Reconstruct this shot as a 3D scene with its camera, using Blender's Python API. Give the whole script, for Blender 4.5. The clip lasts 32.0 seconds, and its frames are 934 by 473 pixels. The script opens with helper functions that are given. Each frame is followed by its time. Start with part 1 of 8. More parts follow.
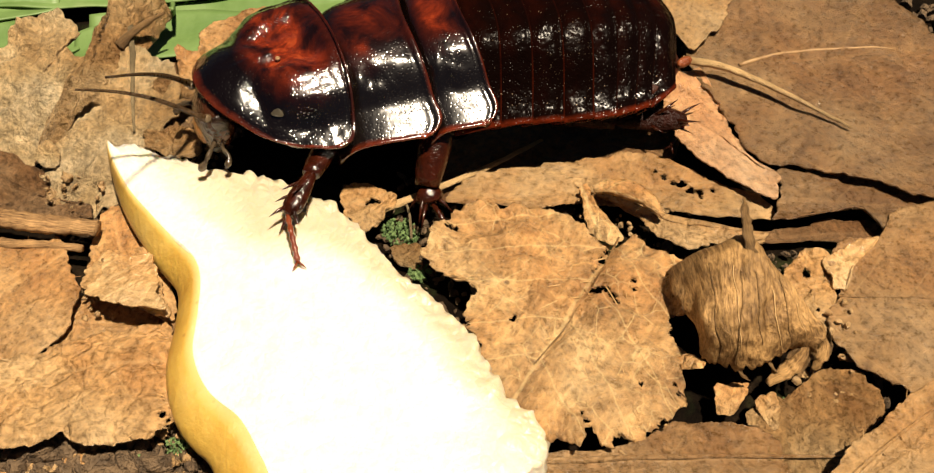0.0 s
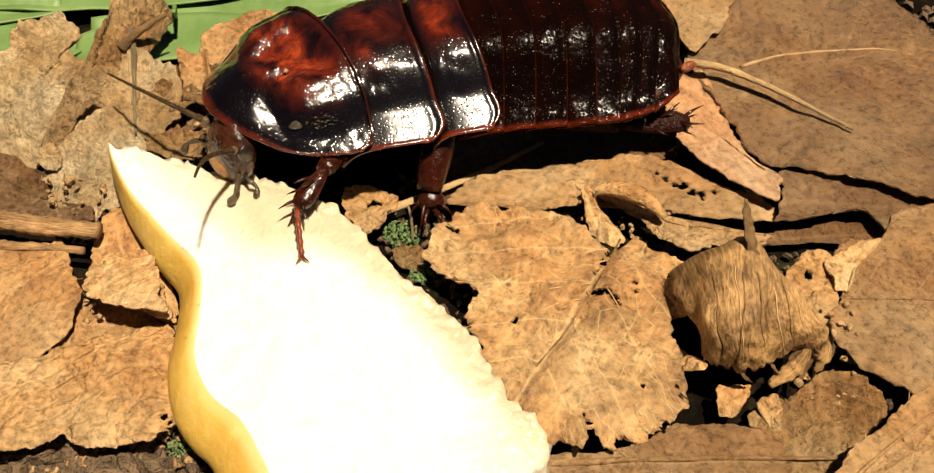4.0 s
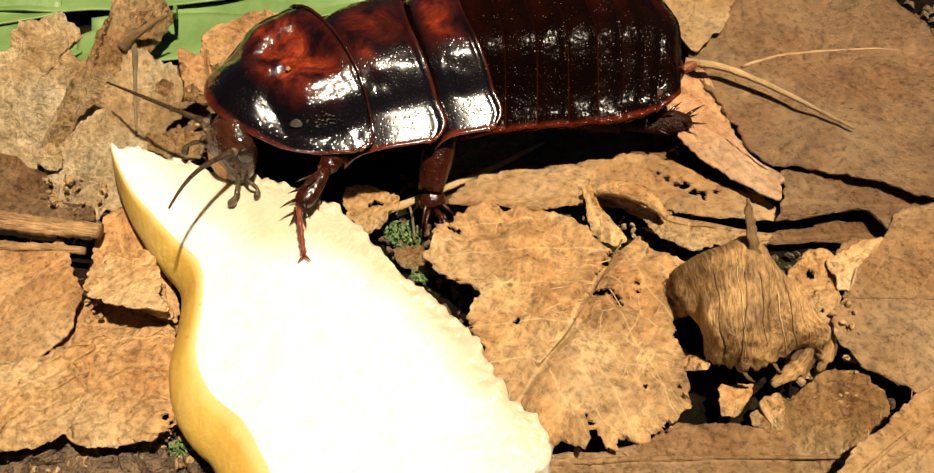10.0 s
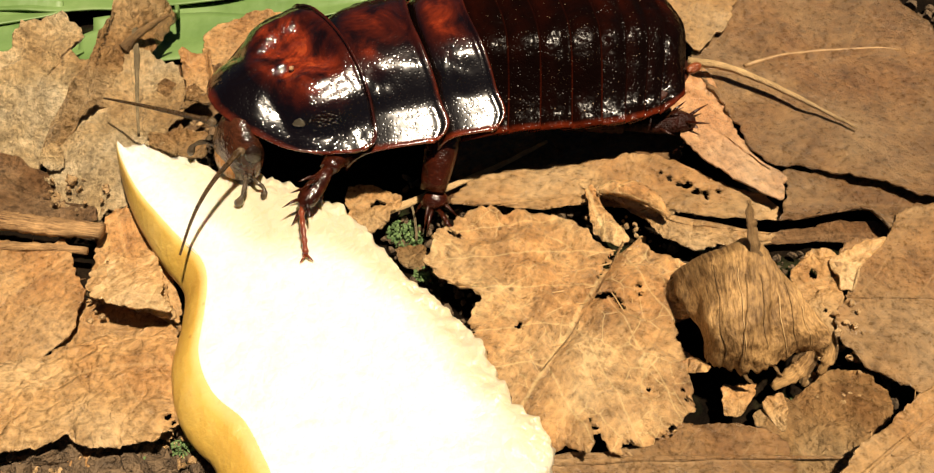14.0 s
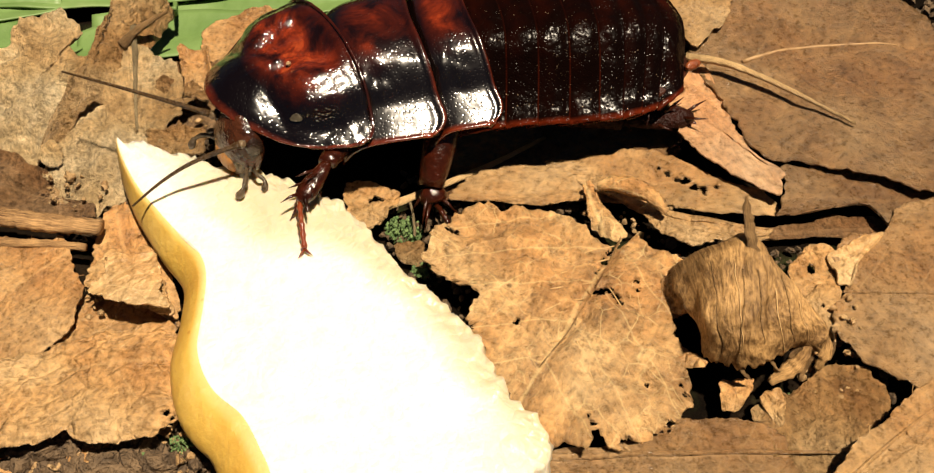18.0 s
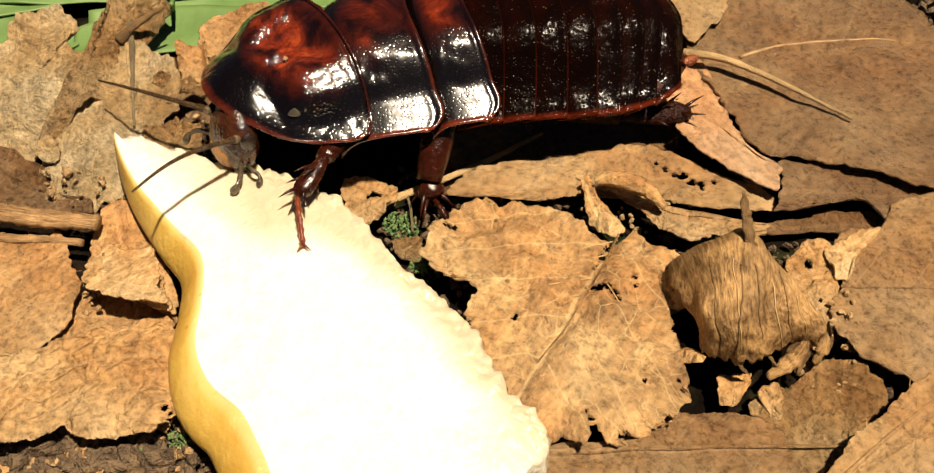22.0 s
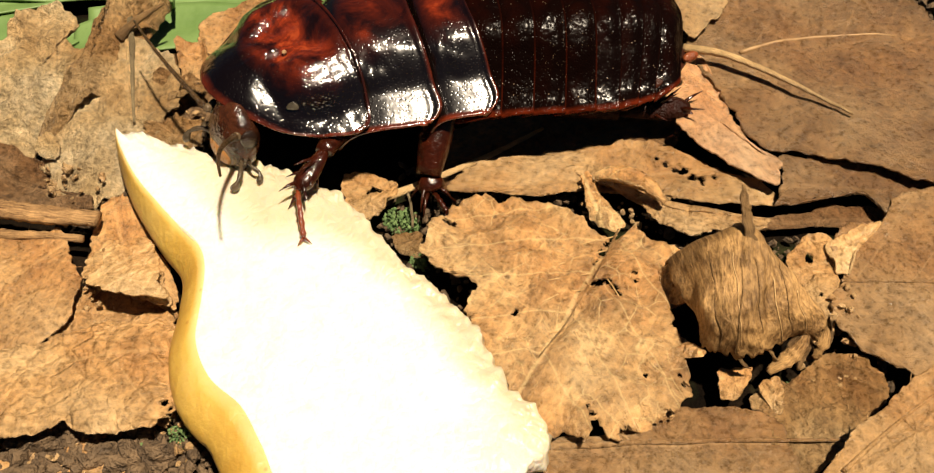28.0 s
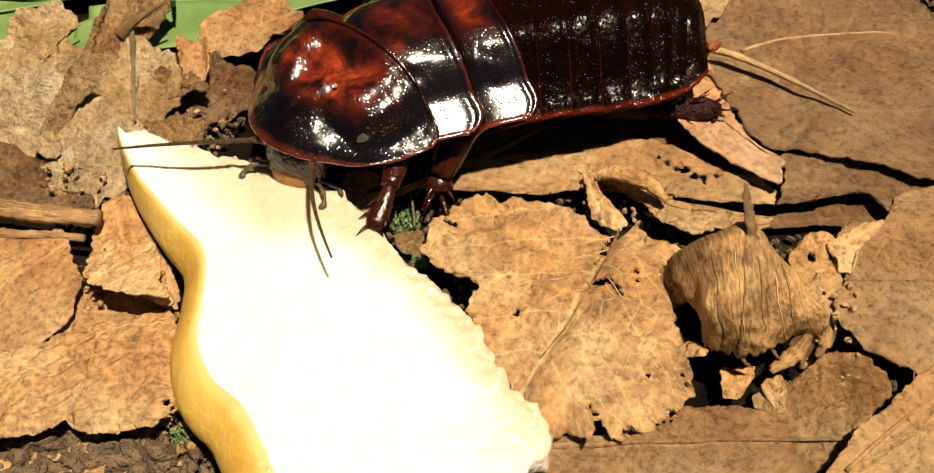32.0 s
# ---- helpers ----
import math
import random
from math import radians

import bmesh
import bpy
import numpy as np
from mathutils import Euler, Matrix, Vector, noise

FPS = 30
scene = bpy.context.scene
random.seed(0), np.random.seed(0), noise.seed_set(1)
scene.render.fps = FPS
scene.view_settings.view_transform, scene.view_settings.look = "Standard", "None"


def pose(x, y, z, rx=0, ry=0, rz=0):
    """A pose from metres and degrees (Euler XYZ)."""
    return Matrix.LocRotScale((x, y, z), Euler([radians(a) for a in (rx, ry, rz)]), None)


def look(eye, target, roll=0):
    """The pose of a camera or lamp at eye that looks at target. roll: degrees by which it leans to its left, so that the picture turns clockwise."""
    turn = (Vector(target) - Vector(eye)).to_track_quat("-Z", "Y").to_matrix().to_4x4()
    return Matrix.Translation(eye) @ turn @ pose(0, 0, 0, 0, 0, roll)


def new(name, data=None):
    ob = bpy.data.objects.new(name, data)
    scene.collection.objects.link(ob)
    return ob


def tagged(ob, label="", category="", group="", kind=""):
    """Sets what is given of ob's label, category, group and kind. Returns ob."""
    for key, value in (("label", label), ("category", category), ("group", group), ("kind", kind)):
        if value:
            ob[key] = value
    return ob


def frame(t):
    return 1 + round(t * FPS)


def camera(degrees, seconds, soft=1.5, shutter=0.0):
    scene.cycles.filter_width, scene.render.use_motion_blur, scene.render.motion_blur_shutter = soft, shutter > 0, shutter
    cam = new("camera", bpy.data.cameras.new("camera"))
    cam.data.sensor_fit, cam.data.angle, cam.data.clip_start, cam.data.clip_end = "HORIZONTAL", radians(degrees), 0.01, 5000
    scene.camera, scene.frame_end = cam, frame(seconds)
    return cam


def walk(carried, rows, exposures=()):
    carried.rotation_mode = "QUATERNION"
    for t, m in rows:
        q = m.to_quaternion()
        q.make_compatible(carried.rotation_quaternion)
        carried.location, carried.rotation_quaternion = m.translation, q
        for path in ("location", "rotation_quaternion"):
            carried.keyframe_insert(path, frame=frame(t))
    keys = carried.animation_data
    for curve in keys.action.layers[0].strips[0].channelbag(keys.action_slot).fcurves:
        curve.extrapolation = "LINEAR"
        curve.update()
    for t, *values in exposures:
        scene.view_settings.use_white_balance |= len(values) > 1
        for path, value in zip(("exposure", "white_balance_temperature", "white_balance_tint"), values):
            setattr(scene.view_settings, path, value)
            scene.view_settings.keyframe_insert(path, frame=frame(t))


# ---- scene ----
MM = 0.001
CAMERA_ROWS = [
    (0, 0.00043, -0.08925, 0.1069, 39.848, -0.061, 0.095),
    (0.5, 0.00072, -0.08934, 0.10682, 39.926, 0.052, 0.193),
    (1, 0.00065, -0.08916, 0.10688, 39.889, 0.024, 0.186),
    (1.5, 0.00038, -0.0889, 0.10697, 39.803, -0.011, 0.162),
    (2, 0.00011, -0.08922, 0.10667, 39.921, -0.066, 0.095),
    (2.5, 0.00032, -0.08919, 0.10664, 39.94, -0.001, 0.156),
    (3, 0.00041, -0.08922, 0.10687, 39.912, 0.004, 0.155),
    (3.5, 0.00039, -0.08933, 0.10689, 40.01, 0.015, 0.113),
    (5.5, 0.00021, -0.08919, 0.10641, 39.99, 0.049, 0.092),
    (6, -0.00014, -0.08944, 0.10648, 40.031, -0.047, -0.036),
    (6.5, 4e-05, -0.08941, 0.10651, 40.014, -0.019, -0.021),
    (7, -2e-05, -0.0895, 0.10653, 40.05, -0.011, -0.05),
    (7.5, 0.0003, -0.08912, 0.10661, 39.961, 0.112, 0.11),
    (8, -9e-05, -0.08921, 0.10662, 39.946, -0.018, 0.026),
    (8.5, -1e-05, -0.08939, 0.10651, 40.007, -0.002, 0.001),
    (9, 0, -0.0894, 0.10649, 40.017, 0.002, 0.001),
    (9.5, 6e-05, -0.08937, 0.10633, 40.103, 0.033, 0.012),
    (10, 0.00013, -0.08954, 0.10642, 40.176, 0.053, 0.034),
    (10.5, 0.00029, -0.08932, 0.1063, 40.194, 0.134, 0.097),
    (11, 1e-05, -0.08913, 0.10646, 40.128, 0.074, 0.064),
    (11.5, -5e-05, -0.08919, 0.1064, 40.098, 0.051, 0.042),
    (12, 9e-05, -0.08934, 0.10642, 40.082, 0.079, 0.064),
    (12.5, 0.00024, -0.08961, 0.10636, 40.109, 0.094, 0.021),
    (13, 0.00039, -0.08986, 0.10646, 40.133, 0.098, 0.007),
    (13.5, 0.00016, -0.08971, 0.10654, 40.097, 0.09, -0.007),
    (14, -2e-05, -0.08937, 0.10637, 40.121, 0.125, 0.057),
    (14.5, 0.0005, -0.08938, 0.10638, 40.099, 0.292, 0.164),
    (16.5, -0.00024, -0.08973, 0.10641, 40.042, 0.023, -0.122),
    (17, 1e-05, -0.08955, 0.1062, 40.058, 0.143, 0.007),
    (17.5, -0.00028, -0.08978, 0.10606, 40.139, 0.062, -0.082),
    (18, 0.00029, -0.08968, 0.10625, 40.014, 0.197, 0.01),
    (18.5, -0, -0.09, 0.10604, 40.107, 0.07, -0.085),
    (19, -1e-05, -0.08992, 0.106, 40.124, 0.077, -0.062),
    (19.5, 8e-05, -0.09003, 0.10602, 40.119, 0.077, -0.109),
    (20, 0.00022, -0.08996, 0.10611, 40.059, 0.145, -0.058),
    (20.5, 0.00022, -0.08985, 0.10613, 40.029, 0.193, -0.039),
    (21, 0.00029, -0.08979, 0.10613, 39.929, 0.201, -0.014),
    (21.5, 0.00017, -0.08995, 0.10614, 39.874, 0.132, -0.094),
    (22, 7e-05, -0.08993, 0.10608, 39.879, 0.059, -0.162),
    (22.5, -0.0001, -0.09014, 0.10603, 39.969, 0.015, -0.225),
    (23, 0.0003, -0.09005, 0.10607, 39.996, 0.133, -0.139),
    (23.5, 0.00027, -0.0899, 0.1059, 40.005, 0.135, -0.105),
    (24, 1e-05, -0.08994, 0.10589, 39.978, 0.085, -0.147),
    (24.5, 0.00017, -0.09015, 0.10589, 39.938, 0.075, -0.134),
    (25, 0.00013, -0.09039, 0.10582, 39.982, 0.077, -0.208),
    (25.5, 0.00011, -0.09033, 0.10582, 39.966, 0.109, -0.207),
    (27.5, 6e-05, -0.09023, 0.1056, 39.818, 0.13, -0.237),
    (28, 0.00017, -0.09051, 0.10547, 39.962, 0.179, -0.217),
    (28.5, 3e-05, -0.09048, 0.10562, 39.984, 0.152, -0.247),
    (29, 3e-05, -0.09012, 0.10555, 39.953, 0.22, -0.199),
    (29.5, -0.00013, -0.08989, 0.1055, 39.843, 0.205, -0.19),
    (30, -9e-05, -0.08996, 0.10546, 39.782, 0.188, -0.198),
    (30.5, 5e-05, -0.09003, 0.10533, 39.782, 0.232, -0.216),
    (31, -0.00034, -0.09034, 0.10526, 39.893, 0.093, -0.318),
    (31.5, -0.00011, -0.09061, 0.10529, 39.959, 0.154, -0.294),
    (32, -0.00014, -0.09028, 0.10537, 39.855, 0.189, -0.27),
]
cam = camera(50, 32.0, soft=1.2)
walk(cam, [(r[0], pose(*r[1:])) for r in CAMERA_ROWS])

# ---- light ----
world = bpy.data.worlds.new("sky")
scene.world = world
world.use_nodes = True
wn = world.node_tree
sky = wn.nodes.new("ShaderNodeTexSky")
sky.sky_type = "NISHITA"
sky.sun_disc = False
SUN_WAY = Vector((0.20, -0.14, 0.97)).normalized()
sky.sun_elevation = math.asin(SUN_WAY.z)
sky.sun_rotation = math.atan2(SUN_WAY.x, SUN_WAY.y)
wn.links.new(sky.outputs["Color"], wn.nodes["Background"].inputs["Color"])
wn.nodes["Background"].inputs["Strength"].default_value = 0.006
sun_data = bpy.data.lights.new("sun", "SUN")
sun_data.energy = 6.2
sun_data.angle = radians(2.5)
sun_data.color = (1.0, 0.838, 0.63)
sun = new("sun", sun_data)
sun.matrix_world = look(SUN_WAY * 2, (0, 0, 0))
scene.view_settings.exposure = 0.22


# ---- materials ----
class Nodes:
    """Short hand for the nodes of one material."""

    def __init__(self, name):
        self.m = bpy.data.materials.new(name)
        self.m.use_nodes = True
        self.t = self.m.node_tree
        self.bsdf = self.t.nodes["Principled BSDF"]
        self.tc = self.t.nodes.new("ShaderNodeTexCoord")

    def put(self, node, key, value):
        if isinstance(value, bpy.types.NodeSocket):
            self.t.links.new(value, node.inputs[key])
        elif value is not None:
            node.inputs[key].default_value = value

    def set(self, **inputs):
        for key, value in inputs.items():
            self.put(self.bsdf, key.replace("_", " "), value)

    def noise(self, scale, detail=4, rough=0.55, vec=None, warp=0.0):
        n = self.t.nodes.new("ShaderNodeTexNoise")
        self.put(n, "Vector", vec or self.tc.outputs["Object"])
        self.put(n, "Scale", scale), self.put(n, "Detail", detail), self.put(n, "Roughness", rough), self.put(n, "Distortion", warp)
        return n.outputs["Fac"]

    def cells(self, scale, vec=None, feature="DISTANCE_TO_EDGE"):
        n = self.t.nodes.new("ShaderNodeTexVoronoi")
        n.feature = feature
        self.put(n, "Vector", vec or self.tc.outputs["Object"]), self.put(n, "Scale", scale)
        return n.outputs["Distance"]

    def ramp(self, fac, *stops):
        n = self.t.nodes.new("ShaderNodeValToRGB")
        while len(n.color_ramp.elements) < len(stops):
            n.color_ramp.elements.new(0.5)
        for e, (p, c) in zip(n.color_ramp.elements, stops):
            e.position = p
            e.color = (c, c, c, 1) if isinstance(c, (int, float)) else (*c, 1)
        self.put(n, "Fac", fac)
        return n.outputs["Color"]

    def mix(self, fac, a, b, how="MIX"):
        n = self.t.nodes.new("ShaderNodeMixRGB")
        n.blend_type = how
        for key, v in (("Fac", fac), ("Color1", a), ("Color2", b)):
            self.put(n, key, (*v, 1) if isinstance(v, tuple) and len(v) == 3 else v)
        return n.outputs["Color"]

    def math(self, how, a, b=0.0):
        n = self.t.nodes.new("ShaderNodeMath")
        n.operation = how
        self.put(n, 0, a), self.put(n, 1, b)
        return n.outputs[0]

    def uv(self):
        n = self.t.nodes.new("ShaderNodeSeparateXYZ")
        self.put(n, 0, self.tc.outputs["UV"])
        return n.outputs["X"], n.outputs["Y"]

    def random(self):
        return self.t.nodes.new("ShaderNodeObjectInfo").outputs["Random"]

    def warped(self, scale, amount):
        n = self.t.nodes.new("ShaderNodeTexNoise")
        self.put(n, "Vector", self.tc.outputs["Object"]), self.put(n, "Scale", scale)
        a = self.t.nodes.new("ShaderNodeVectorMath")
        a.operation = "MULTIPLY_ADD"
        self.put(a, 0, n.outputs["Color"]), self.put(a, 1, (amount, amount, amount)), self.put(a, 2, self.tc.outputs["Object"])
        return a.outputs[0]

    def bump(self, height, distance, strength=1.0):
        n = self.t.nodes.new("ShaderNodeBump")
        self.put(n, "Height", height), self.put(n, "Distance", distance), self.put(n, "Strength", strength)
        self.put(self.bsdf, "Normal", n.outputs["Normal"])
        self.put(self.bsdf, "Coat Normal", n.outputs["Normal"])


def leaf_material(name, dark, mid, light, vein, veins=0.5, net=0.5, rough=0.6, crumble=0.0, spots=0.6, mealy=0.75, wrinkle=0.35, relief=1.0):
    """Dead leaf: blotches, specks, a midrib with side veins and a fine net; U runs along the midrib in cm, V across it."""
    n = Nodes(name)
    big = n.noise(70, 6, 0.66, warp=0.6)
    col = n.ramp(big, (0.34, dark), (0.5, mid), (0.64, light))
    hue = n.ramp(n.noise(45, 4, 0.6), (0.38, (1.08, 0.93, 0.78)), (0.52, (1.0, 1.0, 1.0)), (0.66, (0.80, 0.86, 0.98)))
    col = n.mix(0.8, col, hue, "MULTIPLY")
    grain = n.noise(1100, 5, 0.75)
    col = n.mix(mealy, col, n.ramp(grain, (0.32, 0.42), (0.52, 0.97), (0.7, 1.12)), "MULTIPLY")
    m = n.t.nodes.new("ShaderNodeMapping")
    n.put(m, "Vector", n.tc.outputs["UV"]), n.put(m, "Scale", (0.8, 9.0, 1.0))
    streak = n.noise(2.2, 5, 0.7, m.outputs[0], 0.4)
    col = n.mix(0.6 * mealy, col, n.ramp(streak, (0.34, 0.62), (0.5, 1.0), (0.68, 1.25)), "MULTIPLY")
    # pale scratch glints painted into the colour where the streaks peak
    col = n.mix(n.math("MULTIPLY", n.ramp(streak, (0.62, 0.0), (0.72, 1.0)), 0.35), col, vein)
    mottle = n.noise(560, 4, 0.72)
    col = n.mix(0.7, col, n.ramp(mottle, (0.34, 0.55), (0.5, 1.0), (0.66, 1.3)), "MULTIPLY")
    specks = n.math("MULTIPLY", n.ramp(n.cells(420, None, "F1"), (0.10, 1.0), (0.20, 0.0)), n.ramp(n.noise(150, 3), (0.52, 0.0), (0.60, 1.0)))
    col = n.mix(n.math("MULTIPLY", specks, 0.95 * spots), col, tuple(0.3 * c for c in dark))
    blot = n.noise(300, 5, 0.7)
    col = n.mix(n.math("MULTIPLY", n.ramp(blot, (0.58, 0.0), (0.70, 1.0)), spots), col, tuple(0.4 * c for c in dark))
    u, v = n.uv()
    side = n.math("ABSOLUTE", v)
    phase = n.math("FRACT", n.math("MULTIPLY", n.math("SUBTRACT", n.math("ADD", u, n.math("MULTIPLY", n.noise(60, 2), 0.35)), n.math("MULTIPLY", side, 0.75)), 1.4))
    ribs = n.ramp(n.math("ABSOLUTE", n.math("SUBTRACT", phase, 0.5)), (0.0, 1.0), (0.03, 0.0))
    mid_rib = n.ramp(side, (0.012, 0.8), (0.035, 0.0))
    w = n.warped(240, 0.0013)
    net_a = n.ramp(n.cells(300, w), (0.0, 1.0), (0.035, 0.0))
    net_b = n.ramp(n.cells(850, w), (0.0, 1.0), (0.07, 0.0))
    keep = n.ramp(n.noise(150, 4, 0.65), (0.40, 0.0), (0.62, 1.0))
    lines = n.math("MAXIMUM", n.math("MULTIPLY", n.math("MAXIMUM", ribs, mid_rib), veins), n.math("MULTIPLY", n.math("MULTIPLY", net_a, net), keep))
    fine = n.math("MULTIPLY", n.math("MULTIPLY", net_b, net), keep)
    col = n.mix(n.math("MULTIPLY", lines, 0.85), col, vein)
    col = n.mix(n.math("MULTIPLY", fine, 0.16), col, vein)
    tint = n.ramp(n.random(), (0.0, (0.86, 0.84, 0.82)), (0.5, (1.0, 0.98, 0.94)), (1.0, (1.1, 1.06, 1.0)))
    col = n.mix(1.0, col, tint, "MULTIPLY")
    n.set(Base_Color=col, Roughness=n.ramp(grain, (0.3, rough - 0.22), (0.7, rough + 0.08)), Specular_IOR_Level=0.6)
    h = n.math("ADD", n.math("MULTIPLY", lines, 0.12), n.math("MULTIPLY", fine, 0.04))
    h = n.math("ADD", h, n.math("MULTIPLY", grain, 0.9 + crumble))
    h = n.math("ADD", h, n.math("MULTIPLY", n.noise(330, 6, 0.7), 1.9 + 1.2 * crumble))
    w2 = n.warped(500, 0.0016)
    h = n.math("ADD", h, n.math("MULTIPLY", n.ramp(n.cells(430, w2), (0.0, 0.0), (0.16, 1.0)), 0.5 * wrinkle))
    n.bump(h, (0.0009 + 0.0004 * crumble) * relief, 0.9)
    return n.m


def soil_material():
    n = Nodes("soil")
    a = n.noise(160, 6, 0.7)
    # near-black tones put the deep shade of the litter gaps into the soil
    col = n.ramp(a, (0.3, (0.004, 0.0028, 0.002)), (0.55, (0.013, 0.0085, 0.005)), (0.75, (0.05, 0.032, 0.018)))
    moss = n.ramp(n.noise(70, 3, 0.6), (0.56, 0.0), (0.64, 1.0))
    green = n.ramp(n.noise(1400, 3), (0.35, (0.02, 0.05, 0.012)), (0.65, (0.10, 0.17, 0.05)))
    col = n.mix(n.math("MULTIPLY", moss, 0.15), col, green)
    n.set(Base_Color=col, Roughness=0.95, Specular_IOR_Level=0.05)
    n.bump(n.math("ADD", n.noise(600, 6, 0.75), a), 0.0012)
    return n.m


def shell_material(name, patch, centre, grain=1.0, spec=0.8, rough=0.2, wave=1.6, coat=0.0, front=0.0, specks=1.0, gloss=0.2, seam=0.4, edge=(0.22, 0.030, 0.007), band=0.0, sparse=0.54, dot=0.038):
    """Polished chitin: near black with red patches, thin red rims and fine granules, their sparkle painted as pale
    specks. U runs from front to rear, V from side to side.
    """
    n = Nodes(name)
    u, v = n.uv()
    across = n.math("ABSOLUTE", n.math("SUBTRACT", v, 0.5))
    zone = n.noise(centre, 4, 0.6, warp=0.5)
    inner = n.math("MULTIPLY", n.ramp(n.math("ADD", across, n.math("MULTIPLY", n.noise(200, 3), 0.1)), (0.15, 1.0), (0.31, 0.0)), n.ramp(u, (0.25, 0.0), (0.45, 1.0), (0.66, 1.0), (0.85, 0.35)))
    red = n.math("MULTIPLY", n.ramp(zone, (0.40, 0.06), (0.50, 0.45), (0.64, 1.0)), inner)
    red = n.math("MULTIPLY", red, patch)
    col = n.ramp(red, (0.0, (0.0030, 0.0011, 0.0008)), (0.35, (0.055, 0.007, 0.002)), (0.75, (0.19, 0.022, 0.005)), (1.0, (0.32, 0.050, 0.012)))
    if band:
        glow = n.math("MULTIPLY", n.ramp(u, (0.12, 0.0), (0.3, 1.0), (0.5, 1.0), (0.68, 0.0)), n.ramp(n.noise(210, 3), (0.4, 0.1), (0.62, 1.0)))
        col = n.mix(n.math("MULTIPLY", glow, band), col, (0.05, 0.0055, 0.0015))
    side = n.ramp(n.math("ADD", across, n.math("MULTIPLY", n.noise(500, 3), 0.01)), (0.474, 0.0), (0.494, 1.0))
    hind = n.math("MULTIPLY", n.ramp(u, (0.955, 0.0), (0.985, seam)), n.ramp(across, (0.18, 0.25), (0.36, 1.0)))
    rim = n.math("MAXIMUM", side, hind)
    if front:
        rim = n.math("MAXIMUM", rim, n.ramp(n.math("ADD", u, n.math("MULTIPLY", n.noise(400, 3), 0.05)), (0.3 * front, 1.0), (front + 0.025, 0.0)))
    col = n.mix(n.math("MULTIPLY", rim, 0.9), col, n.ramp(n.noise(350, 4, 0.7), (0.3, tuple(0.25 * c for c in edge)), (0.7, edge)))
    # pale dots in the colour stand in for sparkle as well as dust
    dots = n.ramp(n.cells(1150, None, "F1"), (dot, 1.0), (dot + 0.045, 0.0))
    dots = n.math("MULTIPLY", dots, n.ramp(n.noise(330, 3), (sparse, 0.0), (sparse + 0.1, 1.0)))
    shade = n.ramp(n.noise(60, 2), (0.4, 0.5), (0.6, 1.0))
    low = n.ramp(n.math("ADD", across, n.math("MULTIPLY", n.noise(240, 3), 0.12)), (0.40, 0.35), (0.52, 1.0))
    dots = n.math("MULTIPLY", dots, n.math("MULTIPLY", n.math("MULTIPLY", low, shade), specks))
    col = n.mix(n.math("MULTIPLY", dots, 0.8), col, (0.55, 0.40, 0.26))
    # finer pale specks, again sparkle put into the colour
    sparkle_grit = n.math("MULTIPLY", n.ramp(n.cells(2700, None, "F1"), (0.08, 1.0), (0.15, 0.0)), n.ramp(n.noise(170, 4, 0.6), (0.56, 0.0), (0.74, 0.5)))
    col = n.mix(n.math("MULTIPLY", sparkle_grit, specks), col, (0.36, 0.26, 0.17))
    n.set(Base_Color=col, Roughness=n.ramp(n.noise(300, 3), (0.3, rough * 0.8), (0.7, rough * 1.3)),
          Specular_IOR_Level=spec, Coat_Weight=coat, Coat_Roughness=n.ramp(across, (0.19, min(gloss, 0.12)), (0.27, gloss)), Coat_IOR=1.75)
    pits = n.ramp(n.cells(2200, None, "F1"), (0.1, 0.0), (0.4, 1.0))
    h = n.math("ADD", n.math("MULTIPLY", pits, 0.22 * grain), n.math("MULTIPLY", n.noise(190, 3, 0.5), wave))
    h = n.math("ADD", h, n.math("MULTIPLY", n.noise(700, 3), 0.25 * grain))
    n.bump(h, 0.0003, 0.8)
    return n.m


def plain_material(name, a, b, scale=400, rough=0.4, bump=0.0002, coat=0.0, spec=0.5):
    n = Nodes(name)
    f = n.noise(scale, 4, 0.6)
    n.set(Base_Color=n.ramp(f, (0.3, a), (0.7, b)), Roughness=n.ramp(n.noise(scale * 2, 3), (0.3, rough * 0.8), (0.7, rough * 1.2)), Coat_Weight=coat, Coat_Roughness=0.1,
          Specular_IOR_Level=spec)
    n.bump(n.math("ADD", f, n.noise(scale * 4, 3)), bump)
    return n.m


def bark_material(name, a, b, along=3.0, across=46.0):
    """Fibres that run along U."""
    n = Nodes(name)
    m = n.t.nodes.new("ShaderNodeMapping")
    n.put(m, "Vector", n.tc.outputs["UV"]), n.put(m, "Scale", (along, across, 1.0))
    fib = n.noise(1.6, 5, 0.7, m.outputs[0])
    blot = n.noise(200, 4, 0.6)
    col = n.ramp(n.math("ADD", n.math("MULTIPLY", fib, 0.6), n.math("MULTIPLY", blot, 0.4)), (0.40, a), (0.60, b))
    col = n.mix(0.7, col, n.ramp(n.noise(90, 5, 0.65), (0.36, 0.5), (0.62, 1.2)), "MULTIPLY")
    n.set(Base_Color=col, Roughness=0.55, Specular_IOR_Level=0.35)
    n.bump(n.math("ADD", fib, n.noise(900, 4)), 0.0003)
    return n.m


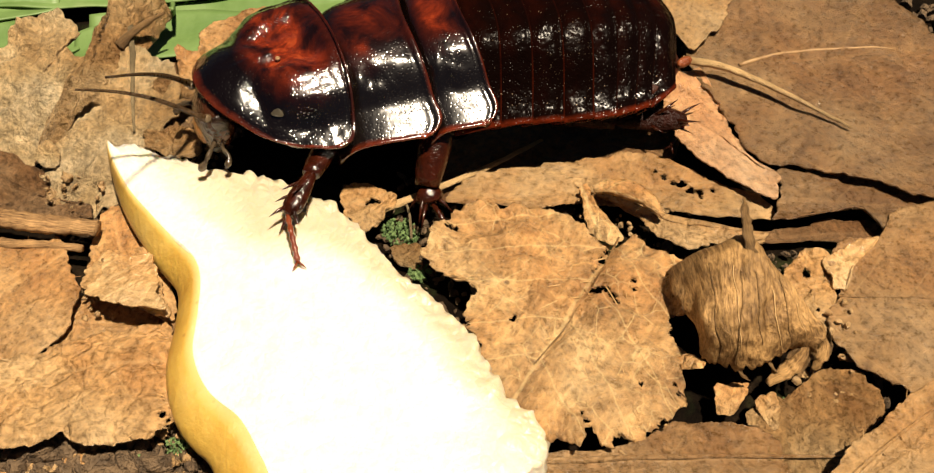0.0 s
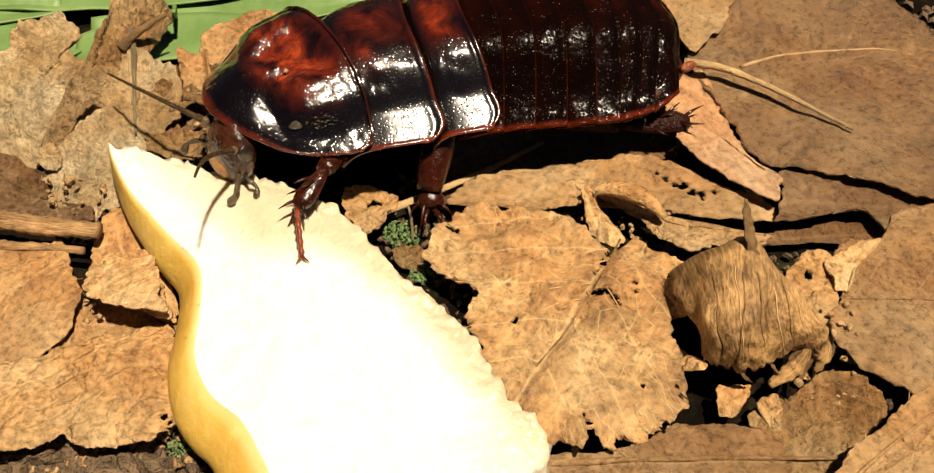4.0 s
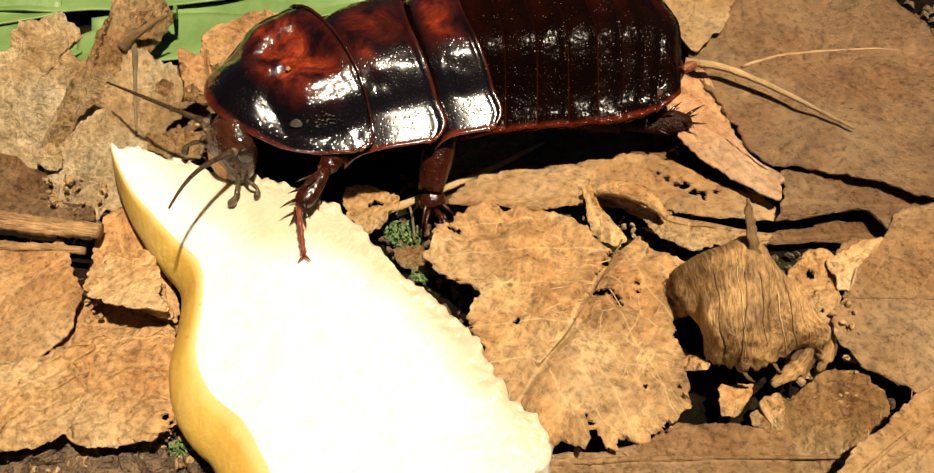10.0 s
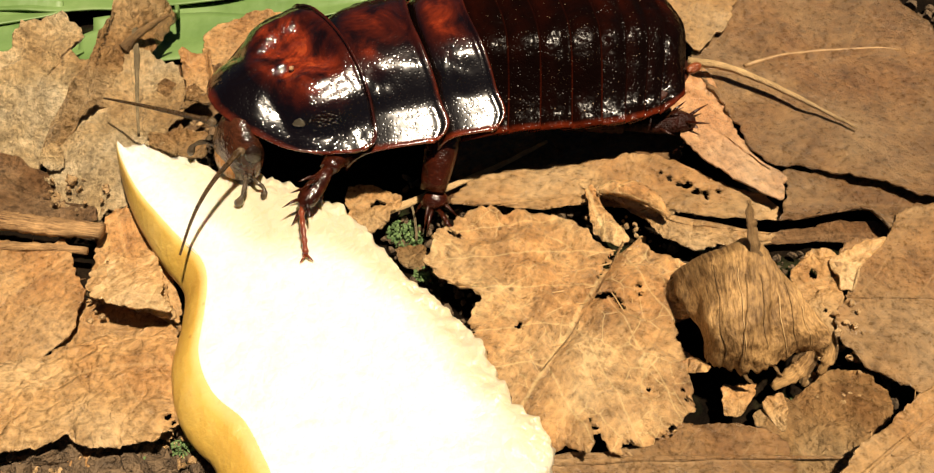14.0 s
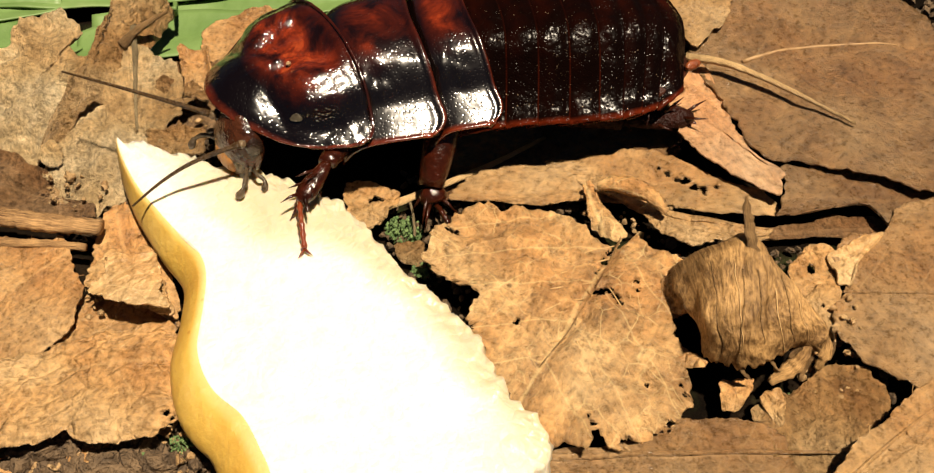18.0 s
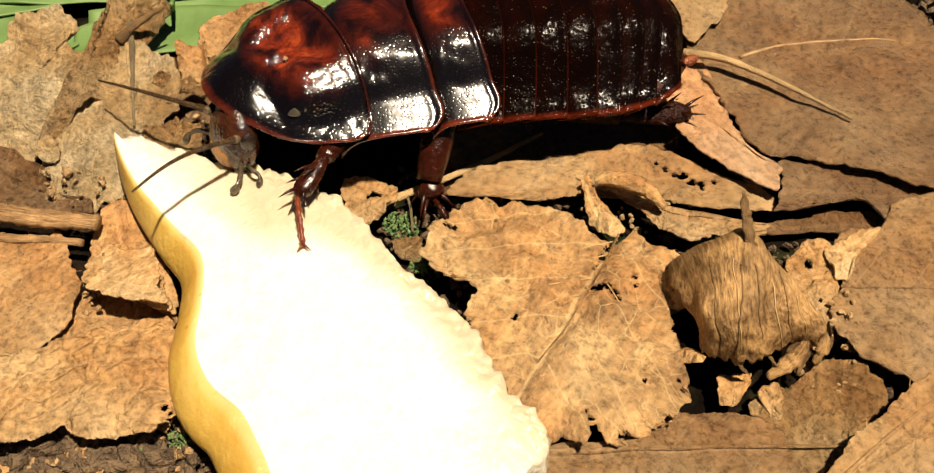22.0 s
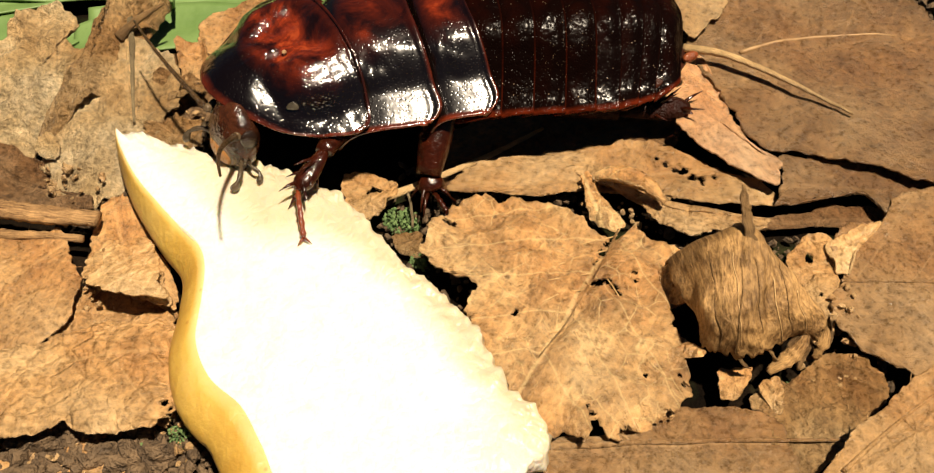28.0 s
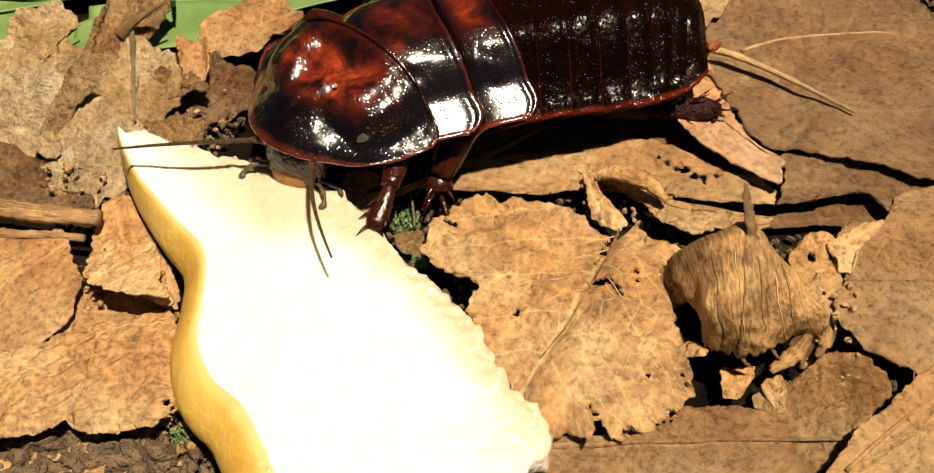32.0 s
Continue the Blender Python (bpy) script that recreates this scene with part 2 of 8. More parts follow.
def flesh_material():
    n = Nodes("pear_flesh")
    grain = n.noise(500, 5, 0.6)
    col = n.ramp(n.noise(60, 3), (0.3, (0.85, 0.83, 0.76)), (0.7, (0.89, 0.88, 0.83)))
    col = n.mix(0.25, col, n.ramp(grain, (0.3, (0.75, 0.66, 0.42)), (0.7, (1.0, 1.0, 1.0))), "MULTIPLY")
    u, v = n.uv()
    col = n.mix(n.math("MULTIPLY", n.ramp(n.math("ADD", u, n.math("MULTIPLY", n.noise(140, 4), 0.25)), (0.74, 0.0), (1.06, 1.0)), v), col, (0.60, 0.52, 0.36))
    stain = n.math("MULTIPLY", n.math("SUBTRACT", 1.0, n.ramp(v, (0.0, 0.0), (0.4, 1.0))), n.ramp(n.math("ADD", u, n.math("MULTIPLY", n.noise(110, 4), 0.14)), (1.0, 0.0), (1.08, 0.7)))
    col = n.mix(stain, col, (0.72, 0.45, 0.085))
    n.set(Base_Color=col, Roughness=0.35, Subsurface_Weight=0.35, Subsurface_Radius=(0.004, 0.003, 0.0016), Subsurface_Scale=0.6)
    n.bump(n.math("ADD", grain, n.cells(700)), 0.0003, 0.8)
    return n.m


def skin_material():
    n = Nodes("pear_skin")
    f = n.noise(70, 4, 0.6)
    col = n.ramp(f, (0.3, (0.48, 0.255, 0.04)), (0.5, (0.61, 0.375, 0.075)), (0.7, (0.70, 0.48, 0.14)))
    u, v = n.uv()
    col = n.mix(n.ramp(n.math("ADD", u, n.math("MULTIPLY", f, 0.12)), (0.05, 0.8), (0.13, 0.0)), col, (0.80, 0.62, 0.28))
    specks = n.ramp(n.cells(420, None, "F1"), (0.06, 1.0), (0.14, 0.0))
    col = n.mix(n.math("MULTIPLY", specks, 0.45), col, (0.30, 0.13, 0.03))
    n.set(Base_Color=col, Roughness=0.38, Subsurface_Weight=0.1, Subsurface_Radius=(0.002, 0.001, 0.0004), Subsurface_Scale=0.5)
    n.bump(n.noise(900, 4), 0.0002)
    return n.m


def green_material():
    n = Nodes("green_blade")
    u, v = n.uv()
    f = n.noise(60, 4, 0.6)
    col = n.ramp(f, (0.3, (0.09, 0.17, 0.04)), (0.6, (0.17, 0.27, 0.085)), (0.8, (0.26, 0.34, 0.15)))
    n.set(Base_Color=col, Roughness=0.5)
    n.bump(n.noise(500, 3), 0.0002)
    return n.m


MATS = {
    "leaf_mid": leaf_material("leaf_mid", (0.32, 0.165, 0.062), (0.54, 0.315, 0.128), (0.67, 0.42, 0.19), (0.70, 0.47, 0.23), 0.4, 0.4, 0.42, 0.0, 0.6, 0.7, 0.3, 0.75),
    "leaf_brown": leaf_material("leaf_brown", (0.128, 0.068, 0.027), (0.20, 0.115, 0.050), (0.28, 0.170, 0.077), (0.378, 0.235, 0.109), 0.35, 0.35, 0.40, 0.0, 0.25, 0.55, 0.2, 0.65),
    "leaf_tan": leaf_material("leaf_tan", (0.361, 0.204, 0.0826), (0.56, 0.347, 0.152), (0.684, 0.456, 0.223), (0.703, 0.503, 0.266), 0.3, 0.3, 0.40, 0.0, 0.5, 0.6, 1.0, 0.85),
    "leaf_vein": leaf_material("leaf_vein", (0.316, 0.171, 0.067), (0.595, 0.354, 0.146), (0.835, 0.544, 0.247), (0.95, 0.759, 0.392), 0.45, 0.6, 0.42, 0.1, 0.7, 0.6, 0.2, 0.65),
    # darker leaf tone; on sheltered leaves it also carries their shade
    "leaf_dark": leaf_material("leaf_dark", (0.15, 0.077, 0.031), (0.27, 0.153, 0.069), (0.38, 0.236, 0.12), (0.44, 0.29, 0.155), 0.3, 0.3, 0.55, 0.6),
    "leaf_mottled": leaf_material("leaf_mottled", (0.247, 0.14, 0.0616), (0.471, 0.297, 0.135), (0.695, 0.481, 0.247), (0.56, 0.381, 0.191), 0.3, 0.3, 0.4, 0.9, 0.7, 0.6, 0.6),
    "leaf_grey": leaf_material("leaf_grey", (0.384, 0.262, 0.122), (0.676, 0.496, 0.262), (0.933, 0.746, 0.455), (0.396, 0.257, 0.129), 0.2, 0.1, 0.5, 0.9, 0.5, 0.5, 0.1, 0.7),
    "leaf_pink": leaf_material("leaf_pink", (0.36, 0.19, 0.09), (0.54, 0.31, 0.155), (0.62, 0.39, 0.21), (0.62, 0.40, 0.2), 0.2, 0.2, 0.42, 0.0, 0.3, 0.45, 0.2, 0.55),
    "leaf_plain": leaf_material("leaf_plain", (0.271, 0.155, 0.0618), (0.4, 0.246, 0.106), (0.483, 0.316, 0.151), (0.513, 0.354, 0.181), 0.3, 0.3, 0.42, 0.0, 0.4, 0.5, 0.25, 0.6),
    "leaf_fawn": leaf_material("leaf_fawn", (0.19, 0.107, 0.0444), (0.293, 0.178, 0.0792), (0.388, 0.246, 0.119), (0.475, 0.325, 0.167), 0.35, 0.35, 0.40, 0.0, 0.3, 0.6, 0.2, 0.7),
    "leaf_shiny": leaf_material("leaf_shiny", (0.391, 0.236, 0.103), (0.598, 0.391, 0.184), (0.759, 0.529, 0.276), (0.862, 0.644, 0.345), 0.4, 0.5, 0.26, 0.0, 0.3, 0.4, 0.8, 0.5),
    "rib_brown": plain_material("brown_rib", (0.24, 0.135, 0.055), (0.46, 0.29, 0.135), 500, 0.5, 0.0001),
    "rib": plain_material("pale_rib", (0.42, 0.25, 0.10), (0.70, 0.47, 0.22), 700, 0.5, 0.0001),
    "fibre_leaf": bark_material("fibrous_leaf", (0.15, 0.075, 0.025), (0.62, 0.37, 0.145), 6.0, 16),
    "fibre": bark_material("leaf_fibre", (0.085, 0.045, 0.018), (0.40, 0.24, 0.10)),
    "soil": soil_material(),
    "shell": shell_material("shell_dark", 0.06, 120, 0.8, 0.05, 0.2, 4.5, specks=1.2, seam=0.35, edge=(0.12, 0.015, 0.004), band=0.07, sparse=0.42, dot=0.07),
    "shell_tail": shell_material("shell_tail", 0.1, 120, 1.0, 0.12, 0.2, 5.0, specks=1.0, seam=0.1, edge=(0.12, 0.015, 0.004), band=0.07, sparse=0.42, dot=0.07),
    "shell_red": shell_material("shell_red", 1.2, 190, 0.55, 1.0, 0.15, 0.9, 1.0, 0.05, 0.8, 0.2, sparse=0.47),
    "shell_thorax": shell_material("shell_thorax", 0.85, 170, 0.45, 1.0, 0.16, 1.1, 1.0, specks=0.5, gloss=0.25, seam=0.9),
    "leg": plain_material("leg_chitin", (0.010, 0.0025, 0.001), (0.055, 0.009, 0.0025), 500, 0.22, 0.0001, 0.25),
    # darker copy of the leg chitin, with the abdomen's shade in its colour
    "leg_shaded": plain_material("shaded_leg_chitin", (0.006, 0.0018, 0.001), (0.03, 0.005, 0.002), 500, 0.4, 0.0004, 0.0, 0.2),
    "leg_red": plain_material("tarsus_chitin", (0.10, 0.016, 0.005), (0.24, 0.05, 0.014), 700, 0.22, 0.0001, 0.5),
    "belly": plain_material("belly_chitin", (0.02, 0.006, 0.003), (0.07, 0.018, 0.008), 300, 0.35),
    "head": plain_material("head_chitin", (0.010, 0.004, 0.002), (0.085, 0.026, 0.011), 330, 0.2, 0.0002, 0.4),
    "face": plain_material("face_chitin", (0.05, 0.035, 0.02), (0.24, 0.165, 0.095), 420, 0.22, 0.0003, 0.5),
    "scar": plain_material("worn_scar", (0.035, 0.028, 0.018), (0.08, 0.066, 0.042), 900, 0.4, 0.0001),
    "palp": plain_material("palp_chitin", (0.02, 0.014, 0.008), (0.12, 0.085, 0.05), 700, 0.2, 0.0001, 0.4),
    "clypeus": plain_material("clypeus", (0.35, 0.14, 0.035), (0.50, 0.24, 0.07), 500, 0.3),
    "eye": plain_material("eye_black", (0.01, 0.006, 0.004), (0.03, 0.015, 0.01), 900, 0.12, 0.0001, 0.6),
    "antenna": plain_material("antenna_brown", (0.020, 0.010, 0.004), (0.10, 0.055, 0.02), 1500, 0.3, 0.0002, 0.0, 0.35),
    "cercus": plain_material("cercus_orange", (0.16, 0.035, 0.010), (0.30, 0.08, 0.022), 700, 0.3),
    "twig": bark_material("twig_bark", (0.09, 0.055, 0.03), (0.25, 0.165, 0.09)),
    "stalk_grey": bark_material("grey_stalk", (0.20, 0.15, 0.08), (0.40, 0.31, 0.175)),
    "stick": bark_material("stick_wood", (0.12, 0.058, 0.022), (0.68, 0.41, 0.18), 2.0, 22),
    "stem": bark_material("leaf_stalk", (0.52, 0.33, 0.145), (0.80, 0.56, 0.28)),
    "flesh": flesh_material(),
    "skin": skin_material(),
    "green": green_material(),
    "moss": plain_material("moss_green", (0.05, 0.12, 0.03), (0.26, 0.38, 0.14), 1500, 0.7),
    "crumb": plain_material("soil_crumb", (0.05, 0.032, 0.018), (0.23, 0.15, 0.08), 500, 0.75, 0.0006),
}


# ---- mesh tools ----
def mesh_object(name, verts, faces, mat, parent=None, label="", uvs=None, smooth=True):
    """One mesh object; verts are in mm."""
    me = bpy.data.meshes.new(name)
    me.from_pydata([tuple(c * MM for c in v) for v in verts], [], faces)
    if uvs is not None:
        layer = me.uv_layers.new(name="UVMap")
        idx = np.zeros(len(me.loops), dtype=np.int32)
        me.loops.foreach_get("vertex_index", idx)
        layer.data.foreach_set("uv", np.asarray(uvs, dtype=np.float32)[idx].ravel())
    me.polygons.foreach_set("use_smooth", [smooth] * len(me.polygons))
    me.materials.append(MATS[mat])
    bm = bmesh.new()
    bm.from_mesh(me)
    bmesh.ops.recalc_face_normals(bm, faces=bm.faces)
    bm.to_mesh(me)
    bm.free()
    ob = new(name, me)
    if parent:
        ob.parent = parent
    if label:
        ob["label"] = label
    return ob


def sheet(P, UV, thick, around=False):
    """Verts, faces and uvs of a thick curved sheet from a grid P[i][j]; thick goes against the normal."""
    P = np.asarray(P, dtype=float)
    ni, nj = P.shape[:2]
    if around:
        dj = np.roll(P, -1, 1) - np.roll(P, 1, 1)
    else:
        dj = np.gradient(P, axis=1)
    nor = np.cross(np.gradient(P, axis=0), dj)
    nor /= np.maximum(np.linalg.norm(nor, axis=2, keepdims=True), 1e-9)
    Q = P - nor * np.asarray(thick).reshape(-1, 1, 1) if np.ndim(thick) else P - nor * thick
    verts = np.concatenate([P.reshape(-1, 3), Q.reshape(-1, 3)])
    uvs = np.concatenate([np.asarray(UV).reshape(-1, 2)] * 2)
    o = ni * nj
    faces = []
    cols = nj if around else nj - 1
    for i in range(ni - 1):
        for j in range(cols):
            k = (j + 1) % nj
            a, b, c, d = i * nj + j, i * nj + k, (i + 1) * nj + k, (i + 1) * nj + j
            faces += [(a, b, c, d), (d + o, c + o, b + o, a + o)]
    for j in range(cols):
        k = (j + 1) % nj
        faces.append((j, j + o, k + o, k))
        e = (ni - 1) * nj
        faces.append((e + j, e + k, e + k + o, e + j + o))
    if not around:
        for i in range(ni - 1):
            a, b = i * nj, (i + 1) * nj
            faces.append((a, b, b + o, a + o))
            a, b = a + nj - 1, b + nj - 1
            faces.append((a, a + o, b + o, b))
    return verts.tolist(), faces, uvs


def tube(points, radii, sides=10, ring=0.0, flat=1.0):
    """Verts, faces and uvs of a tapered tube along points."""
    pts = [Vector(p) for p in points]
    verts, faces, uvs = [], [], []
    up = Vector((0.13, 0.21, 0.97))
    run = 0.0
    for i, p in enumerate(pts):
        d = (pts[min(i + 1, len(pts) - 1)] - pts[max(i - 1, 0)]).normalized()
        a = d.cross(up).normalized()
        b = a.cross(d)
        run += (p - pts[i - 1]).length if i else 0
        r = radii[i] * (1 + ring * (i % 2))
        for k in range(sides):
            t = 2 * math.pi * k / sides
            verts.append(tuple(p + a * (r * math.cos(t)) + b * (r * flat * math.sin(t))))
            uvs.append((run * 0.1, k / sides))
    for i in range(len(pts) - 1):
        for k in range(sides):
            q = (k + 1) % sides
            faces.append((i * sides + k, i * sides + q, (i + 1) * sides + q, (i + 1) * sides + k))
    n = len(verts)
    verts += [tuple(pts[0]), tuple(pts[-1])]
    uvs += [(0, 0), (run * 0.1, 0)]
    last = (len(pts) - 1) * sides
    for k in range(sides):
        q = (k + 1) % sides
        faces += [(n, q, k), (n + 1, last + k, last + q)]
    return verts, faces, uvs


def curve_points(ctrl, n):
    """n points along a smooth line through ctrl."""
    c = [Vector(p) for p in ctrl]
    c = [c[0] * 2 - c[1]] + c + [c[-1] * 2 - c[-2]]
    out = []
    for i in range(n):
        f = i / (n - 1) * (len(c) - 3)
        k = min(int(f), len(c) - 4)
        t = f - k
        a, b, d, e = c[k:k + 4]
        out.append(0.5 * (2 * b + (d - a) * t + (2 * a - 5 * b + 4 * d - e) * t * t + (3 * b - a - 3 * d + e) * t ** 3))
    return out


def merge(*pieces):
    verts, faces, uvs = [], [], []
    for v, f, u in pieces:
        o = len(verts)
        verts += list(v)
        faces += [tuple(i + o for i in q) for q in f]
        uvs += list(np.asarray(u).tolist())
    return verts, faces, uvs


def nz(x, y, z, scale, seed=0.0):
    return noise.noise(Vector((x / scale + seed, y / scale - seed * 0.7, z / scale + seed * 0.3)))


# ---- ground ----
def build_ground():
    n = 170
    t = np.linspace(-1, 1, n)
    a = 110 * t + 60000 * np.sign(t) * np.maximum(np.abs(t) - 0.55, 0) ** 5 * 40
    verts, faces, uvs = [], [], []
    for y in a:
        for x in a:
            near = max(0.0, 1 - math.hypot(x, y) / 150)
            z = -1.2 + (1.3 * nz(x, y, 0, 14, 3) + 0.8 * nz(x, y, 0, 4.5, 8) + 0.4 * nz(x, y, 0, 2, 5)) * near
            verts.append((x, y + 8, z))
            uvs.append((x * 0.1, y * 0.1))
    for i in range(n - 1):
        for j in range(n - 1):
            faces.append((i * n + j, i * n + j + 1, (i + 1) * n + j + 1, (i + 1) * n + j))
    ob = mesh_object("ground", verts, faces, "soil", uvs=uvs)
    tagged(ob, "crumbly soil with patches of green moss, coloured near black as gap shade", "ground", kind="structure")


def build_crumbs(name, label, mat, patches, seed):
    """Loose crumbs of soil or moss in the gaps of the litter."""
    rng = random.Random(seed)
    ico = [(0, 0, 1), (0.89, 0, 0.45), (0.28, 0.85, 0.45), (-0.72, 0.53, 0.45), (-0.72, -0.53, 0.45), (0.28, -0.85, 0.45),
           (0.72, 0.53, -0.45), (-0.28, 0.85, -0.45), (-0.89, 0, -0.45), (-0.28, -0.85, -0.45), (0.72, -0.53, -0.45), (0, 0, -1)]
    tri = [(0, 1, 2), (0, 2, 3), (0, 3, 4), (0, 4, 5), (0, 5, 1), (1, 6, 2), (2, 7, 3), (3, 8, 4), (4, 9, 5), (5, 10, 1),
           (2, 6, 7), (3, 7, 8), (4, 8, 9), (5, 9, 10), (1, 10, 6), (11, 7, 6), (11, 8, 7), (11, 9, 8), (11, 10, 9), (11, 6, 10)]
    verts, faces = [], []
    for cx, cy, rx, ry, count, size, top in patches:
        for _ in range(count):
            a, r = rng.uniform(0, 6.283), math.sqrt(rng.random())
            x, y = cx + rx * r * math.cos(a), cy + ry * r * math.sin(a)
            s = size * rng.uniform(0.35, 1.0) ** 1.5
            z = rng.uniform(-1.0, top) - 0.2
            o = len(verts)
            q = Euler((rng.uniform(0, 6), rng.uniform(0, 6), rng.uniform(0, 6))).to_matrix()
            sc = Vector((rng.uniform(0.6, 1.3), rng.uniform(0.6, 1.3), rng.uniform(0.4, 0.9)))
            for v in ico:
                w = q @ (Vector(v) * rng.uniform(0.75, 1.2) * sc) * s
                verts.append((x + w.x, y + w.y, z + w.z))
            faces += [tuple(i + o for i in f) for f in tri]
    ob = mesh_object(name, verts, faces, mat, smooth=False)
    tagged(ob, label, name.replace("_", " "), kind="stuff")
    return ob


# ---- dead leaves ----
def leaf_shape(d, seed):
    """Grid of a torn leaf: rings from its middle out to the ragged outline."""
    torn = [Vector(p) for p in d["torn"]]
    n, rings = d["n"], d.get("rings", 26)
    loop = []
    for i, p in enumerate(torn):
        q = torn[(i + 1) % len(torn)]
        loop += [p * 0.86 + q * 0.14, p * 0.14 + q * 0.86]
    lengths = [(loop[(i + 1) % len(loop)] - p).length for i, p in enumerate(loop)]
    total = sum(lengths)
    out, i, gone = [], 0, 0.0
    for k in range(n):
        s = total * k / n
        while s > gone + lengths[i]:
            gone += lengths[i]
            i += 1
        out.append(loop[i].lerp(loop[(i + 1) % len(loop)], (s - gone) / lengths[i]))
    mid = sum(torn, Vector((0, 0))) / len(torn)
    ox, oy, ang = d["vein"]
    cs, sn = math.cos(radians(ang)), math.sin(radians(ang))
    P = np.zeros((rings + 1, n, 3))
    UV = np.zeros((rings + 1, n, 2))
    for j, o in enumerate(out):
        r = (o - mid).length
        jag = 0.75 * nz(o.x, o.y, 0, 2.6, seed) + 0.5 * nz(o.x, o.y, 0, 1.0, seed + 9) + 0.25 * nz(o.x, o.y, 0, 0.45, seed + 4)
        o = mid + (o - mid) * (1 + jag * d.get("rag", 1.0) / max(r, 3))
        for i in range(rings + 1):
            f = 0.02 + 0.98 * (i / rings) ** 0.8
            x, y = mid.x + (o.x - mid.x) * f, mid.y + (o.y - mid.y) * f
            u, v = (x - ox) * cs + (y - oy) * sn, -(x - ox) * sn + (y - oy) * cs
            z = d["tilt"][0] * x + d["tilt"][1] * y + d["lift"] * f ** 3
            z += d["wave"] * (1.1 * nz(x, y, 0, 11, seed) + 0.55 * nz(x, y, 0, 4.2, seed + 2) + 0.30 * nz(x, y, 0, 1.7, seed + 5))
            z += d["wave"] * 1.1 * (0.25 - abs(nz(x + 2 * nz(x, y, 0, 5, seed + 6), y, 0, 6.5, seed + 12)))
            z += d["wave"] * f ** 6 * 1.5 * nz(o.x, o.y, 0, 3.0, seed + 7)
            z -= d.get("crease", 0.35) * math.exp(-(v / 1.1) ** 2) + d.get("arch", 0.0) * v * v
            z += d.get("crumble", 0.0) * (nz(x, y, 0, 2.2, seed + 3) + 0.6 * nz(x, y, 0, 0.9, seed + 8))
            P[i, j] = (x, y, z)
            UV[i, j] = (u * 0.1, v * 0.1)
    return P, UV


def build_leaf(d, seed):
    P, UV = leaf_shape(d, seed)
    ni, nj = P.shape[:2]
    verts, faces, uvs = sheet(P, UV, -0.28, around=True)
    o = ni * nj
    for base in (0, o):
        c = len(verts)
        verts.append(np.mean(np.asarray(verts[base:base + nj]), axis=0).tolist())
        uvs = np.concatenate([uvs, [UV[0].mean(0)]])
        for j in range(nj):
            faces.append((c, base + j, base + (j + 1) % nj))
    faces = [f for f in faces if not (len(f) == 4 and (set(f) == set(f) and all(i % o < nj for i in f)))]
    holes = d.get("holes", ())
    if holes:
        keep = []
        for f in faces:
            cx = sum(verts[i][0] for i in f) / len(f)
            cy = sum(verts[i][1] for i in f) / len(f)
            if not any(math.hypot((cx - hx) * 1.0, (cy - hy) / hs) < hr + 0.35 * nz(cx, cy, 0, 0.6, 2) for hx, hy, hr, hs in holes):
                keep.append(f)
        faces = keep
    ob = mesh_object("dead_leaf", verts, faces, d["mat"], uvs=uvs)
    ob.location = Vector(d["at"]) * MM
    return tagged(ob, d["label"], "dead leaf", "leaf litter")


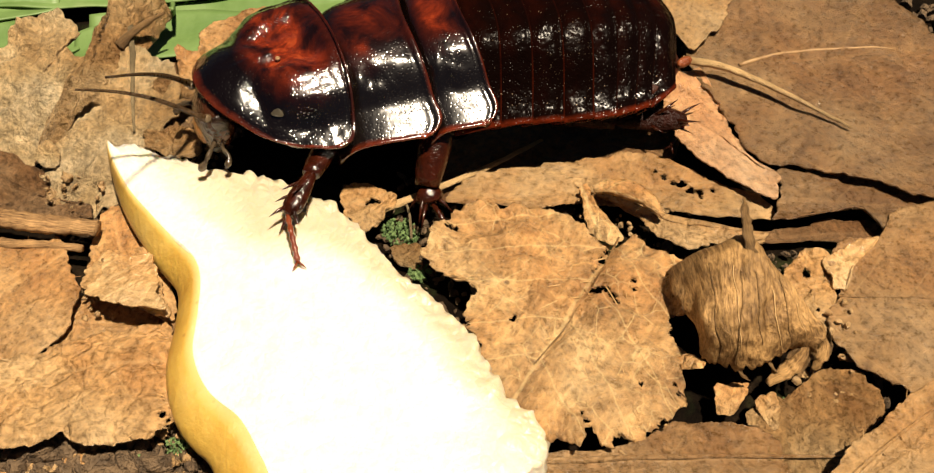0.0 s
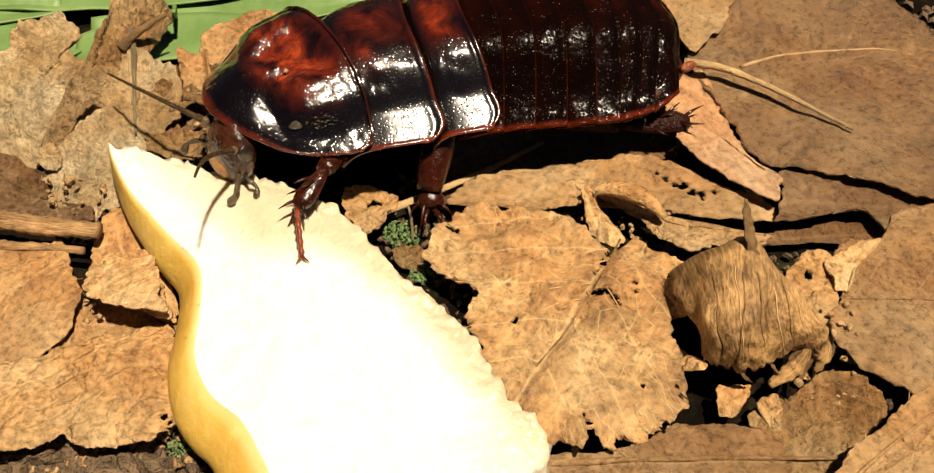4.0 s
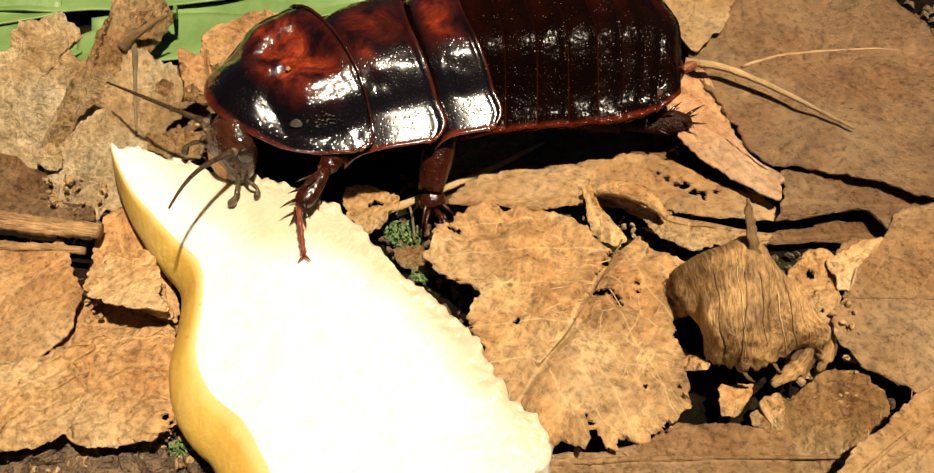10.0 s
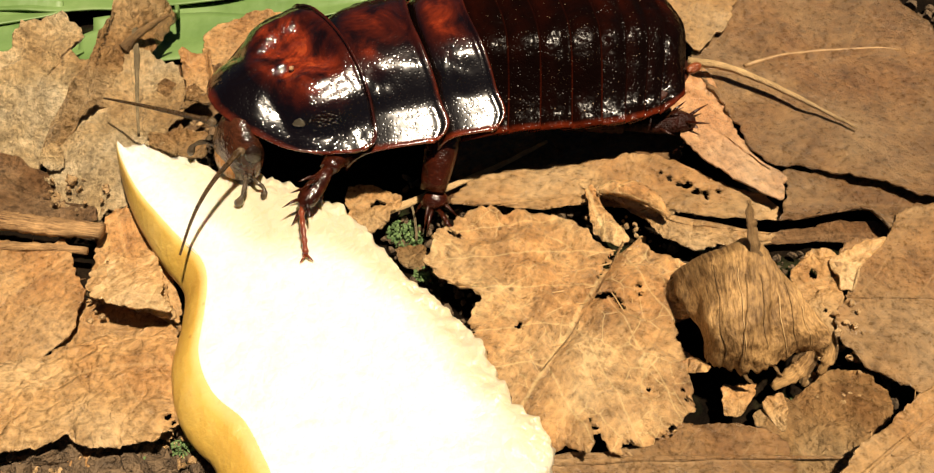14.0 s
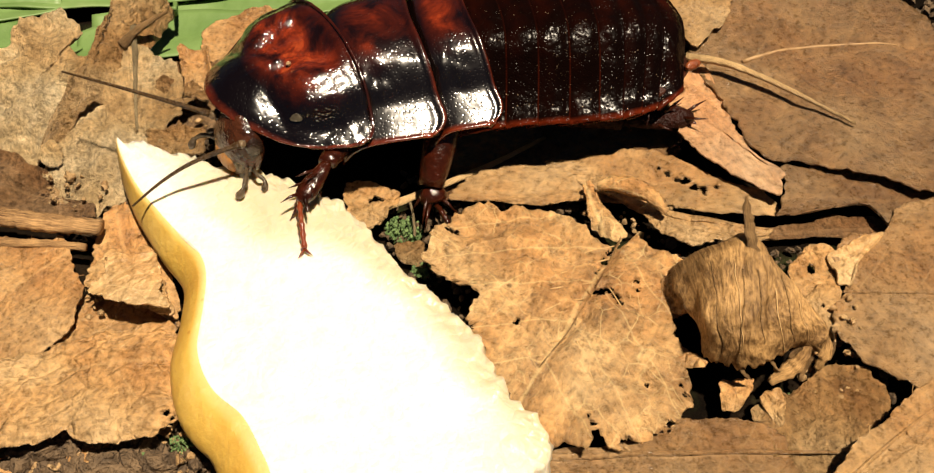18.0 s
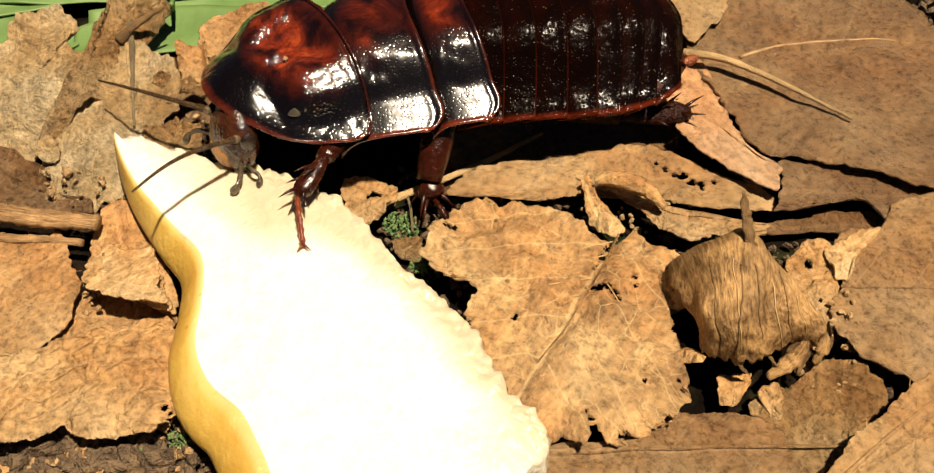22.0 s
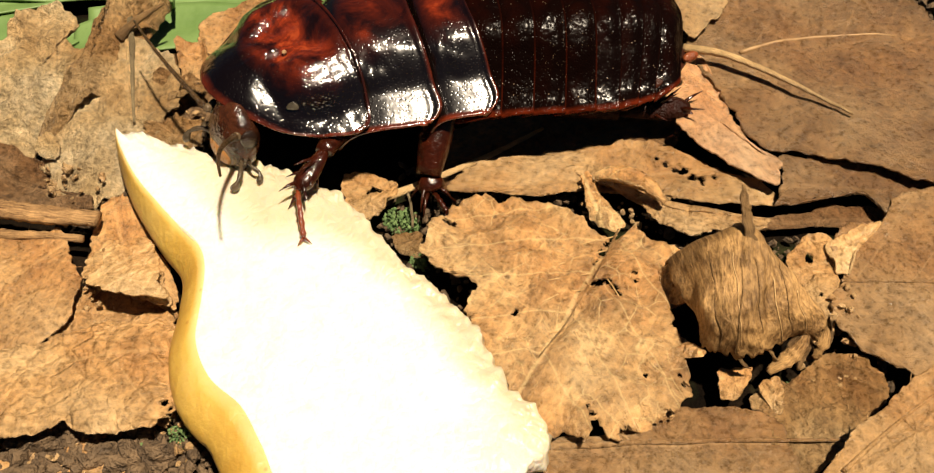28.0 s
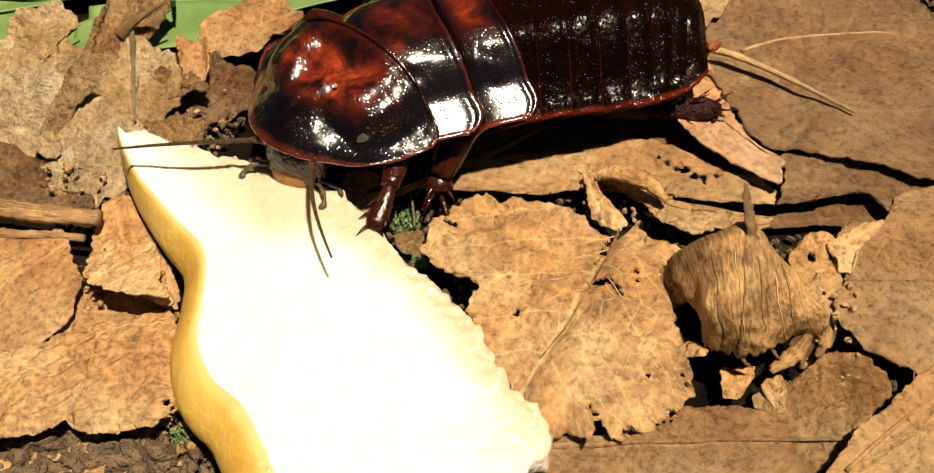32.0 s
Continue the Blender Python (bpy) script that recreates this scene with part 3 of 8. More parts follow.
LEAVES = [
    dict(label="large brown dead leaf lying flat with a pale midrib", mat="leaf_brown", at=(53.1, 23.0, 5.5), tilt=(0, 0.02), lift=0, wave=0.5, vein=(-10.8, 7, 8), n=260,
         torn=[(-19.4, 8.6), (-12.8, 17.9), (-7.9, 27.2), (2.4, 33.8), (13.3, 28.8), (21.3, 15.7), (27.0, 1.2), (19.9, -20.2), (10.1, -20.2), (7.9, -19.3), (1.3, -16.4), (-3.3, -14.6), (-7.3, -13.7), (-10.7, -13.7), (-12.6, -11.1), (-13.9, -5.7), (-16.0, 0.6)]),
    dict(label="brown dead leaf tucked under the large flat leaf", mat="leaf_brown", at=(54.8, 2.3, 4.0), tilt=(0, 0), lift=0, wave=0.35, vein=(-12.3, 1.5, -3), n=200,
         torn=[(-10.3, 6.7), (-1.1, 7.0), (7.4, 4.4), (18.1, 3.8), (14.8, -6.0), (6.9, -6.0), (2.2, -5.4), (2.0, -0.3), (-1.2, -0.0), (-4.6, -0.9), (-10.6, -2.0), (-12.9, -2.4), (-10.8, 1.5)]),
    dict(label="narrow strip of dull brown leaf, coloured darker for the gap's shade", mat="leaf_dark", at=(49.2, -0.6, 1.5), tilt=(0, 0), lift=0, wave=0.3, vein=(-9.5, -0.4, 3), n=140,
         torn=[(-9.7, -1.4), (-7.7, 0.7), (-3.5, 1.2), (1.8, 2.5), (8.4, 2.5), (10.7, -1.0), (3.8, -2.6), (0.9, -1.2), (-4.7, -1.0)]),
    dict(label="flat brown dead leaf with a pale torn edge", mat="leaf_fawn", at=(53.9, -12.3, 4.2), tilt=(0.02, 0), lift=0, wave=0.35, vein=(-6.1, -0.8, -1), n=240,
         torn=[(-6.0, 6.0), (-2.7, 8.3), (0.9, 8.4), (3.0, 10.5), (4.3, 13.7), (16.2, 15.7), (14.3, 0.3), (8.1, -13.8), (-0.5, -15.3), (-3.1, -13.7), (-6.6, -10.7), (-8.4, -7.6), (-8.1, -4.0), (-5.6, -0.4), (-6.2, 2.5)]),
    dict(label="pale tan dead leaf raised over the litter", mat="leaf_plain", at=(49.5, -36.3, 7.0), tilt=(0.1, -0.05), lift=0, wave=0.3, vein=(-10.4, -5.5, 35), n=160,
         torn=[(-9.9, -3.0), (-6.0, 0.9), (-1.2, 4.5), (4.5, 8.6), (10.3, 11.5), (12.6, 3.2), (8.0, -9.4), (-6.5, -10.1), (-12.2, -6.4)]),
    dict(label="greyish brown crumbling dead leaf", mat="leaf_mottled", at=(40.8, -30.6, 2.5), tilt=(0, 0), lift=0, wave=0.5, vein=(-1.5, 5.7, -95), n=180, rings=36, crumble=0.35,
         torn=[(-7.6, 1.5), (-4.0, 3.6), (-0.6, 4.8), (3.8, 8.0), (6.9, 7.3), (9.1, 4.8), (9.8, 2.0), (5.1, -2.4), (0.6, -6.9), (-4.2, -10.5), (-7.3, -9.8), (-5.2, -2.4), (-6.6, -0.4)]),
    dict(label="brown dead leaf with a raised rib along its edge", mat="leaf_fawn", at=(23.4, -35.8, 3.2), tilt=(0, 0.02), lift=0, wave=0.45, vein=(-16.2, 0, 1), n=220,
         torn=[(-16.9, -0.6), (-15.2, 0.9), (-10.0, 1.5), (-5.9, 1.8), (-1.6, 3.8), (4.1, 5.3), (8.2, 4.7), (11.5, 3.8), (13.4, 2.8), (13.6, -1.3), (14.2, -6.2), (0.1, -8.9), (-15.9, -7.6)]),
    # the wide holes at x 14.7 to 16.2 are cut to imitate the cap's shade
    dict(label="broad veined brown dead leaf with torn edges and holes", mat="leaf_vein", at=(11.7, -16.1, 5.0), tilt=(0, 0), lift=-0.6, wave=1.2, vein=(9.4, 13.1, -121), n=420, rings=56, rag=1.6, crumble=0.22, crease=1.0, holes=[(8.0, 11.6, 0.34, 1.0), (7.6, 11.0, 0.36, 1.0), (7.2, 10.4, 0.4, 1.0), (6.8, 9.8, 0.4, 1.0), (6.4, 9.1, 0.34, 1.0), (5.4, 7.3, 0.3, 1.0), (5.0, 6.7, 0.3, 1.0), (-5.5, -1.2, 0.45, 1.0), (4.6, 3.3, 0.6, 1.0), (5.3, 2.9, 0.7, 1.0), (6.2, 2.8, 0.5, 1.0), (7.1, 2.0, 0.65, 1.0), (7.4, 1.1, 0.5, 1.0), (-12.8, 14.3, 0.4, 1.0), (-13.8, 14.6, 0.5, 1.0), (-10.7, 2.7, 0.6, 1.0), (-11.3, -1.8, 0.4, 1.0), (2.1, -14.4, 0.35, 1.0), (2.4, -15.6, 0.4, 1.0), (2.8, -16.7, 0.5, 1.0), (3.2, -17.9, 0.6, 1.0), (9.9, 4.7, 0.4, 1.0), (10.1, 3.5, 0.4, 1.0), (7.5, 10.1, 0.3, 1.0), (6.8, 8.8, 0.35, 1.0), (5.9, 7.6, 0.3, 1.0), (9.5, -10.4, 0.3, 1.0), (6.0, -17.9, 0.6, 1.0), (11.3, -15.6, 0.5, 1.0), (13.3, -10.4, 0.4, 1.0), (14.0, -11.6, 0.4, 1.0), (15.2, -1.8, 1.4, 1.0), (15.4, -3.6, 1.4, 1.0), (16.2, -0.5, 1, 1.0), (15.9, -4.9, 0.9, 1.0), (14.7, -3.2, 1, 1.0)],
         torn=[(-17.9, 10.4), (-15.6, 14.2), (-13.2, 17.3), (-10.4, 19.0), (-6.4, 17.7), (-1.8, 18.7), (1.3, 16.6), (5.4, 12.8), (8.4, 11.4), (11.4, 13.1), (14.6, 10.4), (17.7, 7.6), (17.0, -0.0), (14.5, -7.1), (15.3, -12.0), (12.8, -14.4), (10.8, -16.3), (6.9, -17.9), (4.8, -18.4), (3.3, -16.9), (1.8, -19.0), (-0.8, -17.9), (-3.5, -17.9), (-5.8, -14.4), (-8.4, -7.9), (-11.1, -3.8), (-11.8, -0.0), (-10.5, 2.8), (-12.8, 5.4), (-15.5, 7.1)]),
    dict(label="light brown dead leaf with torn slits behind the veined leaf", mat="leaf_plain", at=(22.0, 6.2, 2.6), tilt=(0, 0.05), lift=0, wave=0.6, vein=(-22.3, -1.1, 5), n=320, rings=44, holes=[(5.4, 3.8, 0.4, 1.0), (6.5, 2.8, 0.5, 1.0), (7.7, 2.0, 0.5, 1.0), (9.0, 1.8, 0.8, 1.0), (10.0, 0.3, 0.8, 1.0), (11.2, -0.2, 0.6, 1.0), (12.9, 0.1, 0.5, 1.0), (6.1, -3.5, 0.4, 1.0), (11.1, -1.1, 0.4, 1.0)],
         torn=[(-25.2, -1.9), (-20.6, 3.1), (-12.1, 4.7), (-3.4, 6.3), (4.5, 7.3), (9.4, 5.1), (14.8, 1.7), (20.9, -1.9), (20.9, -4.4), (14.6, -4.9), (8.2, -4.0), (3.3, -3.4), (-4.1, -2.6), (-12.4, -2.6), (-19.0, -2.6)]),
    dict(label="thin dead leaf folded along its rim", mat="leaf_tan", at=(27.3, 0.7, 4.0), tilt=(0.04, -0.02), lift=0, wave=0.3, vein=(-13.4, 7, -23), n=180,
         torn=[(-13.7, 8.1), (-9.1, 7.5), (-4.3, 5.7), (-2.5, 3.1), (-0.9, -0.7), (2.9, -2.0), (8.4, -2.6), (13.7, -3.6), (12.6, -5.4), (6.3, -5.7), (1.5, -6.0), (-1.3, -3.9), (-4.8, 1.1), (-9.3, 4.9)]),
    dict(label="pinkish tan leaf strip beside the abdomen", mat="leaf_pink", at=(36.7, 15.2, 5.0), tilt=(-0.05, 0), lift=0.2, wave=0.4, vein=(-2.3, 13.7, -71), n=160,
         torn=[(-6.6, 9.2), (-3.3, 13.5), (-0.4, 13.9), (1.0, 8.3), (2.4, 1.3), (3.6, -3.5), (5.3, -6.4), (7.3, -7.4), (6.5, -12.8), (3.6, -11.2), (-0.8, -7.8), (-4.8, -3.3), (-6.4, 0.9), (-7.4, 4.6)]),
    dict(label="pale yellowish dead leaf behind the insect", mat="leaf_plain", at=(36.9, 44.3, 7.0), tilt=(0, 0), lift=0, wave=0.3, vein=(-1.5, -12.2, 74), n=120,
         torn=[(-7.3, 9.6), (1.2, 13.0), (9.3, 9.6), (6.1, -1.0), (3.2, -7.1), (-1.8, -12.9), (-3.8, -9.3), (-6.6, -1.8)]),
    dict(label="crumbly pale grey dead leaf leaning up", mat="leaf_grey", at=(-64.2, 26.7, 7.0), tilt=(0, 0.45), lift=0, wave=0.9, vein=(0.5, -16.6, 95), n=240, rings=40, crumble=0.5,
         torn=[(-12.6, 1.6), (-6.5, 3.6), (-4.9, 6.7), (-1.8, 9.0), (1.8, 9.0), (4.6, 7.5), (5.6, 5.5), (3.4, 3.6), (5.4, 1.9), (8.5, 2.4), (8.4, -1.8), (5.3, -6.8), (2.7, -11.8), (-1.8, -14.3), (-5.5, -12.6), (-10.7, -13.5)]),
    dict(label="crumbly pale grey dead leaf with a dark midrib", mat="leaf_grey", at=(-50.5, 17.0, 5.0), tilt=(0, 0.25), lift=0, wave=0.7, vein=(-2.3, 19.8, -78), n=240, rings=40, crumble=0.5,
         torn=[(-4.4, 9.1), (-2.1, 14.9), (2.2, 13.3), (5.7, 10.7), (8.0, 7.1), (8.1, 2.5), (6.0, -2.4), (6.0, -6.3), (3.8, -9.6), (2.2, -13.3), (-2.1, -14.6), (-7.2, -11.9), (-10.1, -7.7), (-9.3, -0.5), (-7.1, 4.5)]),
    dict(label="brown curled dead leaf in front of the green blades", mat="leaf_mid", at=(-34.3, 35.3, 6.0), tilt=(0, 0.3), lift=0.6, wave=0.7, vein=(-6.9, -2, 19), n=150,
         torn=[(-7.3, 0.5), (-4.2, 3.3), (-0.1, 4.7), (5.6, 4.4), (9.5, 2.3), (5.1, -1.4), (0.7, -4.5), (-2.9, -5.5), (-6.3, -4.0)]),
    dict(label="brown dead leaf beside the twig, coloured darker for its shade", mat="leaf_dark", at=(-60.5, 6.2, 2.5), tilt=(0, 0.1), lift=0, wave=0.7, vein=(-9.4, 2.5, -17), n=160,
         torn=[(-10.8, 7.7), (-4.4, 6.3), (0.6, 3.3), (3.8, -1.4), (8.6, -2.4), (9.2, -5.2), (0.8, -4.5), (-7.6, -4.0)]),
    dict(label="flat mid brown dead leaf with a broken edge", mat="leaf_mid", at=(-54.4, -13.3, 3.2), tilt=(0, 0), lift=0, wave=0.4, vein=(-7.9, -1.5, 45), n=220,
         torn=[(-13.4, 10.8), (-5.2, 10.3), (0.8, 9.5), (2.1, 6.2), (3.6, 3.2), (5.3, 0.4), (4.9, -2.0), (4.4, -4.7), (3.3, -6.5), (2.3, -8.3), (-1.1, -9.1), (-6.7, -10.0)]),
    dict(label="yellowish brown dead leaf under the pear slice", mat="leaf_mid", at=(-45.1, -6.1, 2.2), tilt=(0, 0.05), lift=0, wave=0.3, vein=(-4.4, 10.5, -70), n=140,
         torn=[(-5.3, 3.8), (-5.0, 7.9), (-3.8, 10.2), (-1.8, 9.5), (3.2, 1.8), (7.7, -5.9), (8.4, -10.0), (3.4, -7.7), (-1.6, -5.9), (-5.1, -3.8)]),
    dict(label="shiny creased dead leaf folded over beside the pear", mat="leaf_tan", at=(-42.7, -11.2, 5.0), tilt=(0, -0.12), lift=0, wave=0.35, vein=(-4.9, 3.7, -42), n=150,
         torn=[(-6.1, -1.5), (-5.3, 1.9), (-4.4, 4.7), (-1.1, 5.2), (1.4, 4.7), (2.5, 2.1), (4.5, -2.3), (6.5, -6.4), (3.3, -5.4), (-0.9, -3.4)]),
    dict(label="small brown leaf scrap in a dark crevice", mat="leaf_mid", at=(-45.5, -15.5, 1.4), tilt=(0, 0), lift=0, wave=0.4, vein=(-4.3, 0.1, 0), n=140,
         torn=[(-5.7, 3.9), (-2.5, 5.3), (1.3, 3.9), (7.6, 1.5), (9.0, -1.7), (4.5, -2.2), (0.2, -3.1), (-3.2, -4.4), (-6.1, -3.1), (-5.3, -0.4)]),
    dict(label="thick light tan dead leaf with fine cracks", mat="leaf_tan", at=(-44.4, -28.0, 5.2), tilt=(0, -0.03), lift=-0.7, wave=0.5, vein=(-14.8, 1.4, 8), n=380, rings=50, holes=[(9.7, -2.9, 0.5, 1.0), (10.3, -3.4, 0.3, 1.0)],
         torn=[(-16.4, 3.9), (-11.7, 5.0), (-7.6, 5.5), (-4.1, 7.3), (-1.1, 8.5), (2.7, 9.4), (8.0, 10.3), (9.6, 5.7), (10.9, 0.6), (12.0, -3.5), (10.9, -4.4), (8.5, -6.2), (4.6, -6.7), (0.9, -6.7), (-2.0, -5.8), (-5.0, -7.2), (-7.9, -7.5), (-12.2, -8.4)]),
    dict(label="torn tan leaf scrap with a hole beside green moss", mat="leaf_tan", at=(-13.0, 3.2, 2.6), tilt=(0, 0.1), lift=0.4, wave=0.5, vein=(-4, 0, 20), n=150, rings=30, holes=[(-0.4, 0.6, 0.6, 1.0), (0.3, 0.9, 0.6, 1.0), (1.0, 0.6, 0.45, 1.0)],
         torn=[(-4.1, 2.8), (-2.3, 3.6), (1.1, 3.2), (3.5, 2.8), (3.6, 0.2), (2.5, -0.4), (1.5, -3.5), (-0.3, -4.5), (-2.2, -3.5), (-3.4, -0.9)]),
    dict(label="upright brown leaf shard in the dark gap", mat="leaf_mid", at=(31.8, -27.7, 3.4), tilt=(0, 0.3), lift=0, wave=0.3, vein=(-2, 0, 60), n=90,
         torn=[(-1.9, 1.8), (2.6, 2.0), (1.7, 0.0), (-0.2, -2.1), (-2.1, -1.7)]),
    dict(label="crumpled tan leaf with small dark holes", mat="leaf_tan", at=(44.8, -12.5, 3.5), tilt=(0.05, 0.1), lift=0, wave=0.7, vein=(-2.9, 1.2, 19), n=150, holes=[(-0.1, 3.4, 0.6, 1.0), (2.8, 4.2, 0.5, 1.0), (0.1, -2.5, 0.4, 1.0)],
         torn=[(-3.1, 3.5), (-0.8, 6.2), (1.8, 7.0), (3.5, 6.0), (3.5, 1.9), (2.1, -2.4), (0.5, -8.3), (-1.8, -9.0), (-2.9, -4.8), (-3.1, -0.5)]),
    dict(label="pale torn shred along a leaf edge", mat="leaf_shiny", at=(50.1, -8.2, 5.0), tilt=(0.05, 0.1), lift=0, wave=0.4, vein=(-3, -0.3, 27), n=110,
         torn=[(-3.0, 0.5), (-0.8, 2.2), (1.7, 3.2), (4.5, 3.6), (3.5, 2.0), (1.3, 0.4), (-0.5, -2.2), (-1.6, -4.5), (-2.6, -3.7), (-2.9, -1.7)]),
    dict(label="ragged leaf scrap lying on bare soil", mat="leaf_mid", at=(-42.5, -35.7, 1.0), tilt=(0, 0), lift=0.2, wave=0.4, vein=(-2.8, -1, 29), n=110,
         torn=[(-3.7, 2.6), (-1.0, 3.1), (2.8, 1.6), (4.2, -0.3), (3.2, -3.2), (-1.6, -3.2), (-3.7, -0.3)]),
    # dark colour here deepens the shade under the insect
    dict(label="leaf under the insect, coloured darker for its shade", mat="leaf_dark", at=(13.6, 16.0, 1.0), tilt=(0, 0), lift=0, wave=0.5, vein=(-19.1, -8.3, 22), n=180,
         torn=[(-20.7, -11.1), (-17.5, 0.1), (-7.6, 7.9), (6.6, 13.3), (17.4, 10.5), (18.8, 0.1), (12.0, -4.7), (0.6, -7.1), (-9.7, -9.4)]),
    dict(label="rolled strip of rough brown bark-like leaf", mat="leaf_mottled", at=(-55.5, 26.0, 9.0), tilt=(0.05, 0.3), lift=0, wave=0.7, vein=(-3, -17.3, 83), n=240, rings=36, arch=0.14, crumble=0.55,
         torn=[(-8.3, -12.4), (-7.0, -8.7), (-4.5, -4.0), (-2.1, 0.7), (-0.8, 3.7), (0.5, 7.7), (1.4, 11.2), (1.7, 15.8), (8.7, 15.4), (7.2, 10.4), (6.2, 5.9), (4.8, 1.0), (2.9, -2.9), (1.5, -5.2), (-0.7, -8.0), (-2.5, -10.3), (-4.2, -13.1), (-6.2, -14.2)]),
    dict(label="crumbly grey-brown base of the veined leaf", mat="leaf_vein", at=(18.2, 0.2, 5.2), tilt=(0, 0), lift=-0.6, wave=0.6, vein=(-1.7, 3.9, -78), n=90, rings=36, crumble=0.35,
         torn=[(-2.2, 4.8), (-1.1, 5.2), (-0.3, 3.1), (0.2, 0.9), (1.7, -0.7), (2.9, -3.3), (1.9, -5.4), (-0.2, -4.1), (-1.5, -1.8), (-1.8, 1.5)]),
    dict(label="small pale tan leaf scrap among grey leaves", mat="leaf_grey", at=(-59.4, 11.1, 5.0), tilt=(0, 0.2), lift=-0.5, wave=0.5, vein=(-1.8, -0.4, 4), n=90,
         torn=[(-2.0, -0.3), (-1.6, 1.2), (-0.3, 2.2), (1.2, 1.4), (1.8, -0.9), (1.4, -2.2), (-0.3, -1.7)]),
    dict(label="torn brown leaf piece half sunk in soil", mat="leaf_mid", at=(-48.4, -36.7, 0.8), tilt=(0, 0.02), lift=-0.3, wave=0.6, vein=(-7.9, 0.1, 0), n=130,
         torn=[(-8.5, 2.0), (-4.5, 2.6), (-0.9, 2.2), (1.9, 2.5), (4.8, 1.4), (6.9, 0.4), (6.8, -2.8), (0.1, -4.2), (-6.8, -3.5)]),
    dict(label="brown leaf crumbled behind the head", mat="leaf_dark", at=(-40.5, 24.6, 3.0), tilt=(0, 0.3), lift=0.4, wave=1, vein=(-3.5, -4.2, 53), n=160,
         torn=[(-5.0, 5.8), (-1.5, 7.9), (2.4, 5.3), (8.1, 2.8), (8.6, -3.2), (1.8, -6.6), (-5.2, -7.5), (-6.3, -4.6), (-3.3, -1.2)]),
    dict(label="small dull brown leaf piece in the mossy gap", mat="leaf_mottled", at=(-7.9, -3.5, 0.8), tilt=(0, 0), lift=0, wave=0.5, vein=(-2, 0, 30), n=100,
         torn=[(-2.4, 1.6), (-0.4, 2.2), (1.9, 1.9), (2.5, -1.3), (1.4, -2.3), (-0.7, -1.8), (-2.0, -0.2)]),
    dict(label="pale shiny leaf flap folded over with fine creases", mat="leaf_shiny", at=(-42.0, -12.8, 6.4), tilt=(0.02, -0.12), lift=0, wave=0.25, vein=(-5.7, -1.7, 42), n=170, rings=34,
         torn=[(-5.7, -1.7), (-4.7, 1.9), (-4.1, 4.9), (-2.2, 4.5), (1.5, 5.1), (2.7, 1.9), (4.2, -2.8), (6.2, -5.3), (3.1, -4.6), (-0.8, -3.5)]),
    dict(label="crumpled brown leaf piece beside the dark hole", mat="leaf_mottled", at=(-42.2, 21.6, 6.0), tilt=(0.1, 0.3), lift=0.5, wave=1.3, vein=(-4, 0, 20), n=140, rings=30, crumble=0.5,
         torn=[(-4.8, 2.1), (-1.2, 4.1), (3.2, 2.1), (4.4, -1.0), (2.4, 0.1), (-2.6, -2.4)]),
    dict(label="crumbling greyish leaf piece near the pear tip", mat="leaf_mottled", at=(-42.0, 13.5, 4.6), tilt=(0.1, 0.15), lift=0.4, wave=0.9, vein=(-4, 0, 5), n=140, rings=30, crumble=0.5,
         torn=[(-5.0, 2.3), (-0.7, 2.9), (4.3, 1.7), (4.7, -3.2), (0.4, -2.8), (-3.5, -0.8)]),
    dict(label="curled brown leaf crumb behind the insect's head", mat="leaf_mid", at=(-40.9, 27.6, 6.4), tilt=(0, 0.4), lift=0.6, wave=1.2, vein=(-3, 0, 50), n=120, rings=26, crumble=0.4,
         torn=[(-3.5, 3.2), (0.9, 4.6), (2.1, -0.3), (1.9, -4.4), (-1.5, -3.0)]),
    dict(label="narrow tan leaf shard beside moss", mat="leaf_tan", at=(36.1, -29.3, 3.4), tilt=(0.2, 0.1), lift=0, wave=0.3, vein=(-1, -2, 70), n=90,
         torn=[(-1.6, 1.6), (0.8, 2.4), (1.1, -0.1), (0.4, -2.8), (-0.9, -0.9)]),
]


def add_midrib(leaf, d, reach, width, seed=0, bend=0.0):
    """A raised midrib lying along the leaf's vein line."""
    ox, oy, ang = d["vein"]
    cs, sn = math.cos(radians(ang)), math.sin(radians(ang))
    pts, rad = [], []
    for i in range(28):
        t = i / 27
        s = reach[0] + (reach[1] - reach[0]) * t
        b = bend * math.sin(math.pi * t)
        x, y = ox + s * cs - b * sn, oy + s * sn + b * cs
        z = d["tilt"][0] * x + d["tilt"][1] * y + d["wave"] * (1.1 * nz(x, y, 0, 11, seed) + 0.55 * nz(x, y, 0, 4.2, seed + 2))
        pts.append((x, y, z - 0.2))
        rad.append(width * (1 - 0.6 * t))
    v, f, u = tube(pts, rad, 8)
    return mesh_object("midrib", v, f, {"leaf_brown": "rib_brown", "leaf_vein": "leaf_mottled"}.get(d["mat"], d["mat"]), leaf, "raised midrib", u)


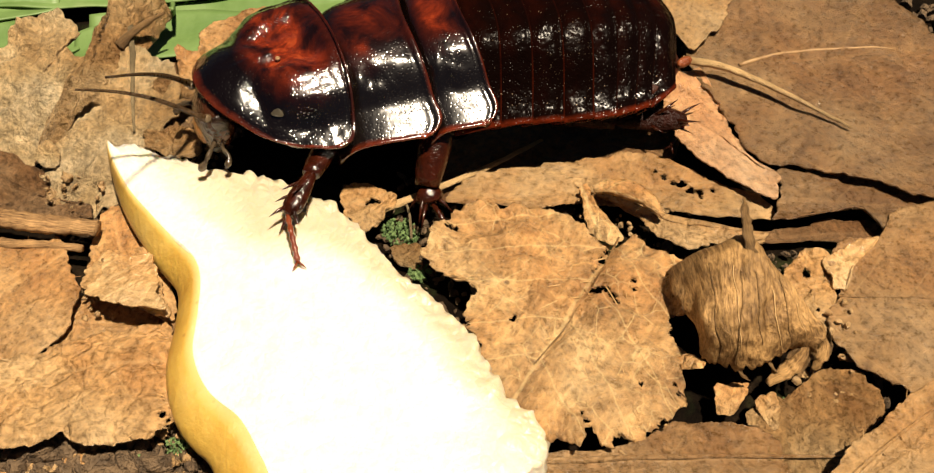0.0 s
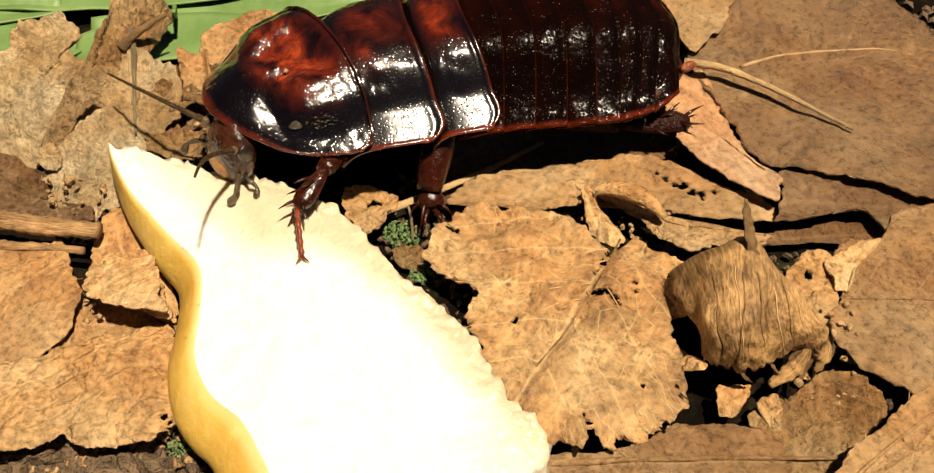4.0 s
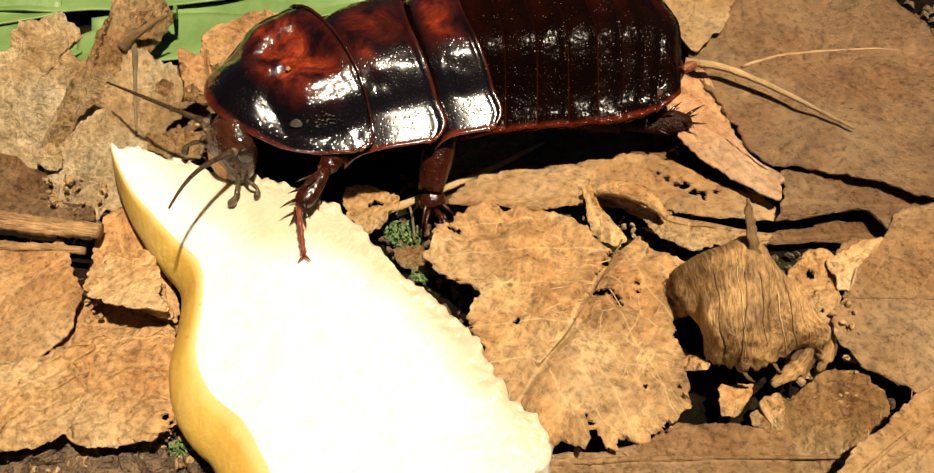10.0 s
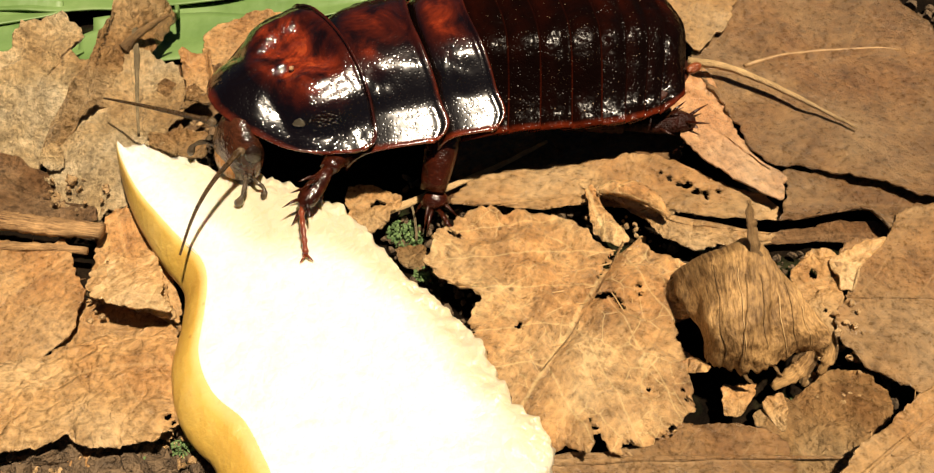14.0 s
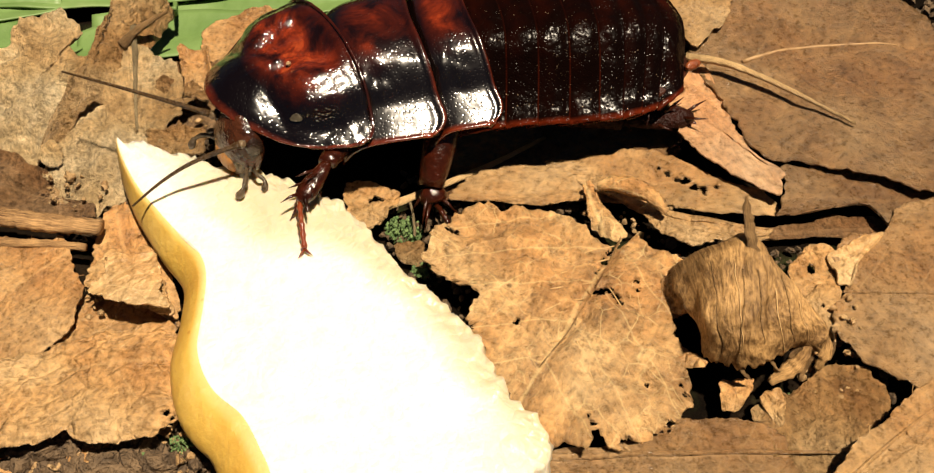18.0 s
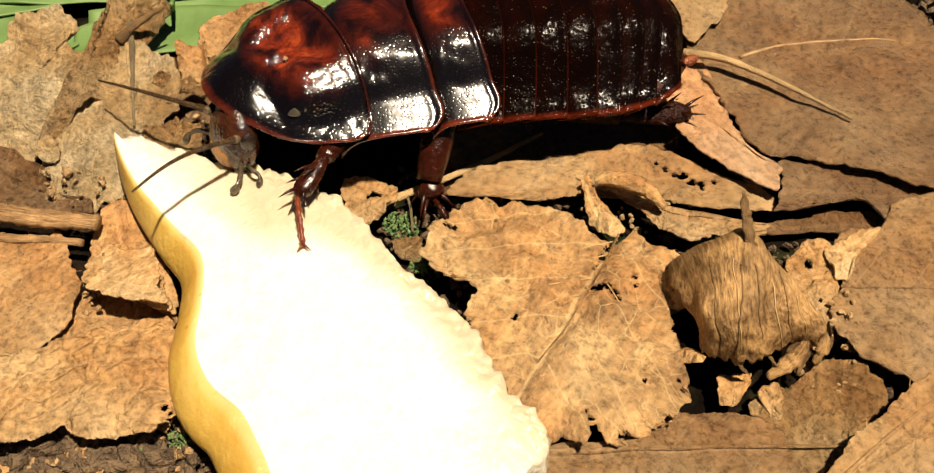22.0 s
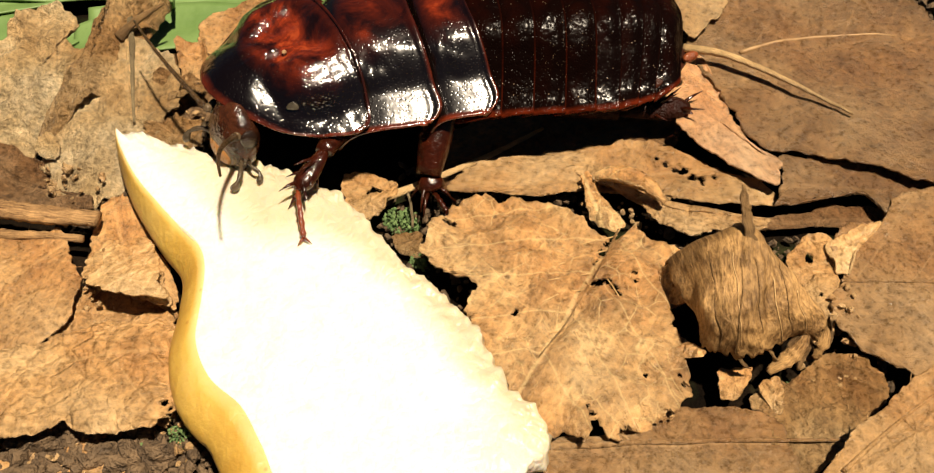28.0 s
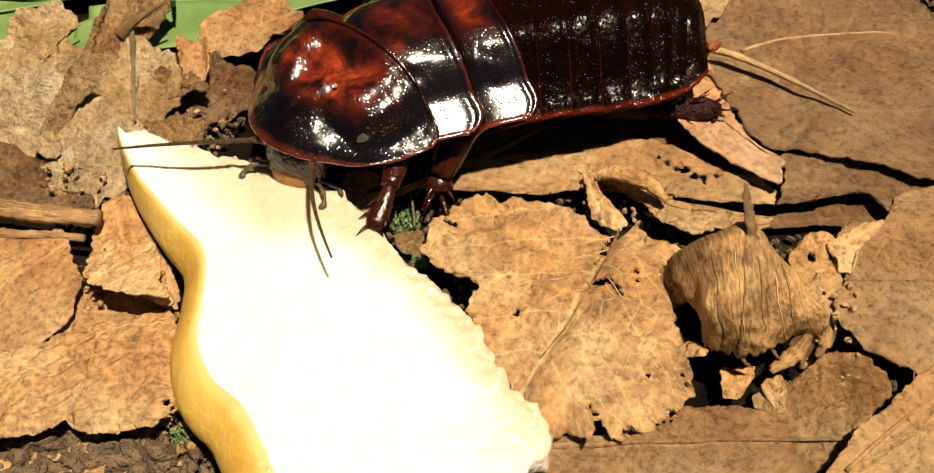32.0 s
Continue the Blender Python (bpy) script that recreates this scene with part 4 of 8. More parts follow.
def add_side_veins(leaf, d, starts, mat, seed):
    """Raised side veins that branch from the midrib and follow the leaf's surface; starts hold (place along the rib, side, length)."""
    co = np.zeros(len(leaf.data.vertices) * 3)
    leaf.data.vertices.foreach_get("co", co)
    co = co.reshape(-1, 3) / MM
    ox, oy, ang = d["vein"]
    rng = random.Random(seed)
    for along, side, length in starts:
        lean = radians(rng.uniform(34, 62))
        pts, rad = [], []
        for i in range(18):
            t = i / 17
            s = along + length * t * math.cos(lean) * (1 + 0.25 * t)
            w = side * length * t * math.sin(lean) * (1 - 0.12 * t) + 1.1 * nz(s, along, 0, 2.6, seed) * t
            a = radians(ang)
            x, y = ox + s * math.cos(a) - w * math.sin(a), oy + s * math.sin(a) + w * math.cos(a)
            near = np.argsort((co[:, 0] - x) ** 2 + (co[:, 1] - y) ** 2)[:12]
            if math.hypot(co[near[0], 0] - x, co[near[0], 1] - y) > 0.8:
                break
            pts.append((x, y, float(np.median(co[near, 2])) + 0.03))
            rad.append(0.11 * (1 - 0.7 * t))
        if len(pts) < 5:
            continue
        z = [p[2] for p in pts]
        pts = [(p[0], p[1], (z[max(0, i - 1)] + z[i] + z[min(len(z) - 1, i + 1)]) / 3) for i, p in enumerate(pts)]
        v, f, u = tube(pts, rad, 6)
        mesh_object("side_vein", v, f, mat, leaf, "", u)


def build_curled_leaf():
    """A leaf bent over into a hollow cap: fibres run from the ridge at its stalk down to a torn rim."""
    base = new("curled_leaf")
    base.location = Vector((35.5, -19, 0)) * MM
    ridge = curve_points([(-10.1, 5.3, 8.0), (-8.9, 5.2, 10.5), (-7.2, 4.8, 13.0), (-5.2, 4.5, 15.0), (-2.1, 4.9, 16.5), (0.3, 2.8, 15.5), (3.4, -0.3, 13.0), (7.3, -2.8, 9.5)], 90)
    belly = curve_points([(-9.0, 1.4, 8.0), (-8.4, -0.4, 9.5), (-7.5, -2.6, 12.0), (-5.6, -4.1, 13.5), (-2.9, -4.4, 14.0), (0.4, -3.8, 12.5), (3.7, -3.6, 10.5), (6.8, -4.1, 8.5)], 90)
    rim = curve_points([(-7.0, 2.5, 6.5), (-7.1, -1.7, 6.5), (-7.2, -5.2, 7.0), (-4.9, -6.8, 7.5), (-2.0, -7.3, 7.5), (1.1, -5.8, 7.5), (4.2, -4.0, 7.0), (6.4, -4.3, 6.5)], 90)
    rows = 44
    P, UV = np.zeros((rows, 90, 3)), np.zeros((rows, 90, 2))
    for j in range(90):
        a = j / 89
        r, m, b = Vector(ridge[j]), Vector(belly[j]), Vector(rim[j])
        back = Vector((r.x + 0.5, r.y + 3.5, max(3.0, r.z - 7)))
        tear = 0.10 * nz(a * 30, 0, 0, 1.0, 3) + 0.06 * nz(a * 90, 0, 0, 1.0, 8)
        for i in range(rows):
            t = i / (rows - 1)
            if t < 0.2:
                k = t / 0.2
                p = back.lerp(r, k) + Vector((0, 0.8, 1.2)) * math.sin(math.pi * k)
                k = 0.0
            else:
                k = (t - 0.2) / 0.8 * (1 + tear * (t - 0.2))
                p = r * (1 - k) ** 2 + (2 * m - 0.5 * (r + b)) * 2 * k * (1 - k) + b * k * k
            fib = 0.24 * nz(a * 50 + 1.2 * nz(a * 6, k * 3, 0, 1, 4), k * 2.6, 0, 1.0, 2) + 0.28 * nz(a * 20, k * 1.6, 0, 1.0, 6) + 0.35 * nz(p.x, p.y, p.z, 1.3, 5)
            p = p + Vector((0.25, -0.65, 0.7)) * fib + Vector((0.5, 0, 0)) * nz(a * 8, k * 3, 0, 1.0, 9)
            P[i, j] = p
            UV[i, j] = (k * 1.2 + 0.06 * nz(a * 9, k * 4, 0, 1, 1), a * 1.8 + 0.05 * nz(a * 4, k * 3, 0, 1, 7))
    v, f, u = sheet(P, UV, 0.28)
    mesh_object("blade", v, f, "fibre_leaf", base, "bent blade with coarse golden fibres", u)
    for k, (j0, drift) in enumerate(((33, 3), (43, 5), (53, 7), (61, 10), (68, 8), (76, 9), (47, -6))):
        line = []
        for i in range(rows // 4 + 2 * (k % 4), rows - 2 - 3 * (k % 3)):
            t = i / (rows - 1)
            j = j0 + drift * (t - 0.3) + 0.8 * nz(t * 3, k, 0, 1, 4)
            j = min(88.0, max(0.0, j))
            lo = P[i, int(j)] + (P[i, int(j) + 1] - P[i, int(j)]) * (j - int(j))
            line.append(Vector(lo) + Vector((0.02, -0.06, 0.06)))
        v, f, u = tube(line, [(0.06 if k % 3 else 0.09) * (1 - 0.5 * i / len(line)) for i in range(len(line))], 6)
        mesh_object("fibre_strand", v, f, "rib" if k % 2 else "fibre_leaf", base, "loose golden fibre" if k % 2 else "", u)
    pts = curve_points([(-2.7, 8.3, 20.0), (-2.5, 6.6, 18.6), (-2.0, 4.3, 16.6), (-1.2, 0.6, 14.6)], 40)
    v, f, u = tube(pts, [(0.36 + 0.36 * math.sin(math.pi * 0.6 * i / 39)) * (1 + 0.35 * nz(i * 0.3, 0, 0, 1, 2)) for i in range(40)], 12, 0.05, 0.7)
    v = [(x + 0.3 * nz(x, y, z, 0.9, 4), y + 0.3 * nz(x, y, z, 1.1, 6), z + 0.3 * nz(x, y, z, 0.8, 7)) for x, y, z in v]
    mesh_object("leaf_stalk", v, f, "fibre", base, "frayed brown stalk", u)
    shreds = [[(1.1, -6.4, 3.0), (3.0, -5.7, 4.5), (4.5, -4.6, 6.0), (5.3, -2.4, 8.5)], [(7.1, -4.4, 3.0), (7.8, -3.7, 4.5), (8.1, -2.4, 6.0), (7.3, -1.5, 8.0)],
              [(4.9, -5.9, 2.5), (5.9, -4.2, 5.0), (6.1, -3.3, 7.5), (5.5, -2.2, 9.0)], [(3.4, -4.5, 5.5), (4.4, -3.5, 7.5), (4.3, -2.6, 9.0)], [(9.1, -2.9, 3.0), (9.5, -1.3, 4.0), (8.6, -1.0, 7.0)],
              [(-3.6, -6.6, 7.6), (-2.8, -7.4, 6.6), (-1.6, -7.5, 5.6)], [(0.2, -6.0, 7.4), (1.2, -6.4, 6.2), (1.5, -6.2, 5.0)]]
    for k, ctrl in enumerate(shreds):
        wide = (1.15, 0.75, 0.4, 0.5, 0.5, 0.35, 0.35)[k]
        v, f, u = tube(curve_points(ctrl, 22), [wide * (0.25 + 0.75 * math.sin(math.pi * min(1.0, 0.1 + i / 24))) * (1 + 0.3 * nz(i * 0.5, k, 0, 1, 3)) for i in range(22)], 8, 0.05, 0.35)
        v = [(x + 0.2 * nz(x, y, z, 0.8, 4), y + 0.2 * nz(x, y, z, 0.8, 6), z + 0.2 * nz(x, y, z, 0.8, 7)) for x, y, z in v]
        mesh_object("torn_shred", v, f, "fibre_leaf" if k < 2 else "fibre", base, uvs=u)
    lips = [dict(torn=[(-11.3, -4.2), (-10.2, -4.0), (-8.8, -3.6), (-7.7, -4.2), (-6.7, -6.0), (-7.4, -6.6), (-8.8, -6.1), (-10.2, -5.4)], n=110, rag=0.4, vein=(-10, -5, 10), tilt=(0.55, -0.25), lift=-0.5, wave=0.35),
            dict(torn=[(-10.6, 7.6), (-9.2, 7.8), (-7.6, 6.9), (-6.9, 4.6), (-7.4, 1.6), (-8.7, 1.4), (-10.4, 3.0), (-10.9, 6.1)], n=110, rag=0.4, vein=(-9, 2, 80), tilt=(1.0, 0.12), lift=-0.6, wave=0.35)]
    for k, d in enumerate(lips):
        P, UV = leaf_shape(d, 31 + k)
        P[:, :, 2] += (9.6, 15.4)[k]
        v, f, u = sheet(P, UV, -0.3, around=True)
        mesh_object("curled_lip", v, f, "leaf_tan", base, "pale curled lip", u)
    return tagged(base, "brown fibrous dead leaf bent over into a hollow cap", "dead leaf", "leaf litter")


def build_sticks():
    def stick(name, label, ctrl, r0, r1, mat, sides=10, n=40, rough=0.12, flat=1.0, cat="twig"):
        pts = curve_points(ctrl, n)
        rad = [(r0 + (r1 - r0) * i / (n - 1)) * (1 + rough * nz(i * 0.4, 0, 0, 1, r0 * 7)) for i in range(n)]
        v, f, u = tube(pts, rad, sides, flat=flat)
        v = [(x + 0.35 * rough * nz(x, y, z, 1.5, 1), y + 0.35 * rough * nz(x, y, z, 1.5, 5), z + rough * nz(x, y, z, 1.2, 3)) for x, y, z in v]
        return tagged(mesh_object(name, v, f, mat, uvs=u), label, cat)
    stick("leaf_stalk", "pale curved dry leaf stalk lying on the large leaf", [(33.0, 28.6, 7.6), (38.5, 27.0, 7.7), (44.5, 23.4, 7.5), (50, 19.4, 7.0), (55.8, 15.4, 6.2)], 0.68, 0.2, "stem", cat="stalk")
    stick("straw", "pale dry straw lying under the insect", [(-11.8, 2.6, 2.4), (-4, 6.6, 2.6), (4, 11.6, 2.2), (11.5, 17, 2.0)], 0.75, 0.35, "stem", flat=0.5, cat="straw")
    stick("stick", "weathered wooden stick with coarse fibres", [(-72, -0.8, 4.6), (-64, -1.0, 5.0), (-56, -2.0, 4.8), (-49.0, -2.6, 4.6)], 1.7, 1.35, "stick", 12, 60, 0.25, 0.75)
    stick("stick", "thin dark splinter under the wooden stick", [(-70, -4.2, 2.6), (-60, -4.0, 3.0), (-51, -4.8, 3.0)], 0.7, 0.5, "stick", 8, 30, 0.3)
    stick("twig", "short broken side twig pointing up", [(-52.5, 30.5, 8.5), (-50, 32.5, 10.0), (-46.0, 35.5, 11.0)], 0.9, 0.3, "fibre", 8, 24, 0.2)
    stick("stalk", "thin green shaded grass stalk", [(-49, 46, 1), (-47.5, 44, 6), (-46.4, 40, 8)], 0.5, 0.3, "green", 8, 20, 0.1)
    stick("leaf_stalk", "grey dry stalk lying down a crumbly leaf", [(-53.2, 40.0, 9.6), (-51.5, 34.5, 9.4), (-50.3, 28.4, 7.6), (-49.4, 22.6, 6.2), (-48.2, 16.0, 4.5)], 0.55, 0.2, "stalk_grey", 8, 40, 0.25, 0.5, "stalk")
    stick("stem", "thin dry stem standing in the moss", [(-7.3, -0.6, 0.2), (-7.6, 2.2, 1.6), (-8.4, 5.0, 2.6)], 0.22, 0.16, "stalk_grey", 8, 20, 0.2, cat="stem")
    stick("twig", "reddish brown twig beyond the litter", [(70, 55, 5), (75, 50, 5.5), (82, 45, 5.5), (92, 42, 5)], 1.0, 0.9, "stick", 8, 30, 0.2)


def build_green():
    blades = [((-47, 40.5, 0.2), 34, 12, 6), ((-80, 38, 0.5), 34, 12, 10), ((-92, 44, 3.0), 48, 9, 12), ((-66, 53, 2.5), 60, 10, 3), ((-40, 47.5, 1.5), 46, 9, 8), ((-30, 58, 2.0), 60, 10, -6), ((-60, 67, 2.5), 80, 12, 4), ((20, 66, 1.5), 90, 12, -4), ((84, 62, 1.0), 50, 9, 20)]
    for k, ((x, y, z), length, width, ang) in enumerate(blades):
        P, UV = np.zeros((40, 13, 3)), np.zeros((40, 13, 2))
        for i in range(40):
            t = i / 39
            w = width * (0.35 + 0.65 * math.sin(math.pi * min(1, 0.08 + 0.92 * t)) ** 0.6) / 2
            for j in range(13):
                s = j / 6 - 1
                P[i, j] = (length * (t - 0.5), w * s, 1.0 * abs(s) + 1.6 * math.sin(2.5 * t + k) + 0.3 * nz(length * t, s * 4, 0, 6, k))
                UV[i, j] = (t * length * 0.1, s * w * 0.1)
        v, f, u = sheet(P, UV, -0.3)
        ob = mesh_object("green_leaf", v, f, "green", uvs=u)
        ob.matrix_world = pose(x * MM, y * MM, z * MM, 0, 0, ang)
        tagged(ob, "bright green living leaf blade lying behind the litter", "leaf", "green blades")


# ---- pear slice ----
PEAR_EDGE = [(-49.8, 10.3), (-46.0, 1.7), (-39.8, -6.6), (-34.5, -12.3), (-32.7, -18.6), (-31.8, -24.6), (-29.1, -29.8), (-24.7, -33.7), (-21.7, -38.4), (-18.2, -43.8), (-8.7, -49.0), (1.0, -45.2), (7.2, -39.4), (9.2, -35.6), (4.9, -29.6), (0.4, -22.1), (-3.5, -16.9), (-8.9, -11.3), (-15.1, -3.2), (-22.7, 2.4), (-27.6, 3.9), (-36.5, 6.6), (-45.3, 9.6)]
PEAR_TOP = 8.5


def build_pear():
    base = new("pear_slice")
    cx, cy = -20.0, -16.0
    base.location = Vector((cx, cy, 0)) * MM
    n = 360
    loop = []
    closed = [Vector((x - cx, y - cy, 0)) for x, y in PEAR_EDGE]
    m = len(closed)
    skin_to = 11 / m
    for k in range(n):
        f = k / n * m
        i, t = int(f), f - int(f)
        a, b, d, e = closed[i - 1], closed[i % m], closed[(i + 1) % m], closed[(i + 2) % m]
        loop.append(0.5 * (2 * b + (d - a) * t + (2 * a - 5 * b + 4 * d - e) * t * t + (3 * b - a - 3 * d + e) * t ** 3))
    mid = Vector((3.0, -6.0, 0))
    nor = []
    for k in range(n):
        d = loop[(k + 1) % n] - loop[k - 1]
        nor.append(Vector((-d.y, d.x, 0)).normalized() * -1)
    if sum((loop[k] - mid).dot(nor[k]) for k in range(n)) < 0:
        nor = [-v for v in nor]

    def swell(k):
        s = (k / n) / skin_to
        if s > 1:
            return 0.0
        return (0.4 + 4.6 * min(1, s * 1.7)) * math.sin(math.pi * min(1, max(0, 0.06 + 0.94 * s)) * 0.5 + 0.45) * (1 if s < 0.93 else (1 - s) / 0.07)

    def is_skin(k):
        return k / n < skin_to

    rings = []
    for i in range(26):
        f = (i / 25) ** 0.75 * 0.985 + 0.015
        ring = []
        for k in range(n):
            p = mid + (loop[k] - mid) * f
            rough = 0.0 if is_skin(k) else 1.0
            z = PEAR_TOP + 0.5 * nz(p.x, p.y, 0, 12, 3) + 0.25 * nz(p.x, p.y, 0, 3, 5)
            edge = max(0, f - 0.8) / 0.2
            z += rough * edge * (1.0 * nz(p.x, p.y, 0, 1.6, 7) + 0.7 * nz(p.x, p.y, 0, 3.2, 2) + 0.5 * nz(p.x, p.y, 0, 0.8, 11) - 0.6 * edge)
            if is_skin(k):
                p = p - nor[k] * (f ** 6 * 1.5 * math.exp(-((k / n / skin_to - 0.22) / 0.16) ** 2))
            if i == 25:
                p = p + nor[k] * (rough * (0.9 * nz(p.x, p.y, 0, 1.7, 8) + 0.5 * nz(p.x, p.y, 0, 0.8, 4)))
            ring.append((p.x, p.y, z))
        rings.append(ring)
    wall = 10
    for w in range(1, wall + 1):
        t = w / wall
        ring = []
        for k in range(n):
            p = Vector(rings[25][k])
            p += nor[k] * (min(1.0, 2.2 * t) * (1.5 * math.exp(-((k / n / skin_to - 0.22) / 0.16) ** 2) if is_skin(k) else 0.0))
            z = p.z * (1 - t) + 0.7 * t
            if is_skin(k):
                b = swell(k) * math.sin(math.pi * min(1.0, 0.95 * t + 0.02)) ** 0.8
            else:
                b = -1.6 * t + 1.0 * nz(p.x, p.y, z, 1.8, 6) * math.sin(math.pi * t) + 0.9 * math.sin(math.pi * t)
            q = p + nor[k] * b
            ring.append((q.x, q.y, z))
        rings.append(ring)
    verts = [v for r in rings for v in r]
    faces = []
    for i in range(len(rings) - 1):
        for k in range(n):
            q = (k + 1) % n
            faces.append((i * n + k, i * n + q, (i + 1) * n + q, (i + 1) * n + k))
    o = len(verts)
    verts += [(mid.x, mid.y, PEAR_TOP), (mid.x, mid.y, 0.7)]
    e = (len(rings) - 1) * n
    for k in range(n):
        q = (k + 1) % n
        faces += [(o, k, q), (o + 1, e + q, e + k)]
    uvs = []
    for i in range(len(rings)):
        f = min(1.0, ((min(i, 25) / 25) ** 0.75 * 0.985 + 0.015))
        for k in range(n):
            s = (k / n - skin_to) / (1 - skin_to)
            uvs.append((f + 0.34 * min(1.0, max(0.0, (s - 0.45) / 0.4)), 0.0 if is_skin(k) else min(1.0, s * 6, (1 - s) * 5)))
    uvs += [(0, 0), (1, 0)]
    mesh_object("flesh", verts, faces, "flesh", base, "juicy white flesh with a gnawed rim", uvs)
    ks = [k for k in range(n) if is_skin(k)]
    P = np.zeros((wall + 1, len(ks), 3))
    for w in range(wall + 1):
        for j, k in enumerate(ks):
            p = Vector(rings[25 + w][k]) + nor[k] * (0.10 if w else 0.02)
            if w == 0:
                p.z += 0.04
            P[w, j] = p
    UV = np.zeros((wall + 1, len(ks), 2))
    UV[:, :, 0] = (np.arange(wall + 1) / wall)[:, None]
    v, f, u = sheet(P, UV, 0.06)
    mesh_object("skin", v, f, "skin", base, "smooth yellow skin", u)
    return tagged(base, "slice of ripe pear with white flesh and yellow skin", "pear slice")


# ---- the cockroach: x forward, y to its own left, z up, in mm ----
def half_width(x):
    return float(np.interp(x, [-36, -35, -33.5, -31, -27, -22, -14, -6, 4, 12, 18], [6.0, 8.4, 10.6, 13.0, 15.5, 16.6, 16.5, 15.6, 15.8, 15.8, 15.4]))


def top_height(x):
    return float(np.interp(x, [-36, -32, -26, -18, -8, 2, 12], [13.5, 16.6, 19.0, 20.6, 21.3, 21.3, 21.3]))


def rim_height(x):
    return float(np.interp(x, [-36, -25, -10, 12], [10.2, 11.0, 12.2, 13.0]))


def ease(a, b, x):
    k = min(1.0, max(0.0, (x - a) / (b - a)))
    return k * k * (3 - 2 * k)


def section(ys, zs):
    """A smooth profile through a few heights."""
    ys, zs = np.asarray(ys, float), np.asarray(zs, float)
    m = np.gradient(zs, ys)
    m[0] = 0

    def at(y):
        y = min(max(abs(y), ys[0]), ys[-1])
        i = min(int(np.searchsorted(ys, y, "right")) - 1, len(ys) - 2)
        h = ys[i + 1] - ys[i]
        t = (y - ys[i]) / h
        return float((1 + 2 * t) * (1 - t) ** 2 * zs[i] + t * (1 - t) ** 2 * h * m[i] + t * t * (3 - 2 * t) * zs[i + 1] + t * t * (t - 1) * h * m[i + 1])
    return at


# the back falls off in a shoulder and eases out into a sloping brim
THORAX = section([0, 0.2, 0.35, 0.45, 0.55, 0.61, 0.68, 0.82, 1.0], [1.0, 0.98, 0.925, 0.83, 0.695, 0.57, 0.37, 0.195, 0.0])
ARCH = section([0, 0.25, 0.40, 0.48, 0.56, 0.88, 0.93, 1.0], [1.0, 0.985, 0.93, 0.84, 0.70, 0.08, 0.045, 0.0])
PRON_HIND = section([0, 4, 6.7, 8.5, 10, 11, 12, 13, 14.6], [22.2, 21.8, 21.0, 20.15, 19.1, 18.0, 16.4, 15.1, 13.9])
PRON_MID = section([0, 3.6, 5.2, 6.6, 7.6, 8.5, 9.4, 10.1, 10.7, 11.4, 12.2, 13.2, 14.6], [20.2, 19.9, 20.5, 20.6, 20.3, 19.85, 19.3, 18.75, 18.0, 16.7, 15.6, 14.9, 14.0])


def dome(s):
    s = abs(s)
    bell = (1 + math.cos(math.pi * min(1.0, s / 0.8))) / 2
    return 0.57 * bell + 0.43 * (1 - (math.sqrt(s * s + 0.02) - 0.1414) / 0.8685)


def thorax_plate(name, x_front, x_rear, roach, label, seed):
    """A broad back plate with a sloping brim and rounded hind corners."""
    ni, nj = 34, 91
    P, UV = np.zeros((ni, nj, 3)), np.zeros((ni, nj, 2))
    for i in range(ni):
        t = i / (ni - 1)
        for j in range(nj):
            s = math.sin(math.pi / 2 * (2 * j / (nj - 1) - 1)) * 0.6 + 0.4 * (2 * j / (nj - 1) - 1)
            a = abs(s)
            hind = x_rear - 2.6 * a ** 1.6 + 2.6 * max(0.0, (a - 0.82) / 0.18) ** 2.2
            x = x_front + (hind - x_front) * t - 1.0 * a * (1 - t)
            w = half_width(x)
            z = 13.0 + 8.2 * THORAX(s) + 0.35 * t - 3.8 * (1 - t) ** 6
            z += 0.28 * math.exp(-((t - 0.975) / 0.02) ** 2) - 0.22 * math.exp(-((t - 0.91) / 0.035) ** 2)
            z += 0.2 * math.exp(-((a - 0.985) / 0.012) ** 2)
            # wrinkled hollow under the shoulder
            fold = math.exp(-((a - 0.57) / 0.10) ** 2 - ((t - 0.45) / 0.3) ** 2)
            z += fold * (1.0 * nz(x, s * 15, 0, 1.9, seed) + 0.3 * nz(x, s * 15, 0, 0.8, seed + 3) - 0.25)
            z += 0.25 * math.exp(-((a - 0.47) / 0.06) ** 2 - ((t - 0.62) / 0.35) ** 2)
            z += 0.10 * nz(x, s * 15, 0, 3.0, seed + 5)
            P[i, j] = (x, w * s * (1 - 0.08 * (1 - t) ** 2), z)
            UV[i, j] = (t, (s + 1) / 2)
    v, f, u = sheet(P, UV, -0.4)
    return mesh_object(name, v, f, "shell_thorax", roach, label, u)


